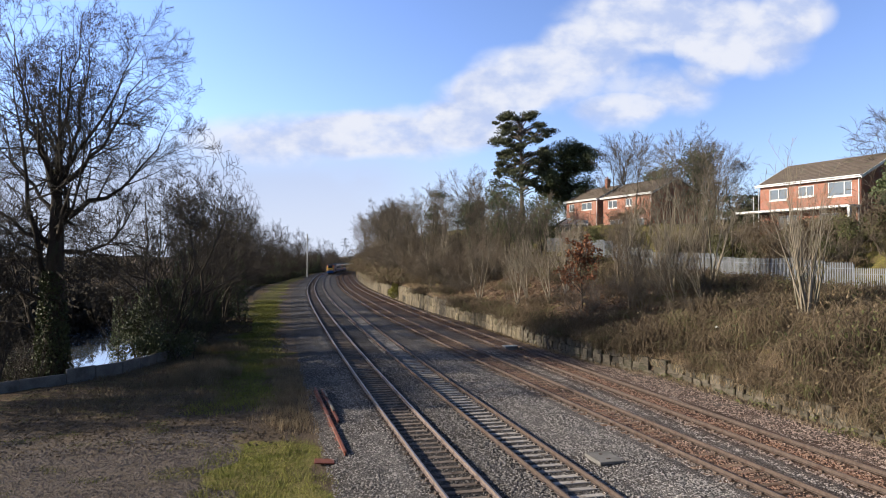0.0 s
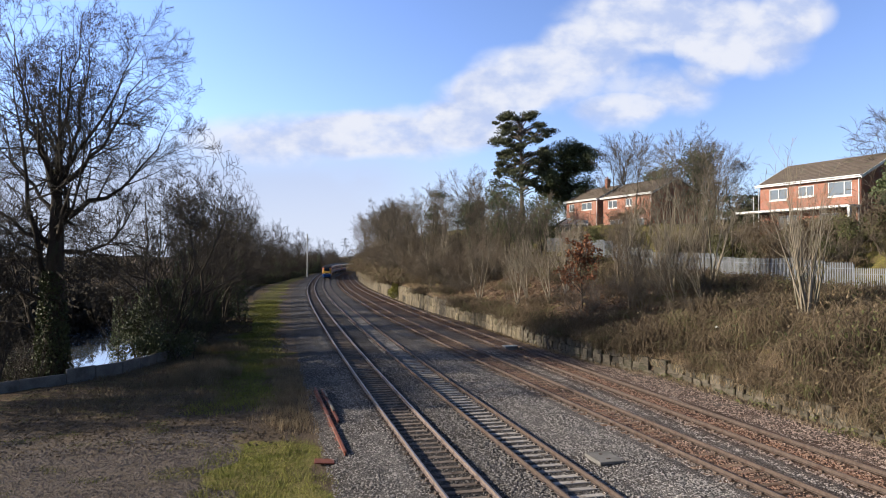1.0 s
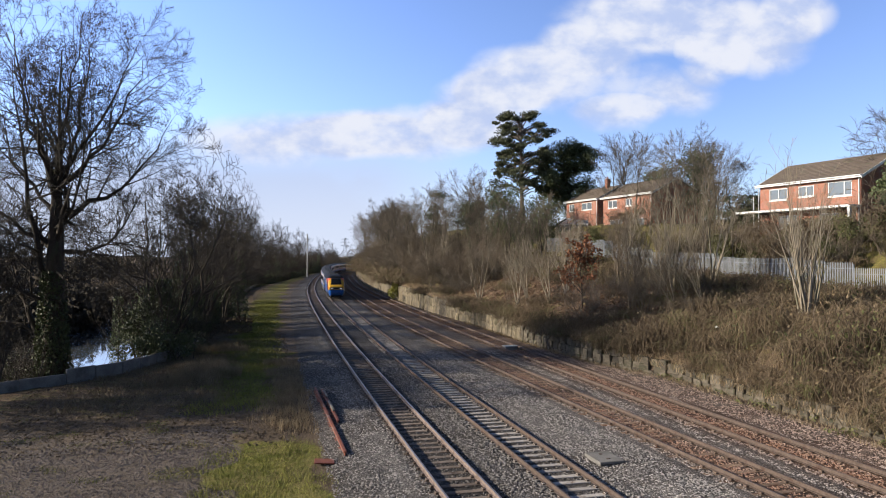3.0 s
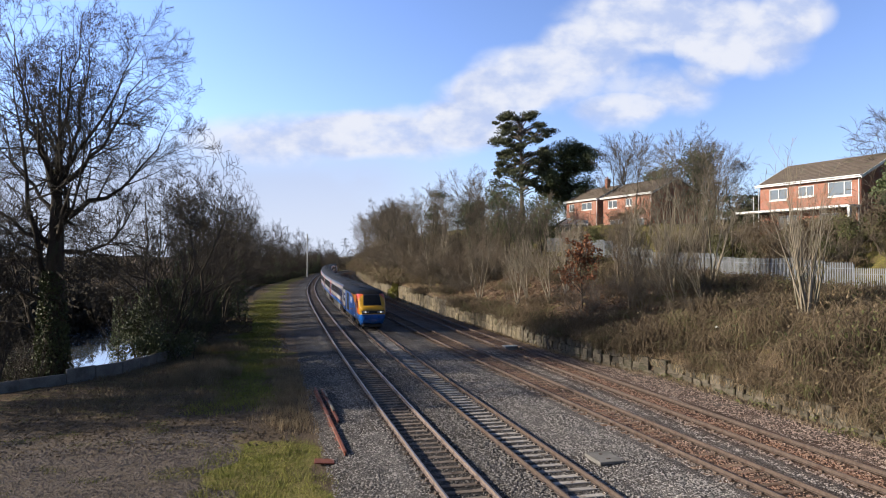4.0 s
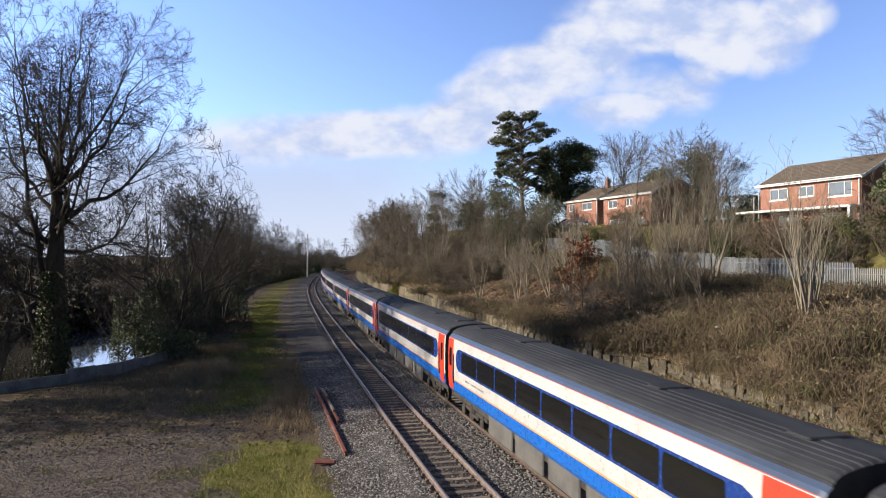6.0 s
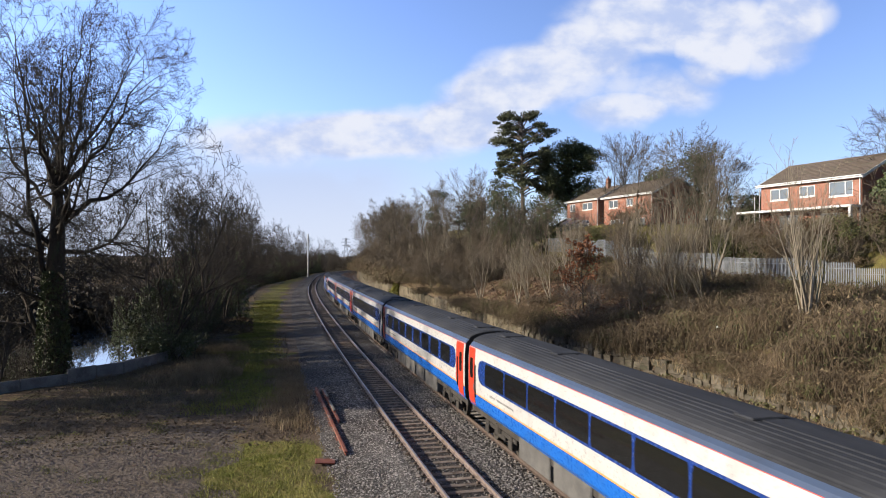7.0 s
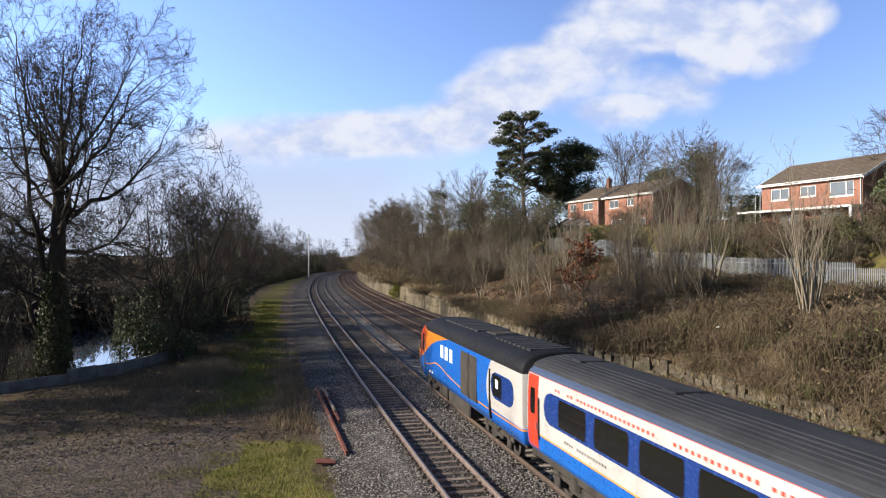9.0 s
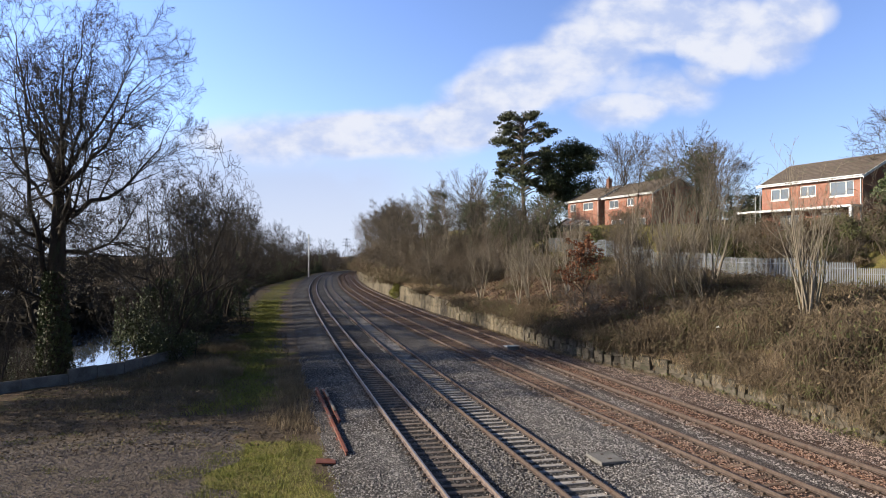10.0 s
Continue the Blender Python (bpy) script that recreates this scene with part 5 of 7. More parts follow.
for x, y, k, z in ((15.5, 62, 0, 0.9), (16.3, 55, 1, 0.95), (20.5, 56, 1, 1.0), (21, 68, 0, 1.0), (17, 70, 0, 1.1), (13, 74, 1, 1.0), (19, 74, 0, 1.2), (22, 72, 1, 1.2),
                   (25, 70, 0, 1.3), (27, 66, 1, 1.0), (24, 78, 0, 1.3), (21, 82, 1, 1.3), (28, 76, 0, 1.2), (17, 86, 0, 1.2), (18.3, 56.5, 1, 1.4), (21.6, 57.6, 1, 1.3), (13.9, 52.5, 0, 1.2), (30.5, 54, 2, 1.0), (32, 50, 2, 0.9), (29, 58, 2, 1.0)):
    put(sap[k], x, y, rng.uniform(0, 360), z)
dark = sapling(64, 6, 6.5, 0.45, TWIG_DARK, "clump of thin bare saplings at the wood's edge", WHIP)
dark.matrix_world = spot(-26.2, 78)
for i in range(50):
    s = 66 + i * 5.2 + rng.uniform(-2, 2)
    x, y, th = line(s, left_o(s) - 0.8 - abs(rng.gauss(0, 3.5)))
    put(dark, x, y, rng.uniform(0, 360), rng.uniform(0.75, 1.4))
for x, y in ((-27.5, 42), (-19.8, 51.5), (-29.5, 45), (-31, 53), (-25.6, 40.2), (-28.6, 44.4), (-27.2, 46.2)):
    put(dark, x, y, rng.uniform(0, 360), rng.uniform(0.7, 1.1))
for i in range(22):
    s, e = rng.uniform(62, 128), rng.uniform(0.8, 10)
    x, y, th = line(s, wall_o(s) + e)
    put(sap[2], x, y, rng.uniform(0, 360), rng.uniform(0.6, 1.0))


def bare_shrub(seed, stems, h, spread, mat, label):
    """A rounded leafless bush: many stems from one foot, each branching into fine twigs."""
    r = random.Random(seed)
    t = empty("bare_shrub", Matrix.Identity(4), label, "shrub", "bare shrubs on the bank")
    spec = {"n": (7, 5, 3, 3), "k": (5, 3, 3, 3), "wob": (0.1, 0.15, 0.18, 0.2), "up": (0.03, 0.07, 0.06, 0.04), "kids": (9, 6, 3, 0), "from": (0.2, 0.15, 0.1, 0), "angle": ((25, 60), (25, 60), (25, 60), (20, 50)),
            "ratio": (0.42, 0.5, 0.5, 0.5), "taper": 0.7, "tip": 0.0085}
    wd = Wood(seed)
    for _ in range(stems):
        a, q = r.uniform(0, 6.283), spread * math.sqrt(r.random())
        foot = Vector((0.3 * math.cos(a), 0.3 * math.sin(a), -0.25))
        wd.grow(foot, Vector((math.cos(a) * q, math.sin(a) * q, 1)), h * r.uniform(0.7, 1.05), 0.034, 0, 3, spec)
    part("stem_tangle", wd.mesh("stem_tangle", mat), None, t, "crossing bare stems and fine twigs")
    return t


bush = [bare_shrub(401, 11, 3.4, 1.0, TWIG_GREY, "rounded leafless grey-brown bush on the bank"), bare_shrub(402, 9, 3.0, 1.3, TWIG_GREY, "wide leafless grey-brown bush on the bank"), bare_shrub(403, 10, 3.8, 0.8, TWIG, "leafless brown bush on the bank")]
for b, (x, y) in zip(bush, ((14.4, 51.2), (11.0, 54.4), (16.6, 53.4))):
    b.matrix_world = spot(x, y)
for i in range(150):
    s, e = 60 + 125 * (i / 150) + rng.uniform(-2, 2), 0.7 + abs(rng.gauss(0, 6.5))
    if s < 76 and e < 9 or s < 100 and 10 < e < 18:
        continue
    x, y, th = line(s, wall_o(s) + e)
    q = rng.uniform(0.75, 1.25) * (1.25 if s > 120 else 1.0)
    put(bush[i % 3], x, y, rng.uniform(0, 360), (q * 1.15, q * 1.15, q * rng.uniform(0.75, 1.15)))
for x, y, k, q in ((18.6, 52.6, 1, 0.7), (13.2, 56.8, 0, 0.6), (24.6, 46.4, 0, 0.5), (26.5, 44.0, 1, 0.5), (16.0, 47.6, 1, 0.55), (23.5, 40.0, 1, 0.45), (19.6, 44.6, 2, 0.4), (28.6, 62.0, 2, 0.9), (29.6, 58.0, 0, 0.8), (30.8, 54.0, 1, 0.8), (26.6, 70.0, 0, 1.0), (24.6, 78.0, 1, 1.0), (22.4, 87.0, 0, 1.1)):
    put(bush[k], x, y, rng.uniform(0, 360), q)
for x, y, q, lean in ((16.2, 49.6, 0.75, -14), (17.3, 50.0, 0.7, -17), (18.0, 49.2, 0.6, -12), (14.8, 53.4, 0.95, 2), (15.4, 54.0, 0.8, -6), (9.6, 63.5, 0.9, -5), (8.0, 66.0, 0.95, -4), (7.2, 68.0, 0.9, 3)):
    put(sap[1], x, y, rng.uniform(0, 40), q, lean=(0, lean))
# high mounds of bramble over the near bank
for i in range(30):
    s, e = rng.uniform(12, 37), rng.uniform(1.4, 11)
    x, y, th = line(s, wall_o(s) + e)
    q = rng.uniform(0.9, 1.4)
    put(brambles[i % 3], x, y, rng.uniform(0, 360), (q, q, rng.uniform(1.2, 1.9)), label="high mound of brown bramble on the bank")
cop = sapling(71, 17, 9.4, 0.34, BARK_PALE, "many-stemmed pale coppiced tree on the bank", dict(WHIP, kids=(7, 3, 2, 0), ratio=(0.26, 0.42, 0.5, 0.5), thick=0.78), name="coppiced_tree")
cop.matrix_world = spot(20.8, 40.6)

# -- trees of the far bank, along the skyline --
for i in range(44):
    s = 96 + i * 3.6 + rng.uniform(-3, 3)
    x, y, th = line(s, wall_o(s) + 1.5 + abs(rng.gauss(0, 7)))
    put(kinds[rng.choice((3, 4))], x, y, rng.uniform(0, 360), rng.uniform(0.7, 1.0) + (0.25 if s > 150 else 0))
for x, y, k, z in ((4.5, 140, 4, 1.25), (6.5, 143, 3, 1.25), (-2, 139, 3, 1.2), (30, 118, 4, 1.1), (27, 108, 4, 1.0), (38, 108, 4, 1.05), (36, 95, 3, 0.85), (33, 88, 3, 0.8), (44, 108, 0, 0.6), (24, 100, 3, 0.85), (25, 92, 3, 0.9), (28, 86, 4, 0.8), (41, 56, 3, 0.8), (40.2, 62, 4, 0.85), (6, 100, 3, 0.62), (9, 97, 4, 0.6), (11, 103, 3, 0.7), (13.5, 98, 4, 0.62), (15, 104, 3, 0.72), (8, 106, 4, 0.75), (4, 104, 3, 0.7), (17, 95, 3, 0.55), (11, 92, 3, 0.55), (29, 82, 3, 0.7), (27, 84.5, 4, 0.6), (30.5, 79, 4, 0.7), (26.5, 80, 3, 0.6), (32, 84, 3, 0.75), (24.5, 84, 3, 0.5)):
    put(kinds[k], x, y, rng.uniform(0, 360), z)


# -- evergreens of the gardens --
def evergreen(name, seed, h, blobs, n, size, label, x, y, trunk_r, mat=PINE, long=2.4, limb=BARK):
    t = empty(name, spot(x, y), label, "tree", "evergreen trees of the gardens")
    wd = Wood(seed)
    top = max(b[2] for b in blobs)
    wd.limb([Vector((0, 0, -0.5)), Vector((0.15, 0, h * 0.3)), Vector((-0.1, 0.1, h * 0.6)), Vector((0.1, 0, top))], [trunk_r, trunk_r * 0.8, trunk_r * 0.55, trunk_r * 0.15], 9)
    part("trunk", wd.mesh("trunk", limb), None, t)
    lw = Wood(seed + 1)
    for b in blobs:
        z = max(0.12 * h, b[2] - 0.3 * math.hypot(b[0], b[1]) - 0.3)
        lw.limb([Vector((0, 0, z)), Vector((b[0] * 0.5, b[1] * 0.5, (z + b[2]) / 2 + 0.2)), Vector((b[0], b[1], b[2]))], [trunk_r * 0.3, trunk_r * 0.2, 0.03], 4)
    part("limb_frame", lw.mesh("limb_frame", limb), None, t)
    part("crown", leaf_mesh("crown", blob_points(blobs, n // len(blobs), seed, 0.1), size, mat, seed, long), None, t, "dark green needles in uneven tiers")
    return t


r2 = random.Random(8)
tiers = []
for j in range(120):
    z = 22.4 - 12.5 * r2.random() ** 1.25
    w = float(np.interp(z, [9, 11, 13, 15, 17, 18.5, 20, 21.5, 22.4], [3.2, 4.6, 3.8, 5.2, 4.2, 5.4, 5.2, 3.8, 1.6]))
    a, q = r2.uniform(0, 6.283), w * (0.3 + 0.7 * r2.random() ** 0.6)
    k = r2.uniform(0.6, 1.6) if j % 3 else r2.uniform(0.4, 0.8)
    tiers.append((q * math.cos(a), q * math.sin(a), z + 0.02 * q * q, k, k * r2.uniform(0.3, 0.55)))
evergreen("pine_tree", 81, 20, tiers, 26000, 0.16, "tall dark pine with flat tiers of needles", 12.8, 116, 0.42, limb=PINE_BARK)
lumps = [(r2.uniform(-4.2, 4.2), r2.gauss(0, 2.2), r2.uniform(3, 13.6), r2.uniform(1.2, 2.0), r2.uniform(0.9, 1.4)) for _ in range(80)]
lumps = [(x, y, min(z, 13.4 - 0.13 * x * x), a, b) for x, y, z, a, b in lumps]
evergreen("evergreen_tree", 82, 13, lumps, 34000, 0.19, "broad dark evergreen tree behind the houses", 21.0, 120, 0.35, IVY, 1.6)
for (x, y, h, w, seed) in ((-1.5, 141, 13.5, 1.9, 83), (9.5, 122, 11, 2.3, 84), (7, 130, 10, 2.0, 86), (33, 92, 9.5, 2.6, 85), (9.6, 110, 11, 2.9, 88), (5, 117, 9, 2.0, 89), (35.8, 56, 5.0, 1.7, 90), (29.5, 100, 7.5, 2.2, 92), (-7.5, 156, 10, 1.4, 87), (12.4, 109, 8.0, 2.6, 93), (15.4, 107, 6.6, 2.4, 94)):
    lumps = [(r2.gauss(0, w * 0.45), r2.gauss(0, w * 0.45), r2.uniform(0.2, 1) * h, r2.uniform(0.5, 0.8) * w, r2.uniform(0.4, 0.7) * w) for _ in range(16)]
    evergreen("ivy_clad_tree", seed, h, lumps, 5200, 0.19, "dark ivy-covered tree on the bank", x, y, 0.2, IVY, 1.5)

for x, y, k, q in ((30, 104, 0, 2.2), (34, 100, 1, 2.0), (37, 92, 2, 2.2), (40, 86, 0, 2.3), (43, 80, 1, 2.4), (40, 74, 2, 2.0), (31, 96, 2, 1.6), (35, 84, 0, 1.6), (46, 70, 1, 2.4), (27, 122, 2, 2.2), (14, 124, 0, 1.9), (8, 126, 1, 1.8), (3, 134, 2, 1.7), (10, 112, 0, 1.2), (6, 116, 1, 1.2)):
    put(ivies[k], x, y, rng.uniform(0, 360), (q, q, q * 0.45), label="dark evergreen hedge of the gardens")
# -- garden shrubs before the near house --
shrub = thicket(95, 2.0, 2.8, 2600, 0.09, LEAF_LIT, 14, "brown and green garden shrub above the fence", "garden_shrub", TWIG)
shrub.matrix_world = spot(29.5, 58)
green = thicket(96, 1.8, 2.6, 3200, 0.10, GREENLEAF, 9, "green-brown garden shrub above the fence", "garden_shrub", TWIG)
green.matrix_world = spot(31.0, 55)
for x, y, k, z in ((28.3, 61, 0, 1.2), (27.5, 63.5, 1, 1.1), (28.7, 66, 0, 1.3), (30.4, 61.5, 1, 1.25), (31.6, 57.8, 0, 1.25), (32.6, 54.5, 1, 1.2), (33.5, 52, 0, 1.2), (34.5, 53.5, 1, 1.4), (26.8, 68, 1, 1.2), (26, 72, 0, 1.3), (24.6, 75, 1, 1.2), (33, 49, 1, 1.1), (27.3, 58.5, 0, 0.8), (29.4, 54, 0, 0.8), (22, 85, 0, 1.2), (20.5, 92, 1, 1.2), (18.8, 97, 0, 1.1), (24, 90, 0, 1.3)):
    put((shrub, green)[k], x, y, rng.uniform(0, 360), z)

# -- young beech that keeps its brown leaves --
bt = empty("beech_sapling", spot(11.2, 57.4), "young beech with rust-brown winter leaves", "tree", "saplings on the bank")
wd = Wood(91)
wd.grow(Vector((0, 0, -0.2)), Vector((0, 0, 1)), 4.6, 0.075, 0, 3, dict(POLE, kids=(13, 6, 3, 0, 0, 0)))
part("trunk", wd.mesh("trunk", BARK), None, bt)
pts = [tuple(p + Vector((r2.gauss(0, .1), r2.gauss(0, .1), r2.gauss(0, .1)))) for p, d in wd.tips for _ in range(6)]
part("leaves", leaf_mesh("leaves", pts, 0.14, BROWNLEAF, 9), None, bt, "rust-brown dead leaves")

DARKWOOD = rough_stuff("dark_winter_wood", (0.045, 0.04, 0.028), (0.10, 0.082, 0.058), 0.2, 3, 0.9, 0)

# -- a yellow-green shrub on the wall, and litter --
ys = empty("wall_shrub", spot(-8.2, 117, 0.7), "small yellow-green shrub growing on the wall", "shrub")
part("foliage", leaf_mesh("foliage", blob_points([(0, 0, 0.6, 0.8, 0.8), (0.3, 0.2, 1.5, 0.6, 0.8)], 500, 44, 0.2), 0.16, rough_stuff("yellow_green_leaves", (0.26, 0.27, 0.05), (0.5, 0.48, 0.13), 2, 9, 0.8, 0), 44), None, ys)
for x, y in ((17.6, 43.6), (18.2, 43.4), (16.9, 44.0)):
    bm = bmesh.new()
    bmesh.ops.create_icosphere(bm, subdivisions=1, radius=0.16)
    for v in bm.verts:
        v.co = Vector((v.co.x * r2.uniform(0.8, 1.5), v.co.y * r2.uniform(0.7, 1.3), v.co.z * r2.uniform(0.3, 0.7)))
    ob = part("litter", bm, UPVC, None)
    ob.matrix_world = spot(x, y, 0.75)
    tagged(ob, "scrap of pale litter caught in the brambles", "litter", "litter on the bank")
lit = []
for _ in range(13000):
    s, e = rng.uniform(40, 80), rng.uniform(0.4, 12)
    x, y, th = line(s, wall_o(s) + e)
    lit.append((x, y, gz(s, wall_o(s) + e) + rng.uniform(0, 0.06)))
tagged(new("leaf_litter", leaf_mesh("leaf_litter", lit, 0.15, rough_stuff("red_brown_litter", (0.15, 0.085, 0.052), (0.32, 0.205, 0.135), 1, 8, 0.9, 0), 45, flat=0.7)), "red-brown fallen leaves on the open bank", "leaves", kind="stuff")

# -- far woods --


def far_woods():
    r = random.Random(77)
    wd = Wood(77)
    spec = dict(OAK, kids=(8, 4, 2, 0, 0, 0), tip=0.05, n=(5, 3, 3, 2), k=(5, 3, 3, 3))
    for i in range(90):
        s = r.uniform(330, 470)
        o = r.uniform(-75, -7) if i % 3 else r.uniform(14, 60)
        x, y, th = line(s, o)
        h = r.uniform(8, 11)
        wd.grow(Vector((x, y, gz(s, o) - 0.3)), Vector((0, 0, 1)), h, 0.22, 0, 3, spec)
    me = wd.mesh("far_wood", TWIG_DARK)
    tagged(new("far_wood", me), "distant bare woodland beyond the bend", "woodland", kind="stuff")
    pts = []
    for i in range(110):
        s = r.uniform(325, 470)
        o = r.uniform(-75, -8) if i % 3 else r.uniform(13, 60)
        x, y, th = line(s, o)
        pts.append(blob_points([(x, y, gz(s, o) + 3.0, 3.6, 3.8)], 170, i, 0.2))
    for i in range(60):
        y = r.uniform(430, 600)
        x = -r.uniform(0.05, 0.32) * y
        h = r.uniform(3.5, 6.5)
        pts.append(blob_points([(x, y, h - 1, 5.0, h)], 170, 700 + i, 0.2))
    for i in range(190):
        y = r.uniform(30, 420)
        x = -72 - 0.22 * y - r.uniform(0, 40)
        h = r.uniform(4.5, 7)
        pts.append(blob_points([(x, y, -5 + h, 4.5, h)], 150, 300 + i, 0.2))
    for i in range(70):
        y = r.uniform(85, 150)
        h = r.uniform(2.4, 3.3)
        pts.append(blob_points([(-46 - 0.1 * y - r.uniform(0, 9), y, -5 + h, 3.2, h)], 170, 900 + i, 0.2))
    tagged(new("far_hedge", leaf_mesh("far_hedge", np.concatenate(pts), 0.7, DARKWOOD, 2)), "dark distant woods and undergrowth", "hedge", kind="stuff")


far_woods()

# ---- walls, fence and water ----


def retaining_wall():
    wall = empty("retaining_wall", Matrix.Identity(4), "old stained stone retaining wall at the foot of the bank", "wall")
    wall["kind"] = "structure"
    r = random.Random(12)
    shapes = []
    for k in range(5):
        bm = box(-0.5, 0.5, -0.22, 0.22, 0, 1, 0.05)
        for v in bm.verts:
            v.co += Vector((r.uniform(-0.015, 0.015), r.uniform(-0.04, 0.04), r.uniform(-0.05, 0.03)))
        me = bpy.data.meshes.new("stone")
        bm.to_mesh(me)
        bm.free()
        shapes.append(me)
    greys = [m.copy() for m in shapes]
    for m in shapes:
        m.materials.append(STONE)
    for m in greys:
        m.materials.append(STONE_GREY)
    s = 10.0
    while s < 215:
        old = 34 < s < 53
        near = s <= 34
        w = r.uniform(0.45, 0.9) if old else r.uniform(0.5, 1.1) if near else r.uniform(0.8, 1.7)
        x, y, th = line(s, wall_o(s))
        h = wall_h(s)
        turn = -math.degrees(math.atan2(line(s + w, wall_o(s + w))[0] - x, line(s + w, wall_o(s + w))[1] - y)) + 90
        rows = 3 if old else 2
        z = -0.4
        for k in range(rows):
            hh = (h + 0.42) / rows * (r.uniform(0.78, 1.06) if old or near else r.uniform(0.86, 1.04))
            ob = new("stone", r.choice(greys if (old or near) else shapes))
            ob.parent = wall
            ob.matrix_world = pose(x, y, z, r.uniform(-4, 4) if old or near else r.uniform(-2, 2), 0, turn + r.uniform(-2, 2) * (1 if old or near else 0.4)) @ Matrix.Translation((w / 2 + (r.uniform(-0.2, 0.2) if old or near else 0), -r.uniform(0, 0.12 if old or near else 0.07) + 0.05, 0)) @ Matrix.Diagonal((w * (0.985 if old or near else 1.02), 1, hh, 1))
            z += hh * 0.98
        s += w


retaining_wall()

FENCE = [(31.0, 37.5), (30.0, 41.0), (28.2, 49.0), (25.2, 61.6), (22.3, 76.0), (19.3, 90.0), (15.5, 106.0)]


def palisade():
    """Steel palisade fence: posts, and panels of pales on two rails."""
    bm = bmesh.new()
    n, L = 17, 2.6
    for i in range(n):
        x = (i + 0.5) * L / n
        boxed(bm, x - 0.033, x + 0.033, -0.012, 0.004, 0.05, 1.98)
        r = bmesh.ops.create_cone(bm, cap_ends=True, segments=4, radius1=0.045, radius2=0.0, depth=0.12)
        bmesh.ops.transform(bm, matrix=Matrix.Translation((x, -0.004, 2.04)) @ Matrix.Rotation(radians(45), 4, "Z") @ Matrix.Diagonal((0.9, 0.25, 1, 1)), verts=r["verts"])
    for z in (0.42, 1.62):
        boxed(bm, 0, L, 0.006, 0.05, z, z + 0.05)
    pm = bpy.data.meshes.new("panel")
    bm.to_mesh(pm)
    bm.free()
    pm.materials.append(GALV)
    bm = box(-0.05, 0.05, -0.05, 0.05, -0.4, 1.95, 0.006)
    qm = bpy.data.meshes.new("post")
    bm.to_mesh(qm)
    bm.free()
    qm.materials.append(GALV)
    fence = empty("palisade_fence", Matrix.Identity(4), "grey galvanised steel palisade fence along the top of the bank", "fence")
    fence["kind"] = "structure"
    for (x0, y0), (x1, y1) in zip(FENCE, FENCE[1:]):
        seg = math.hypot(x1 - x0, y1 - y0)
        k = max(1, round(seg / 2.6))
        turn = math.degrees(math.atan2(y1 - y0, x1 - x0))
        for i in range(k):
            x, y = x0 + (x1 - x0) * i / k, y0 + (y1 - y0) * i / k
            s, o = so_of(x + (x1 - x0) / k / 2, y + (y1 - y0) / k / 2)
            z = gz(s, o)
            for me, name in ((pm, "panel"), (qm, "post")):
                ob = new(name, me)
                ob.parent = fence
                ob.matrix_world = pose(x, y, z, 0, 0, turn) @ Matrix.Diagonal((seg / k / 2.6 if name == "panel" else 1, 1, 1, 1))


palisade()


def low_wall():
    """Low concrete panel wall before the water."""
    wall = empty("boundary_wall", Matrix.Identity(4), "low weathered concrete panel wall before the water", "wall")
    wall["kind"] = "structure"
    r = random.Random(3)
    pts = [(-27.5, 34.5), (-25.3, 37.9), (-22.1, 41.9), (-20.3, 45.2), (-19.3, 50.6), (-19.6, 57.0)]
    for j, ((x0, y0), (x1, y1)) in enumerate(zip(pts, pts[1:])):
        seg = math.hypot(x1 - x0, y1 - y0)
        k = max(1, round(seg / 2.1))
        for i in range(k):
            x, y = x0 + (x1 - x0) * i / k, y0 + (y1 - y0) * i / k
            low = -0.22 if j < 2 else 0.0
            ob = part("panel", box(0, seg / k - 0.03, -0.08, 0.08, -0.5, 0.78 + low + r.uniform(-0.03, 0.03), 0.02), CONCRETE, wall)
            ob.matrix_world = pose(x, y, -0.36, r.uniform(-2, 2), 0, math.degrees(math.atan2(y1 - y0, x1 - x0)) + r.uniform(-1, 1))
    s = 57.5
    while s < 162:
        x, y, th = line(s, left_o(s) + 0.5)
        ob = part("panel", box(0, 2.1, -0.08, 0.08, -0.5, 0.72 + r.uniform(-0.1, 0.06), 0.02), CONCRETE, wall)
        x2, y2, th = line(s + 2.13, left_o(s + 2.13) + 0.5)
        ob.matrix_world = pose(x, y, -0.36, r.uniform(-3, 3), 0, math.degrees(math.atan2(y2 - y, x2 - x)) + r.uniform(-1, 1))
        s += 2.13
    # an overgrown bank of ivy carries the line on
    for i in range(30):
        s = 58 + i * 4.1
        x, y, th = line(s, left_o(s) - 0.2)
        t = put(ivies[i % 3], x, y, rng.uniform(0, 360), (0.5, 0.5, 0.30), -0.1, label="low ivy-covered mound along the boundary")


low_wall()
me = mesh_of("water", [(-900, -60, -4.3), (-36, -60, -4.3), (-22, 58, -4.3), (-40, 110, -4.3), (-62, 260, -4.3), (-900, 260, -4.3)], [(0, 1, 2, 3, 4, 5)], [WATER])
tagged(new("water", me), "still bright water behind the trees", "water", kind="structure")

# ---- houses ----


def wall_cells(length, z0, z1, thick, holes):
    """A wall along x with rectangular openings right through it."""
    xs = sorted({0, length} | {v for h in holes for v in h[:2]})
    zs = sorted({z0, z1} | {v for h in holes for v in h[2:4]})
    bm = bmesh.new()
    for a, b in zip(xs, xs[1:]):
        for c, d in zip(zs, zs[1:]):
            if any(h[0] <= a and b <= h[1] and h[2] <= c and d <= h[3] for h in holes):
                continue
            boxed(bm, a, b, 0, thick, c, d)
    bmesh.ops.remove_doubles(bm, verts=bm.verts, dist=0.001)
    return bm


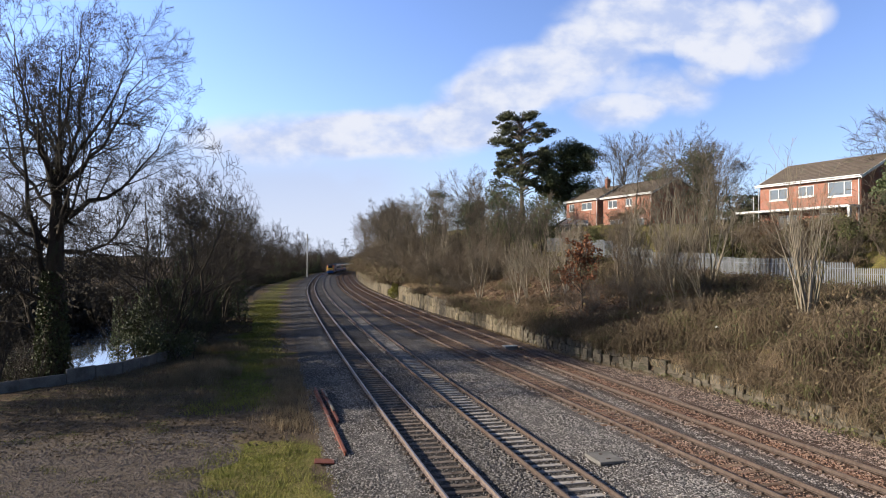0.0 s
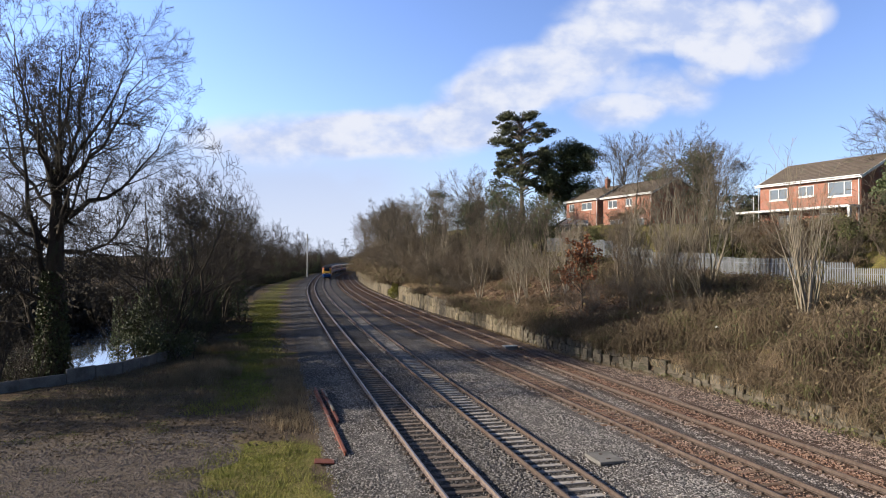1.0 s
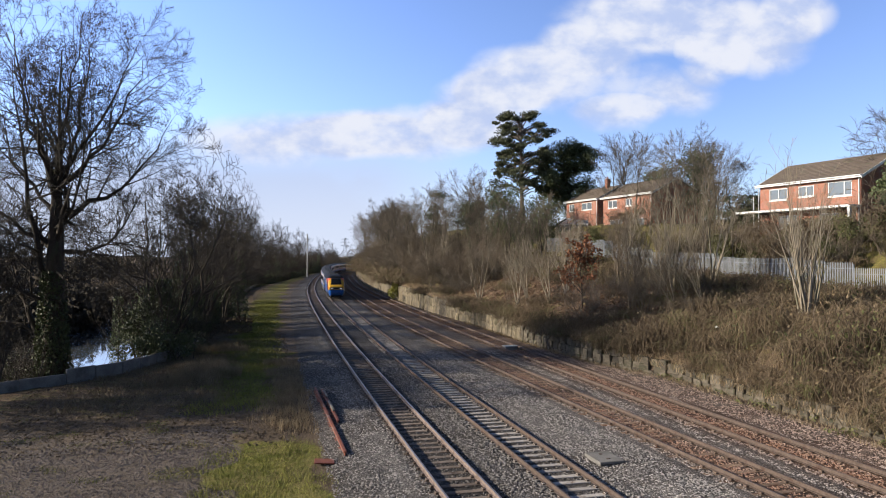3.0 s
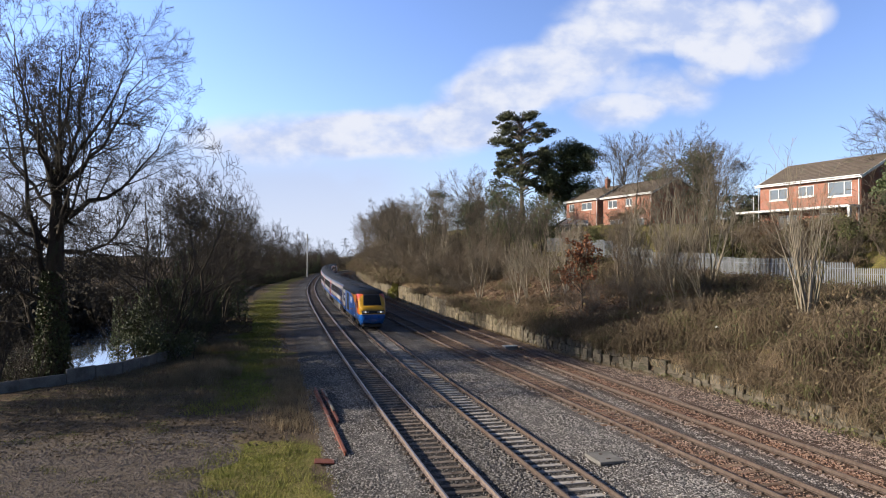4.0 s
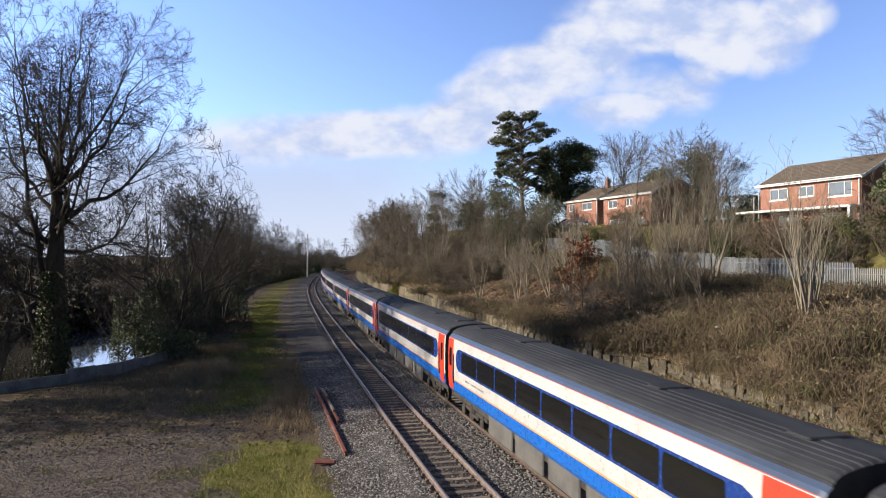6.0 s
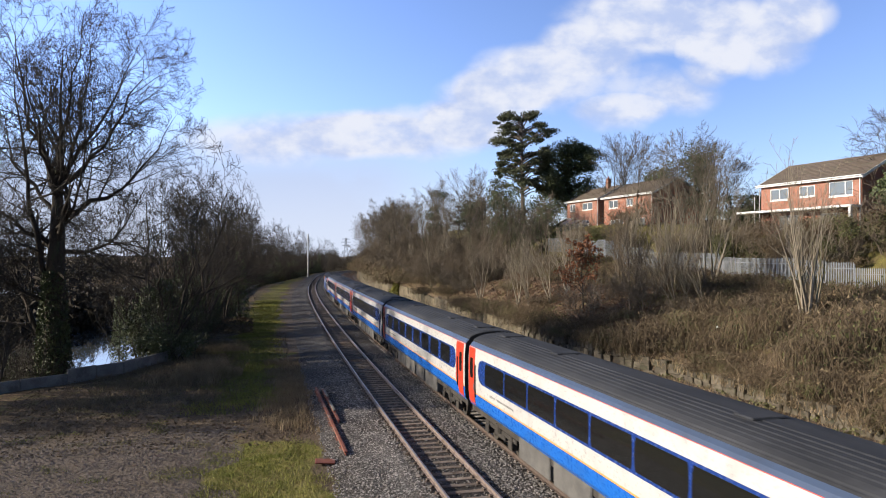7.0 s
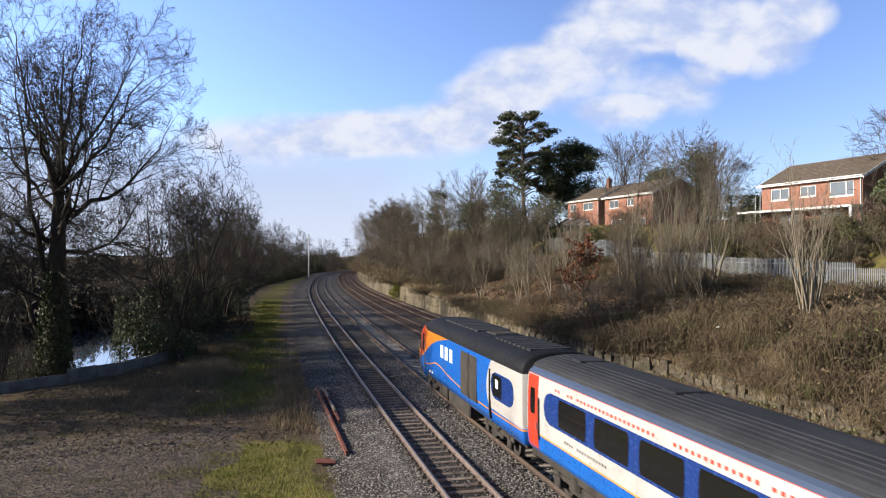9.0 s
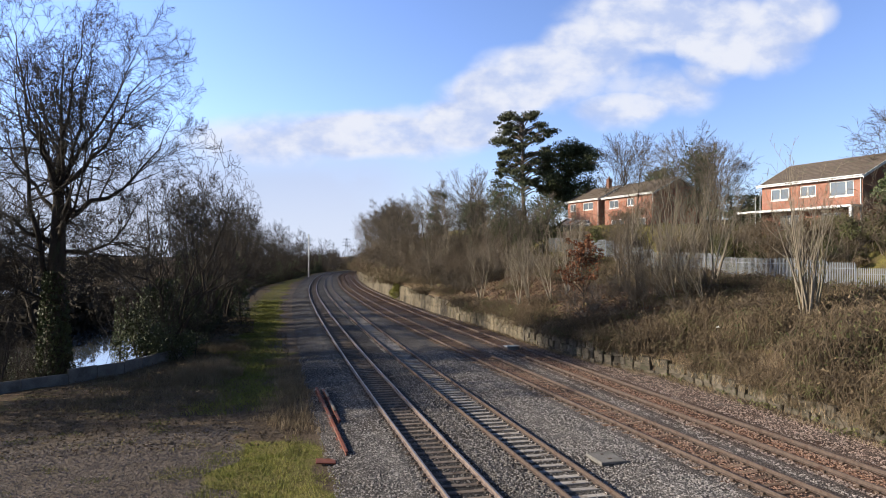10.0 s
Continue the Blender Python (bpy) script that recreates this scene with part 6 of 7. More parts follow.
def window(parent, a, b, z0, z1, mullions):
    w = part("window", box(a - 0.02, b + 0.02, -0.02, 0.16, z0 - 0.09, z0, 0.01), UPVC, parent, "white plastic window")
    bm = bmesh.new()
    f = 0.09
    boxed(bm, a, b, 0.05, 0.13, z0, z0 + f)
    boxed(bm, a, b, 0.05, 0.13, z1 - f, z1)
    for x in [a] + [a + (b - a) * m - f / 2 for m in mullions] + [b - f]:
        boxed(bm, x, x + f, 0.045, 0.135, z0 + f, z1 - f)
    part("frame", bm, UPVC, w)
    part("pane", box(a + 0.02, b - 0.02, 0.085, 0.10, z0 + 0.02, z1 - 0.02), HOUSE_GLASS, w)
    part("curtain", box(a + 0.04, a + (b - a) * 0.16, 0.17, 0.2, z0, z1), UPVC, w, "pale curtain")


def house(x, y, turn, z, length, depth, wins, label, chimney=False, eaves=5.05, ridge=1.95, base=2.0):
    """Two-storey brick house; its front runs from the given corner along local x, the roof ridge parallel to it."""
    h = empty("house", pose(x, y, z, 0, 0, turn), label, "house", "brick houses above the line")
    holes = [(a * length, b * length, c, d) for a, b, c, d, m in wins]
    part("front_wall", wall_cells(length, -base, eaves, 0.28, holes), BRICK, h)
    back = part("back_wall", box(0, length, depth - 0.28, depth, -base, eaves), BRICK, h)
    for x0 in (0.0, length - 0.28):
        bm = bmesh.new()
        prof = [(0.28, -base), (depth - 0.28, -base), (depth - 0.28, eaves), (depth / 2, eaves + ridge * 0.94), (0.28, eaves)]
        vs = [[bm.verts.new((x0 + dx, p, q)) for p, q in prof] for dx in (0, 0.28)]
        bm.faces.new(vs[0])
        bm.faces.new(vs[1][::-1])
        for i in range(5):
            bm.faces.new((vs[0][i], vs[1][i], vs[1][(i + 1) % 5], vs[0][(i + 1) % 5]))
        bmesh.ops.recalc_face_normals(bm, faces=bm.faces)
        part("gable_wall", bm, BRICK, h)
    over = 0.35
    k = ridge / (depth / 2)
    roof = part("roof", box(-0.3, length + 0.3, depth / 2 - 0.12, depth / 2 + 0.12, eaves + ridge - 0.05, eaves + ridge + 0.13, 0.05), ROOF_TILE, h, "brown tiled pitched roof")
    rows = 13
    for sgn in (0, 1):
        for i in range(rows):
            a, b = i / rows, (i + 1) / rows
            q0, q1 = -over + (depth / 2 + over) * a, -over + (depth / 2 + over) * b
            z0, z1 = eaves + 0.05 + k * q0, eaves + 0.05 + k * q1
            y0, y1 = (q0, q1) if sgn == 0 else (depth - q0, depth - q1)
            lift = 0.05
            bm = bmesh.new()
            v = [bm.verts.new(c) for c in ((-0.3, y0, z0 + lift), (length + 0.3, y0, z0 + lift), (length + 0.3, y1, z1 + 0.015), (-0.3, y1, z1 + 0.015), (-0.3, y0, z0 - 0.1), (length + 0.3, y0, z0 - 0.1))]
            bm.faces.new((v[0], v[1], v[2], v[3]))
            bm.faces.new((v[0], v[4], v[5], v[1]))
            bm.faces.new((v[3], v[2], v[5], v[4]))
            bmesh.ops.recalc_face_normals(bm, faces=bm.faces)
            part("tile_course", bm, ROOF_TILE, roof)
    part("fascia", box(-0.3, length + 0.3, -over - 0.03, -over + 0.02, eaves - 0.22, eaves + 0.02), UPVC, h, "white fascia board")
    part("soffit", box(-0.3, length + 0.3, -over + 0.02, 0.0, eaves - 0.2, eaves - 0.16), UPVC, h)
    bm = bmesh.new()
    tube(bm, (-0.3, -over - 0.09, eaves - 0.04), (length + 0.3, -over - 0.09, eaves - 0.04), 0.06, n=8)
    part("gutter", bm, UPVC, h)
    bm = bmesh.new()
    tube(bm, (length - 0.12, -0.09, -1), (length - 0.12, -0.09, eaves - 0.1), 0.05, n=8)
    part("downpipe", bm, UPVC, h)
    for x0 in (-0.33, length + 0.29):
        bm = bmesh.new()
        for s0, s1 in ((-over, depth / 2), (depth + over, depth / 2)):
            za, zb = eaves + 0.05 - k * over, eaves + 0.05 + ridge
            v = [bm.verts.new(c) for c in ((x0, s0, za - 0.2), (x0, s1, zb - 0.2), (x0, s1, zb + 0.05), (x0, s0, za + 0.05), (x0 + 0.04, s0, za - 0.2), (x0 + 0.04, s1, zb - 0.2), (x0 + 0.04, s1, zb + 0.05), (x0 + 0.04, s0, za + 0.05))]
            for f in ((0, 1, 2, 3), (7, 6, 5, 4), (0, 4, 5, 1), (3, 2, 6, 7), (1, 5, 6, 2), (0, 3, 7, 4)):
                bm.faces.new([v[i] for i in f])
        bmesh.ops.recalc_face_normals(bm, faces=bm.faces)
        part("bargeboard", bm, UPVC, h)
    for a, b, c, d, m in wins:
        window(h, a * length, b * length, c, d, m)
    part("floor_inside", box(0.3, length - 0.3, 0.3, depth - 0.3, 2.45, 2.6), CONCRETE, h)
    if chimney:
        c = part("chimney", box(length * 0.68, length * 0.68 + 0.6, depth * 0.42, depth * 0.42 + 0.6, eaves + 0.8, eaves + ridge + 1.3, 0.02), BRICK, h)
        bm = bmesh.new()
        tube(bm, (length * 0.68 + 0.3, depth * 0.42 + 0.3, eaves + ridge + 1.3), (length * 0.68 + 0.3, depth * 0.42 + 0.3, eaves + ridge + 1.65), 0.12, 0.1)
        part("chimney_pot", bm, BRICK, c)
    return h


row = math.degrees(math.atan2(-9.6, 3.9))
near_house = house(30.1, 67.6, row, 8.65, 10.4, 7.6, [(0.10, 0.30, 3.55, 4.62, (0.5,)), (0.41, 0.57, 3.65, 4.62, (0.5,)), (0.70, 0.92, 3.45, 4.72, (0.68,)), (0.2, 0.4, 0.9, 2.1, (0.5,)), (0.62, 0.85, 0.9, 2.1, (0.5,))], "two-storey red brick house with white windows and brown roof")
part("porch_roof", box(-1.9, 10.4, -1.25, -0.01, 2.42, 2.62, 0.02), UPVC, near_house, "white-edged flat roof over the ground floor")
part("porch_post", box(10.05, 10.3, -1.2, -0.95, -0.6, 2.42, 0.02), UPVC, near_house, "white painted post")
house(22.5, 100.0, row - 1, 10.1, 10.8, 7.6, [(0.10, 0.30, 3.5, 4.6, (0.5,)), (0.48, 0.62, 3.6, 4.6, (0.5,)), (0.14, 0.42, 0.7, 1.9, (0.33, 0.66)), (0.6, 0.85, 0.8, 1.9, (0.5,))], "two-storey brick house with white windows among bare trees")
hA = house(19.6, 113.0, row, 10.5, 8.5, 7.6, [(0.08, 0.26, 3.5, 4.6, (0.5,)), (0.5, 0.82, 3.5, 4.6, (0.5,)), (0.2, 0.7, 0.3, 2.0, (0.5,))], "two-storey brick house with a chimney and white windows", chimney=True)


def conservatory(x, y, turn, z):
    c = empty("conservatory", pose(x, y, z, 0, 0, turn), "white-framed glass conservatory beside the brick house", "conservatory")
    L, D, H, T = 5.2, 3.4, 2.0, 3.0
    part("base_wall", box(0, L, 0, D, -1.0, 0.5), BRICK, c)
    for i in range(8):
        x0 = L * i / 7
        part("post", box(x0 - 0.05, x0 + 0.05, -0.03, 0.06, 0.5, H), UPVC, c)
        bm = bmesh.new()
        tube(bm, (x0, -0.1, H), (x0, D, T), 0.085, n=4)
        part("rafter", bm, UPVC, c)
        if i < 7:
            part("pane", box(x0 + 0.05, x0 + L / 7 - 0.05, 0.0, 0.02, 0.55, H), HOUSE_GLASS, c)
            bm = bmesh.new()
            v = [bm.verts.new(q) for q in ((x0 + 0.04, -0.08, H + 0.01), (x0 + L / 7 - 0.04, -0.08, H + 0.01), (x0 + L / 7 - 0.04, D, T + 0.01), (x0 + 0.04, D, T + 0.01))]
            w = [bm.verts.new(q.co + Vector((0, 0, 0.03))) for q in v]
            bm.faces.new(v[::-1])
            bm.faces.new(w)
            for k in range(4):
                bm.faces.new((v[k], v[(k + 1) % 4], w[(k + 1) % 4], w[k]))
            part("roof_pane", bm, UPVC if i % 2 else HOUSE_GLASS, c)
    part("eaves_beam", box(-0.1, L + 0.1, -0.12, 0.02, H - 0.1, H + 0.06), UPVC, c)
    part("ridge_beam", box(-0.1, L + 0.1, D - 0.05, D + 0.08, T - 0.1, T + 0.1), UPVC, c)


conservatory(17.3, 109.5, row + 35, gz(*so_of(17.3, 109.5)) + 0.25)
gf = empty("garden_fence", pose(17.2, 103, gz(*so_of(18.5, 101.5)), 0, 0, -35), "dark grey boarded garden fence before the house", "fence")
for i in range(10):
    part("board_panel", box(i * 0.75, i * 0.75 + 0.72, -0.03, 0.03, -0.6, 1.75 + 0.03 * (i % 2), 0.01), SLEEPER_OLD, gf)



def garden_pole(x, y, h):
    p = empty("garden_pole", spot(x, y), "thin grey pole standing in the garden", "pole", "poles in the garden")
    bm = bmesh.new()
    tube(bm, (0, 0, -0.4), (0, 0, h), 0.045, 0.04, 8)
    part("shaft", bm, MAST, p)
    bm = bmesh.new()
    tube(bm, (0, 0, h), (0, 0, h + 0.06), 0.06, 0.03, 8)
    part("cap", bm, MAST, p)


garden_pole(28.6, 65.6, 5.0)
garden_pole(29.4, 66.4, 5.0)

# ---- lineside things ----


def steel_lengths():
    a, b = (-7.0, 39.1), (-3.6, 26.3)
    for k, (t0, t1, dx, dz) in enumerate(((0.0, 1.0, 0.0, 0.0), (0.03, 0.62, 0.32, 0.02))):
        x0, y0 = a[0] + (b[0] - a[0]) * t0 + dx, a[1] + (b[1] - a[1]) * t0
        x1, y1 = a[0] + (b[0] - a[0]) * t1 + dx, a[1] + (b[1] - a[1]) * t1
        L = math.hypot(x1 - x0, y1 - y0)
        bm = bmesh.new()
        boxed(bm, -0.1, 0.1, 0, L, 0, 0.03, 0.005)
        boxed(bm, -0.02, 0.02, 0, L, 0.03, 0.16)
        boxed(bm, -0.06, 0.06, 0, L, 0.16, 0.21, 0.008)
        ob = part("steel_rail_length", bm, RED_RUST, None)
        ob.matrix_world = pose(x0, y0, -0.30 + dz, 0, 0, -math.degrees(math.atan2(x1 - x0, y1 - y0)))
        tagged(ob, "discarded length of rust-red rail lying on the ballast edge", "rail", "discarded rails")
    for i, (x, y, L) in enumerate(((-5.9, 36.3, 1.6), (-5.05, 33.0, 2.2))):
        ob = part("pale_bar", box(-0.05, 0.05, 0, L, 0, 0.1, 0.01), CONCRETE, None)
        ob.matrix_world = pose(x, y, -0.1, 0, 0, 15)
        tagged(ob, "short pale steel bar lying on the discarded rails", "bar", "discarded rails")
    ob = part("steel_plate", box(-0.35, 0.35, -0.28, 0.28, 0, 0.05, 0.01), RED_RUST, None)
    ob.matrix_world = pose(-4.25, 25.6, -0.28, 0, 4, 10)
    tagged(ob, "rusty steel plate at the ballast edge", "plate")


steel_lengths()


def trough_lid():
    x, y, th = line(18.5, 2.25)
    t = empty("cable_chamber", pose(x, y, -0.2, 0, 0, -math.degrees(th)), "square concrete cable chamber lid in the ballast", "cable chamber")
    part("lid", box(-0.48, 0.48, -0.62, 0.62, 0.06, 0.17, 0.02), CONCRETE, t)
    part("rim", box(-0.42, 0.42, -0.55, 0.55, -0.2, 0.06), CONCRETE, t)
    for k in (-1, 1):
        part("lifting_eye", box(-0.06, 0.06, k * 0.3 - 0.04, k * 0.3 + 0.04, 0.17, 0.19), RAIL_RUST, t)


trough_lid()
cab = empty("location_box", pose(5.2, 55.5, -0.25, 0, 0, 20), "small pale trackside box between the rusty tracks", "trackside box")
part("case", box(-0.5, 0.5, -0.3, 0.3, 0.0, 0.32, 0.03), CONCRETE, cab)
part("lid", box(-0.55, 0.55, -0.35, 0.35, 0.32, 0.37, 0.01), MAST, cab)


def mast(x, y, h, label):
    s, o = so_of(x, y)
    m = empty("signal_mast", pose(x, y, gz(s, o), 0, 0, 0), label, "mast")
    bm = bmesh.new()
    tube(bm, (0, 0, -0.5), (0, 0, h), 0.26, 0.16, 12)
    part("pole", bm, MAST, m)
    bm = bmesh.new()
    tube(bm, (0, 0, h - 2.6), (0, 0, h + 0.2), 0.24, 0.24, 10)
    part("antenna", bm, MAST, m)


mast(-47.0, 247, 14.6, "tall pale lineside mast beside the bend")


def pylon(x, y, h):
    p = empty("pylon", pose(x, y, 0, 0, 0, 20), "distant lattice electricity pylon", "pylon")
    bm = bmesh.new()
    for a, b in ((1, 1), (1, -1), (-1, 1), (-1, -1)):
        tube(bm, (a * 3, b * 3, -2), (a * 0.5, b * 0.5, h), 0.22, 0.14, 4)
        for i in range(6):
            z0, z1 = h * i / 6, h * (i + 1) / 6
            q0, q1 = 3 - 2.5 * i / 6, 3 - 2.5 * (i + 1) / 6
            tube(bm, (a * q0, b * q0, z0), (-a * q1, b * q1, z1), 0.1, 0.1, 3)
    part("tower", bm, GALV, p)
    for z, w in ((h * 0.68, 5), (h * 0.82, 6), (h * 0.95, 4.5)):
        bm = bmesh.new()
        tube(bm, (-w, 0, z), (w, 0, z), 0.2, 0.2, 4)
        tube(bm, (-w, 0, z), (0, 0, z + 1.5), 0.12, 0.12, 3)
        tube(bm, (w, 0, z), (0, 0, z + 1.5), 0.12, 0.12, 3)
        part("crossarm", bm, GALV, p)


pylon(-118, 860, 28)
put(kinds[0], -58.6, 330, 70, (0.8, 0.8, 0.62), label="lone leafless tree beyond the bend")

# ---- loose stones and grass ----


def loose_ballast():
    r = np.random.RandomState(6)
    n = 78000
    s = 8 + 40 * r.uniform(0, 1, n) ** 1.5
    o = r.uniform(-7.4, 13.6, n)
    keep = []
    pos = np.zeros((n, 3))
    zone = np.zeros((n, 4), dtype=np.float32)
    for i in range(n):
        if o[i] > wall_o(s[i]) - 0.3:
            continue
        oc, od = off_c(s[i]), off_d(s[i])
        q = [abs(o[i] - t) for t in (-3.496, 0, oc, od)]
        if min(q[:2]) < 0.95 and r.uniform() < 0.72 or min(abs(v - 0.755) for v in q) < 0.1:
            continue
        x, y, th = line(s[i], o[i])
        z = -0.2 + 0.10 * math.exp(-((o[i] - 0.5 * oc) / 0.7) ** 2) + 0.06 * math.exp(-((o[i] + 1.75) / 0.5) ** 2) - 0.14 * ramp(-o[i], 6.2, 7.3) + (0.05 if 0.95 < min(q[:2]) < 1.5 else 0)
        rust = max(math.exp(-(q[2] / 0.9) ** 2), math.exp(-(q[3] / 1.25) ** 2), 0.55 * ramp(o[i], od + .9, od + 2)) * (0.7 + 0.3 * r.uniform())
        dark = 0.8 * math.exp(-(q[0] / 1.1) ** 2) + 0.5 * math.exp(-(q[1] / .8) ** 2) + 0.4 * ramp(-o[i], 5.2, 6.2) + 0.35 * ramp(-o[i], 0, 0.8) * ramp(o[i], -3.6, -2.8)
        pos[i], zone[i] = (x, y, z), (rust, min(1, dark), 0, 1)
        keep.append(i)
    pos, zone = pos[keep], zone[keep]
    n = len(keep)
    octa = np.array([(1, 0, 0), (-0.9, 0.2, 0.1), (0.1, 1, 0), (0, -1, 0.15), (0.1, 0.1, 0.8), (0, 0, -0.8)])
    jit = octa[None] * r.uniform(0.6, 1.25, (n, 6, 1))
    ang = r.uniform(0, 6.283, n)
    c, d = np.cos(ang)[:, None], np.sin(ang)[:, None]
    x, y = jit[:, :, 0] * c - jit[:, :, 1] * d, jit[:, :, 0] * d + jit[:, :, 1] * c
    size = r.uniform(0.03, 0.058, n)[:, None]
    v = np.stack([x * size, y * size, jit[:, :, 2] * size * 0.8], axis=2) + pos[:, None]
    tri = np.array([(0, 2, 4), (2, 1, 4), (1, 3, 4), (3, 0, 4), (2, 0, 5), (1, 2, 5), (3, 1, 5), (0, 3, 5)])
    f = (tri[None] + 6 * np.arange(n)[:, None, None]).reshape(-1, 3)
    me = mesh_of("ballast_stones", v.reshape(-1, 3).tolist(), f.tolist(), [LOOSE])
    at = me.color_attributes.new("zone", "FLOAT_COLOR", "POINT")
    at.data.foreach_set("color", np.repeat(zone, 6, axis=0).ravel())
    tagged(new("ballast_stones", me), "loose grey and rusty broken stones on the track bed", "ballast", kind="stuff")


loose_ballast()


def gravel_stones():
    """Scattered stones on the gravel yard."""
    r = np.random.RandomState(16)
    out = []
    while len(out) < 14000:
        s, o = r.uniform(14, 32), r.uniform(-22, -8)
        if ground_zone(s, o)[1] < 0.5 + 0.4 * r.uniform():
            continue
        x, y, th = line(s, o)
        out.append((x, y, gz(s, o) + 0.005))
    p = np.array(out)
    n = len(p)
    tet = np.array([(1, 0, -0.4), (-0.6, 0.8, -0.4), (-0.5, -0.9, -0.4), (0, 0, 0.8), (0.5, 0.6, 0.3)])
    v = tet[None] * r.uniform(0.6, 1.3, (n, 5, 1)) * r.uniform(0.014, 0.038, n)[:, None, None] + p[:, None]
    tri = np.array([(0, 4, 3), (4, 1, 3), (1, 2, 3), (2, 0, 3), (0, 1, 4)])
    f = (tri[None] + 5 * np.arange(n)[:, None, None]).reshape(-1, 3)
    me = mesh_of("gravel_stones", v.reshape(-1, 3).tolist(), f.tolist(), [LOOSE])
    at = me.color_attributes.new("zone", "FLOAT_COLOR", "POINT")
    at.data.foreach_set("color", np.tile(np.array([0.35, 0.1, 0, 1], dtype=np.float32), 5 * n))
    tagged(new("gravel_stones", me), "loose stones scattered on the gravel yard", "gravel", kind="stuff")


gravel_stones()


def grass_field(name, label, spots, height, width, mat, seed, lean=0.35):
    """Blades of two bent faces each at the given places."""
    r = np.random.RandomState(seed)
    p = np.array([(x, y, z) for x, y, z in spots])
    n = len(p)
    a = r.uniform(0, 6.283, n)
    w = width * r.uniform(0.6, 1.3, n)
    h = height * r.uniform(0.45, 1.3, n)
    side = np.stack([np.cos(a) * w, np.sin(a) * w, np.zeros(n)], axis=1) / 2
    b = r.uniform(0, 6.283, n)
    tip = np.stack([np.cos(b) * h * lean * r.uniform(0.2, 1.4, n), np.sin(b) * h * lean * r.uniform(0.2, 1.4, n), h], axis=1)
    mid = tip * np.array([0.35, 0.35, 0.6])
    v = np.stack([p - side, p + side, p + mid + side * 0.7, p + mid - side * 0.7, p + tip], axis=1).reshape(-1, 3)
    f = []
    for i in range(0, 5 * n, 5):
        f += [(i, i + 1, i + 2, i + 3), (i + 3, i + 2, i + 4)]
    tagged(new(name, mesh_of(name, v.tolist(), f, [mat])), label, "grass", kind="stuff")


GRASS = rough_stuff("grass_blades", (0.165, 0.195, 0.03), (0.36, 0.34, 0.09), 0.7, 9, 0.85, 0, vary=0.1)


def spots_in(n, s0, s1, o0, o1, seed, want=None):
    r = random.Random(seed)
    out = []
    while len(out) < n:
        s, o = r.uniform(s0, s1), r.uniform(o0, o1)
        if want and r.random() > want(s, o):
            continue
        x, y, th = line(s, o)
        out.append((x, y, gz(s, o) - 0.02))
    return out


def lumpy(f, lo=0.35):
    return lambda s, o: ramp(noise.noise(Vector((s * f, o * f, 2))) * 0.9 + 0.5, lo, lo + 0.3)


def soft(s0, s1, o0, o1, f=0.5, fade=1.4):
    """Wants grass inside a stretch with ragged edges."""
    def want(s, o):
        q = Vector((s * f, o * f, 4))
        w = 1.6 * noise.noise(q) + 0.8 * noise.noise(q * 3.1)
        return min(ramp(s + w, s0, s0 + fade), ramp(s1 - s + w, 0, fade), ramp(o + w, o0, o0 + fade), ramp(o1 - o + 0.4 * w, 0, fade)) * (0.55 + 0.9 * ramp(noise.noise(q * 1.7), -0.3, 0.4)) / 1.45
    return want


grass_field("near_grass", "short green and yellow grass beside the ballast", spots_in(15000, 6, 26.5, -13.5, -7.0, 1, soft(6, 24.6, -11.8, -7.1)), 0.12, 0.018, GRASS, 1, 0.7)
grass_field("lane_grass", "green grass strip along the lineside path", spots_in(26000, 28, 120, -14, -8.0, 2, soft(30, 116, -12.9, -8.5, 0.3)), 0.17, 0.035, GRASS, 2, 0.7)
grass_field("dry_lineside_grass", "pale dry grass tufts beside the ballast", spots_in(6500, 25, 50, -10.3, -7.0, 3, soft(26, 47, -9.6, -7.2, 0.8, 0.8)), 0.34, 0.02, DRYGRASS, 3, 0.5)
grass_field("dry_waste_grass", "dry brown grass and weeds on waste ground", spots_in(16000, 28, 62, -22, -10, 4, soft(31, 60, -20, -10.5, 0.5)), 0.22, 0.03, DRYGRASS, 4, 0.8)
grass_field("waste_tufts", "tall dry weed tufts on waste ground", spots_in(4000, 38, 58, -16.5, -11, 7, lumpy(0.45, 0.75)), 0.6, 0.025, DRYGRASS, 7, 0.5)
grass_field("bleached_tufts", "tall bleached grass tufts before the low wall", spots_in(2600, 38, 46, -16.5, -11.5, 17, soft(38.5, 45, -15.5, -12, 0.6, 1.0)), 0.62, 0.022, DRYGRASS, 17, 0.5)
grass_field("yard_weeds", "thin moss and weeds on the gravel yard", spots_in(4500, 16, 33, -22, -10, 8, lumpy(0.6, 0.7)), 0.06, 0.03, GRASS, 8, 1.0)
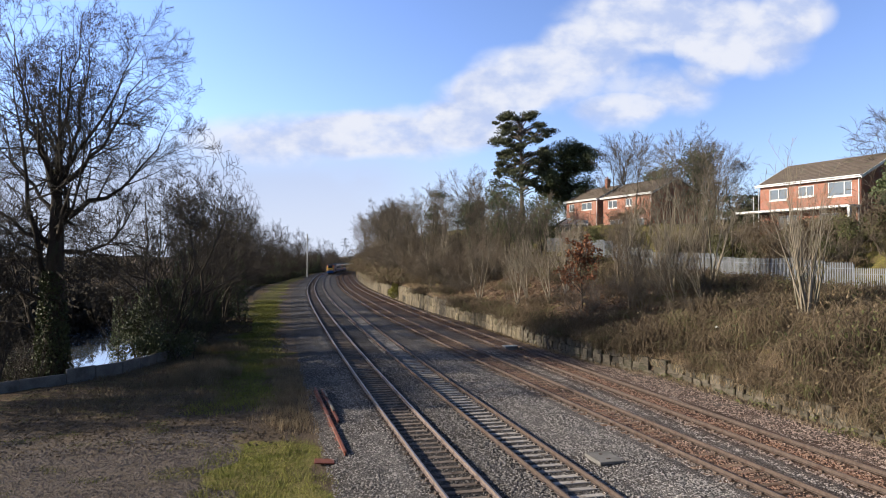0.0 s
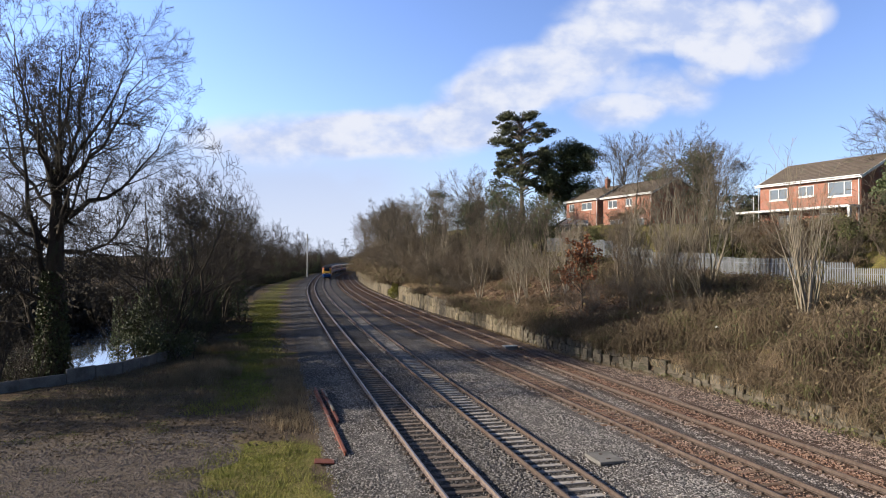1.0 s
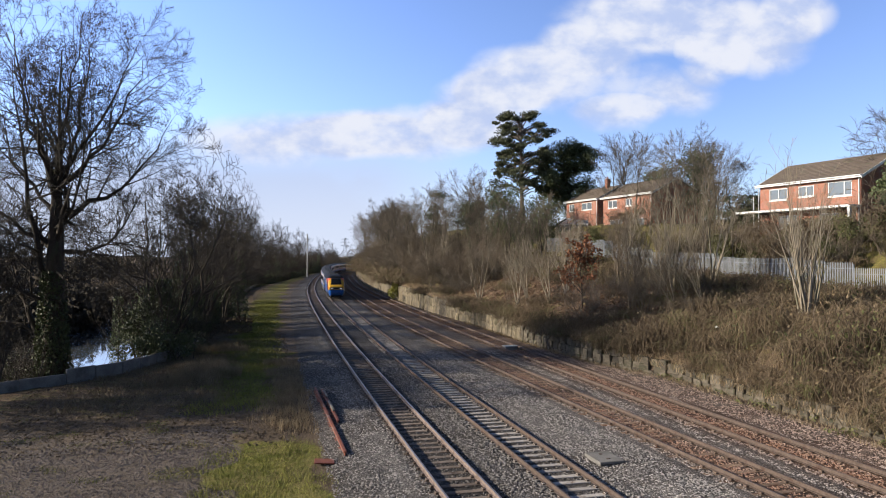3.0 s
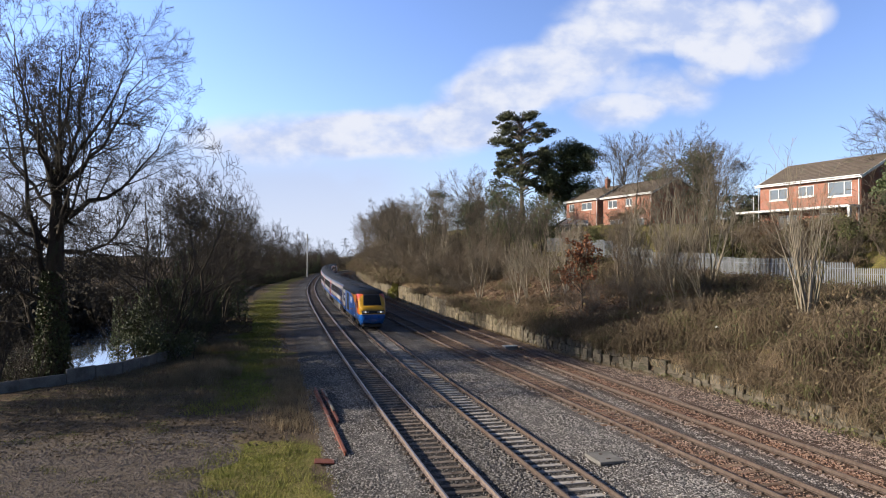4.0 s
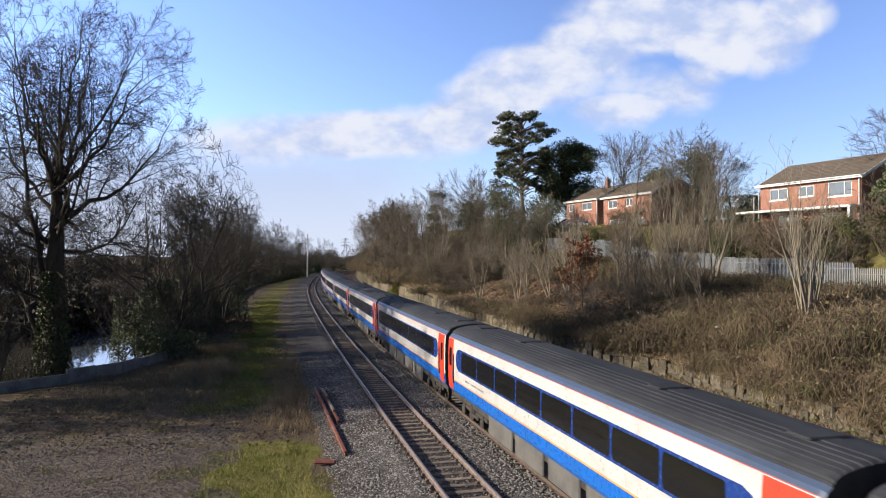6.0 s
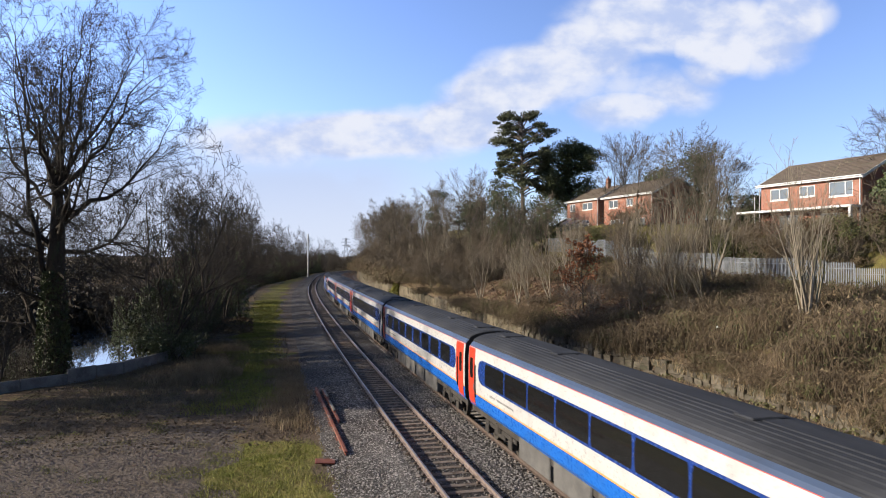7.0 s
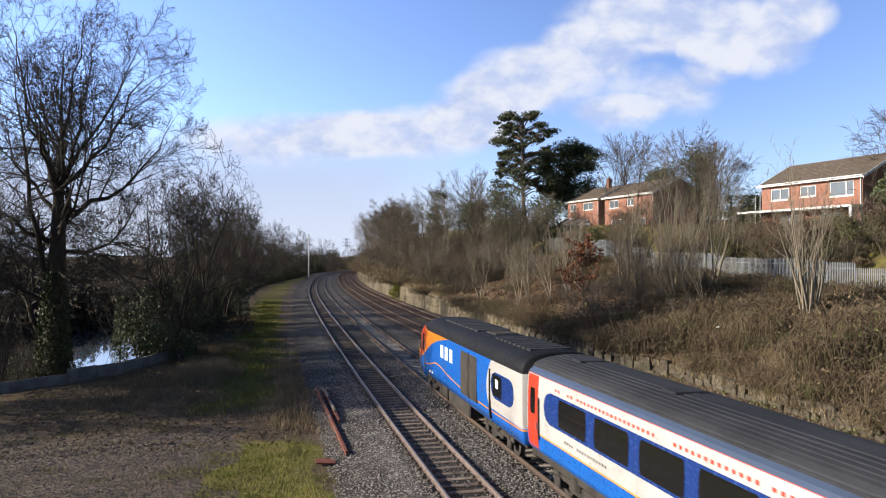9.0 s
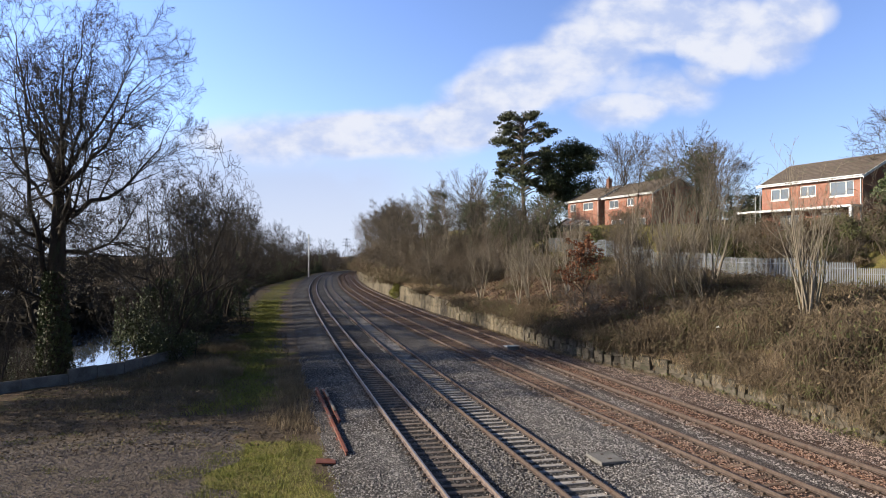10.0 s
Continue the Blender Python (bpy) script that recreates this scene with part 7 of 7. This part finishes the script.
grass_field("wall_foot_grass", "dry grass and weeds at the foot of the wall", [(q[0], q[1], -0.25) for q in (line(s, wall_o(s) - rng.uniform(0.1, 1.2) * (1 if s < 36 else 0.5)) for s in [rng.uniform(8, 70) for _ in range(5000)])], 0.24, 0.03, DRYGRASS, 5, 0.7)
grass_field("bank_grass", "dry grass on the wall top and lower bank", [(*line(s, wall_o(s) + e)[:2], gz(s, wall_o(s) + e) - 0.05) for s, e in [(rng.uniform(8, 44), 0.25 + abs(rng.gauss(0, 2.0))) for _ in range(6000)] + [(rng.uniform(44, 110), 0.2 + abs(rng.gauss(0, 0.7))) for _ in range(3500)]], 0.42, 0.03, DRYGRASS, 6, 0.8)
grass_field("hanging_grass", "dry grass hanging over the broken wall", [(*line(s, wall_o(s) + e)[:2], wall_h(s) - 0.25 - 0.35 * (e < 0) * rng.random()) for s, e in [(rng.uniform(8, 40), rng.uniform(-0.35, 0.4)) for _ in range(4500)]], 0.42, 0.03, DRYGRASS, 9, 0.9)
weeds = [(*line(s, wall_o(s) - q)[:2], -0.2 + 0.25 * rng.random()) for s, q in [(rng.uniform(8, 36), abs(rng.gauss(0.3, 0.4))) for _ in range(900)] if noise.noise(Vector((s * 0.5, 0, 3))) > 0]
tagged(new("wall_foot_weeds", leaf_mesh("wall_foot_weeds", weeds, 0.11, GREENLEAF, 47)), "low green weeds along the foot of the wall", "weeds", kind="stuff")
fallen = []
for _ in range(16000):
    s, o = rng.uniform(24, 66), rng.uniform(-22, -8)
    if o > left_o(s):
        x, y, th = line(s, o)
        fallen.append((x, y, gz(s, o) + 0.02))
tagged(new("fallen_leaves", leaf_mesh("fallen_leaves", fallen, 0.07, LEAF_LIT, 46, flat=0.8)), "dead leaves strewn over the waste ground", "leaves", kind="stuff")

heap = []
for _ in range(2600):
    s, q = rng.uniform(66, 82), rng.uniform(0.8, 5.0)
    o = left_o(s) + q
    lump = max(0.0, noise.noise(Vector((s * 0.5, o * 0.5, 7))) + 0.15)
    x, y, th = line(s, o)
    heap.append((x, y, gz(s, o) + 0.55 * lump * rng.random()))
tagged(new("leaf_debris", leaf_mesh("leaf_debris", heap, 0.2, LEAF_LIT, 48, flat=0.5)), "low heaps of pale leaf debris beside the lineside path", "debris", kind="stuff")

motions()
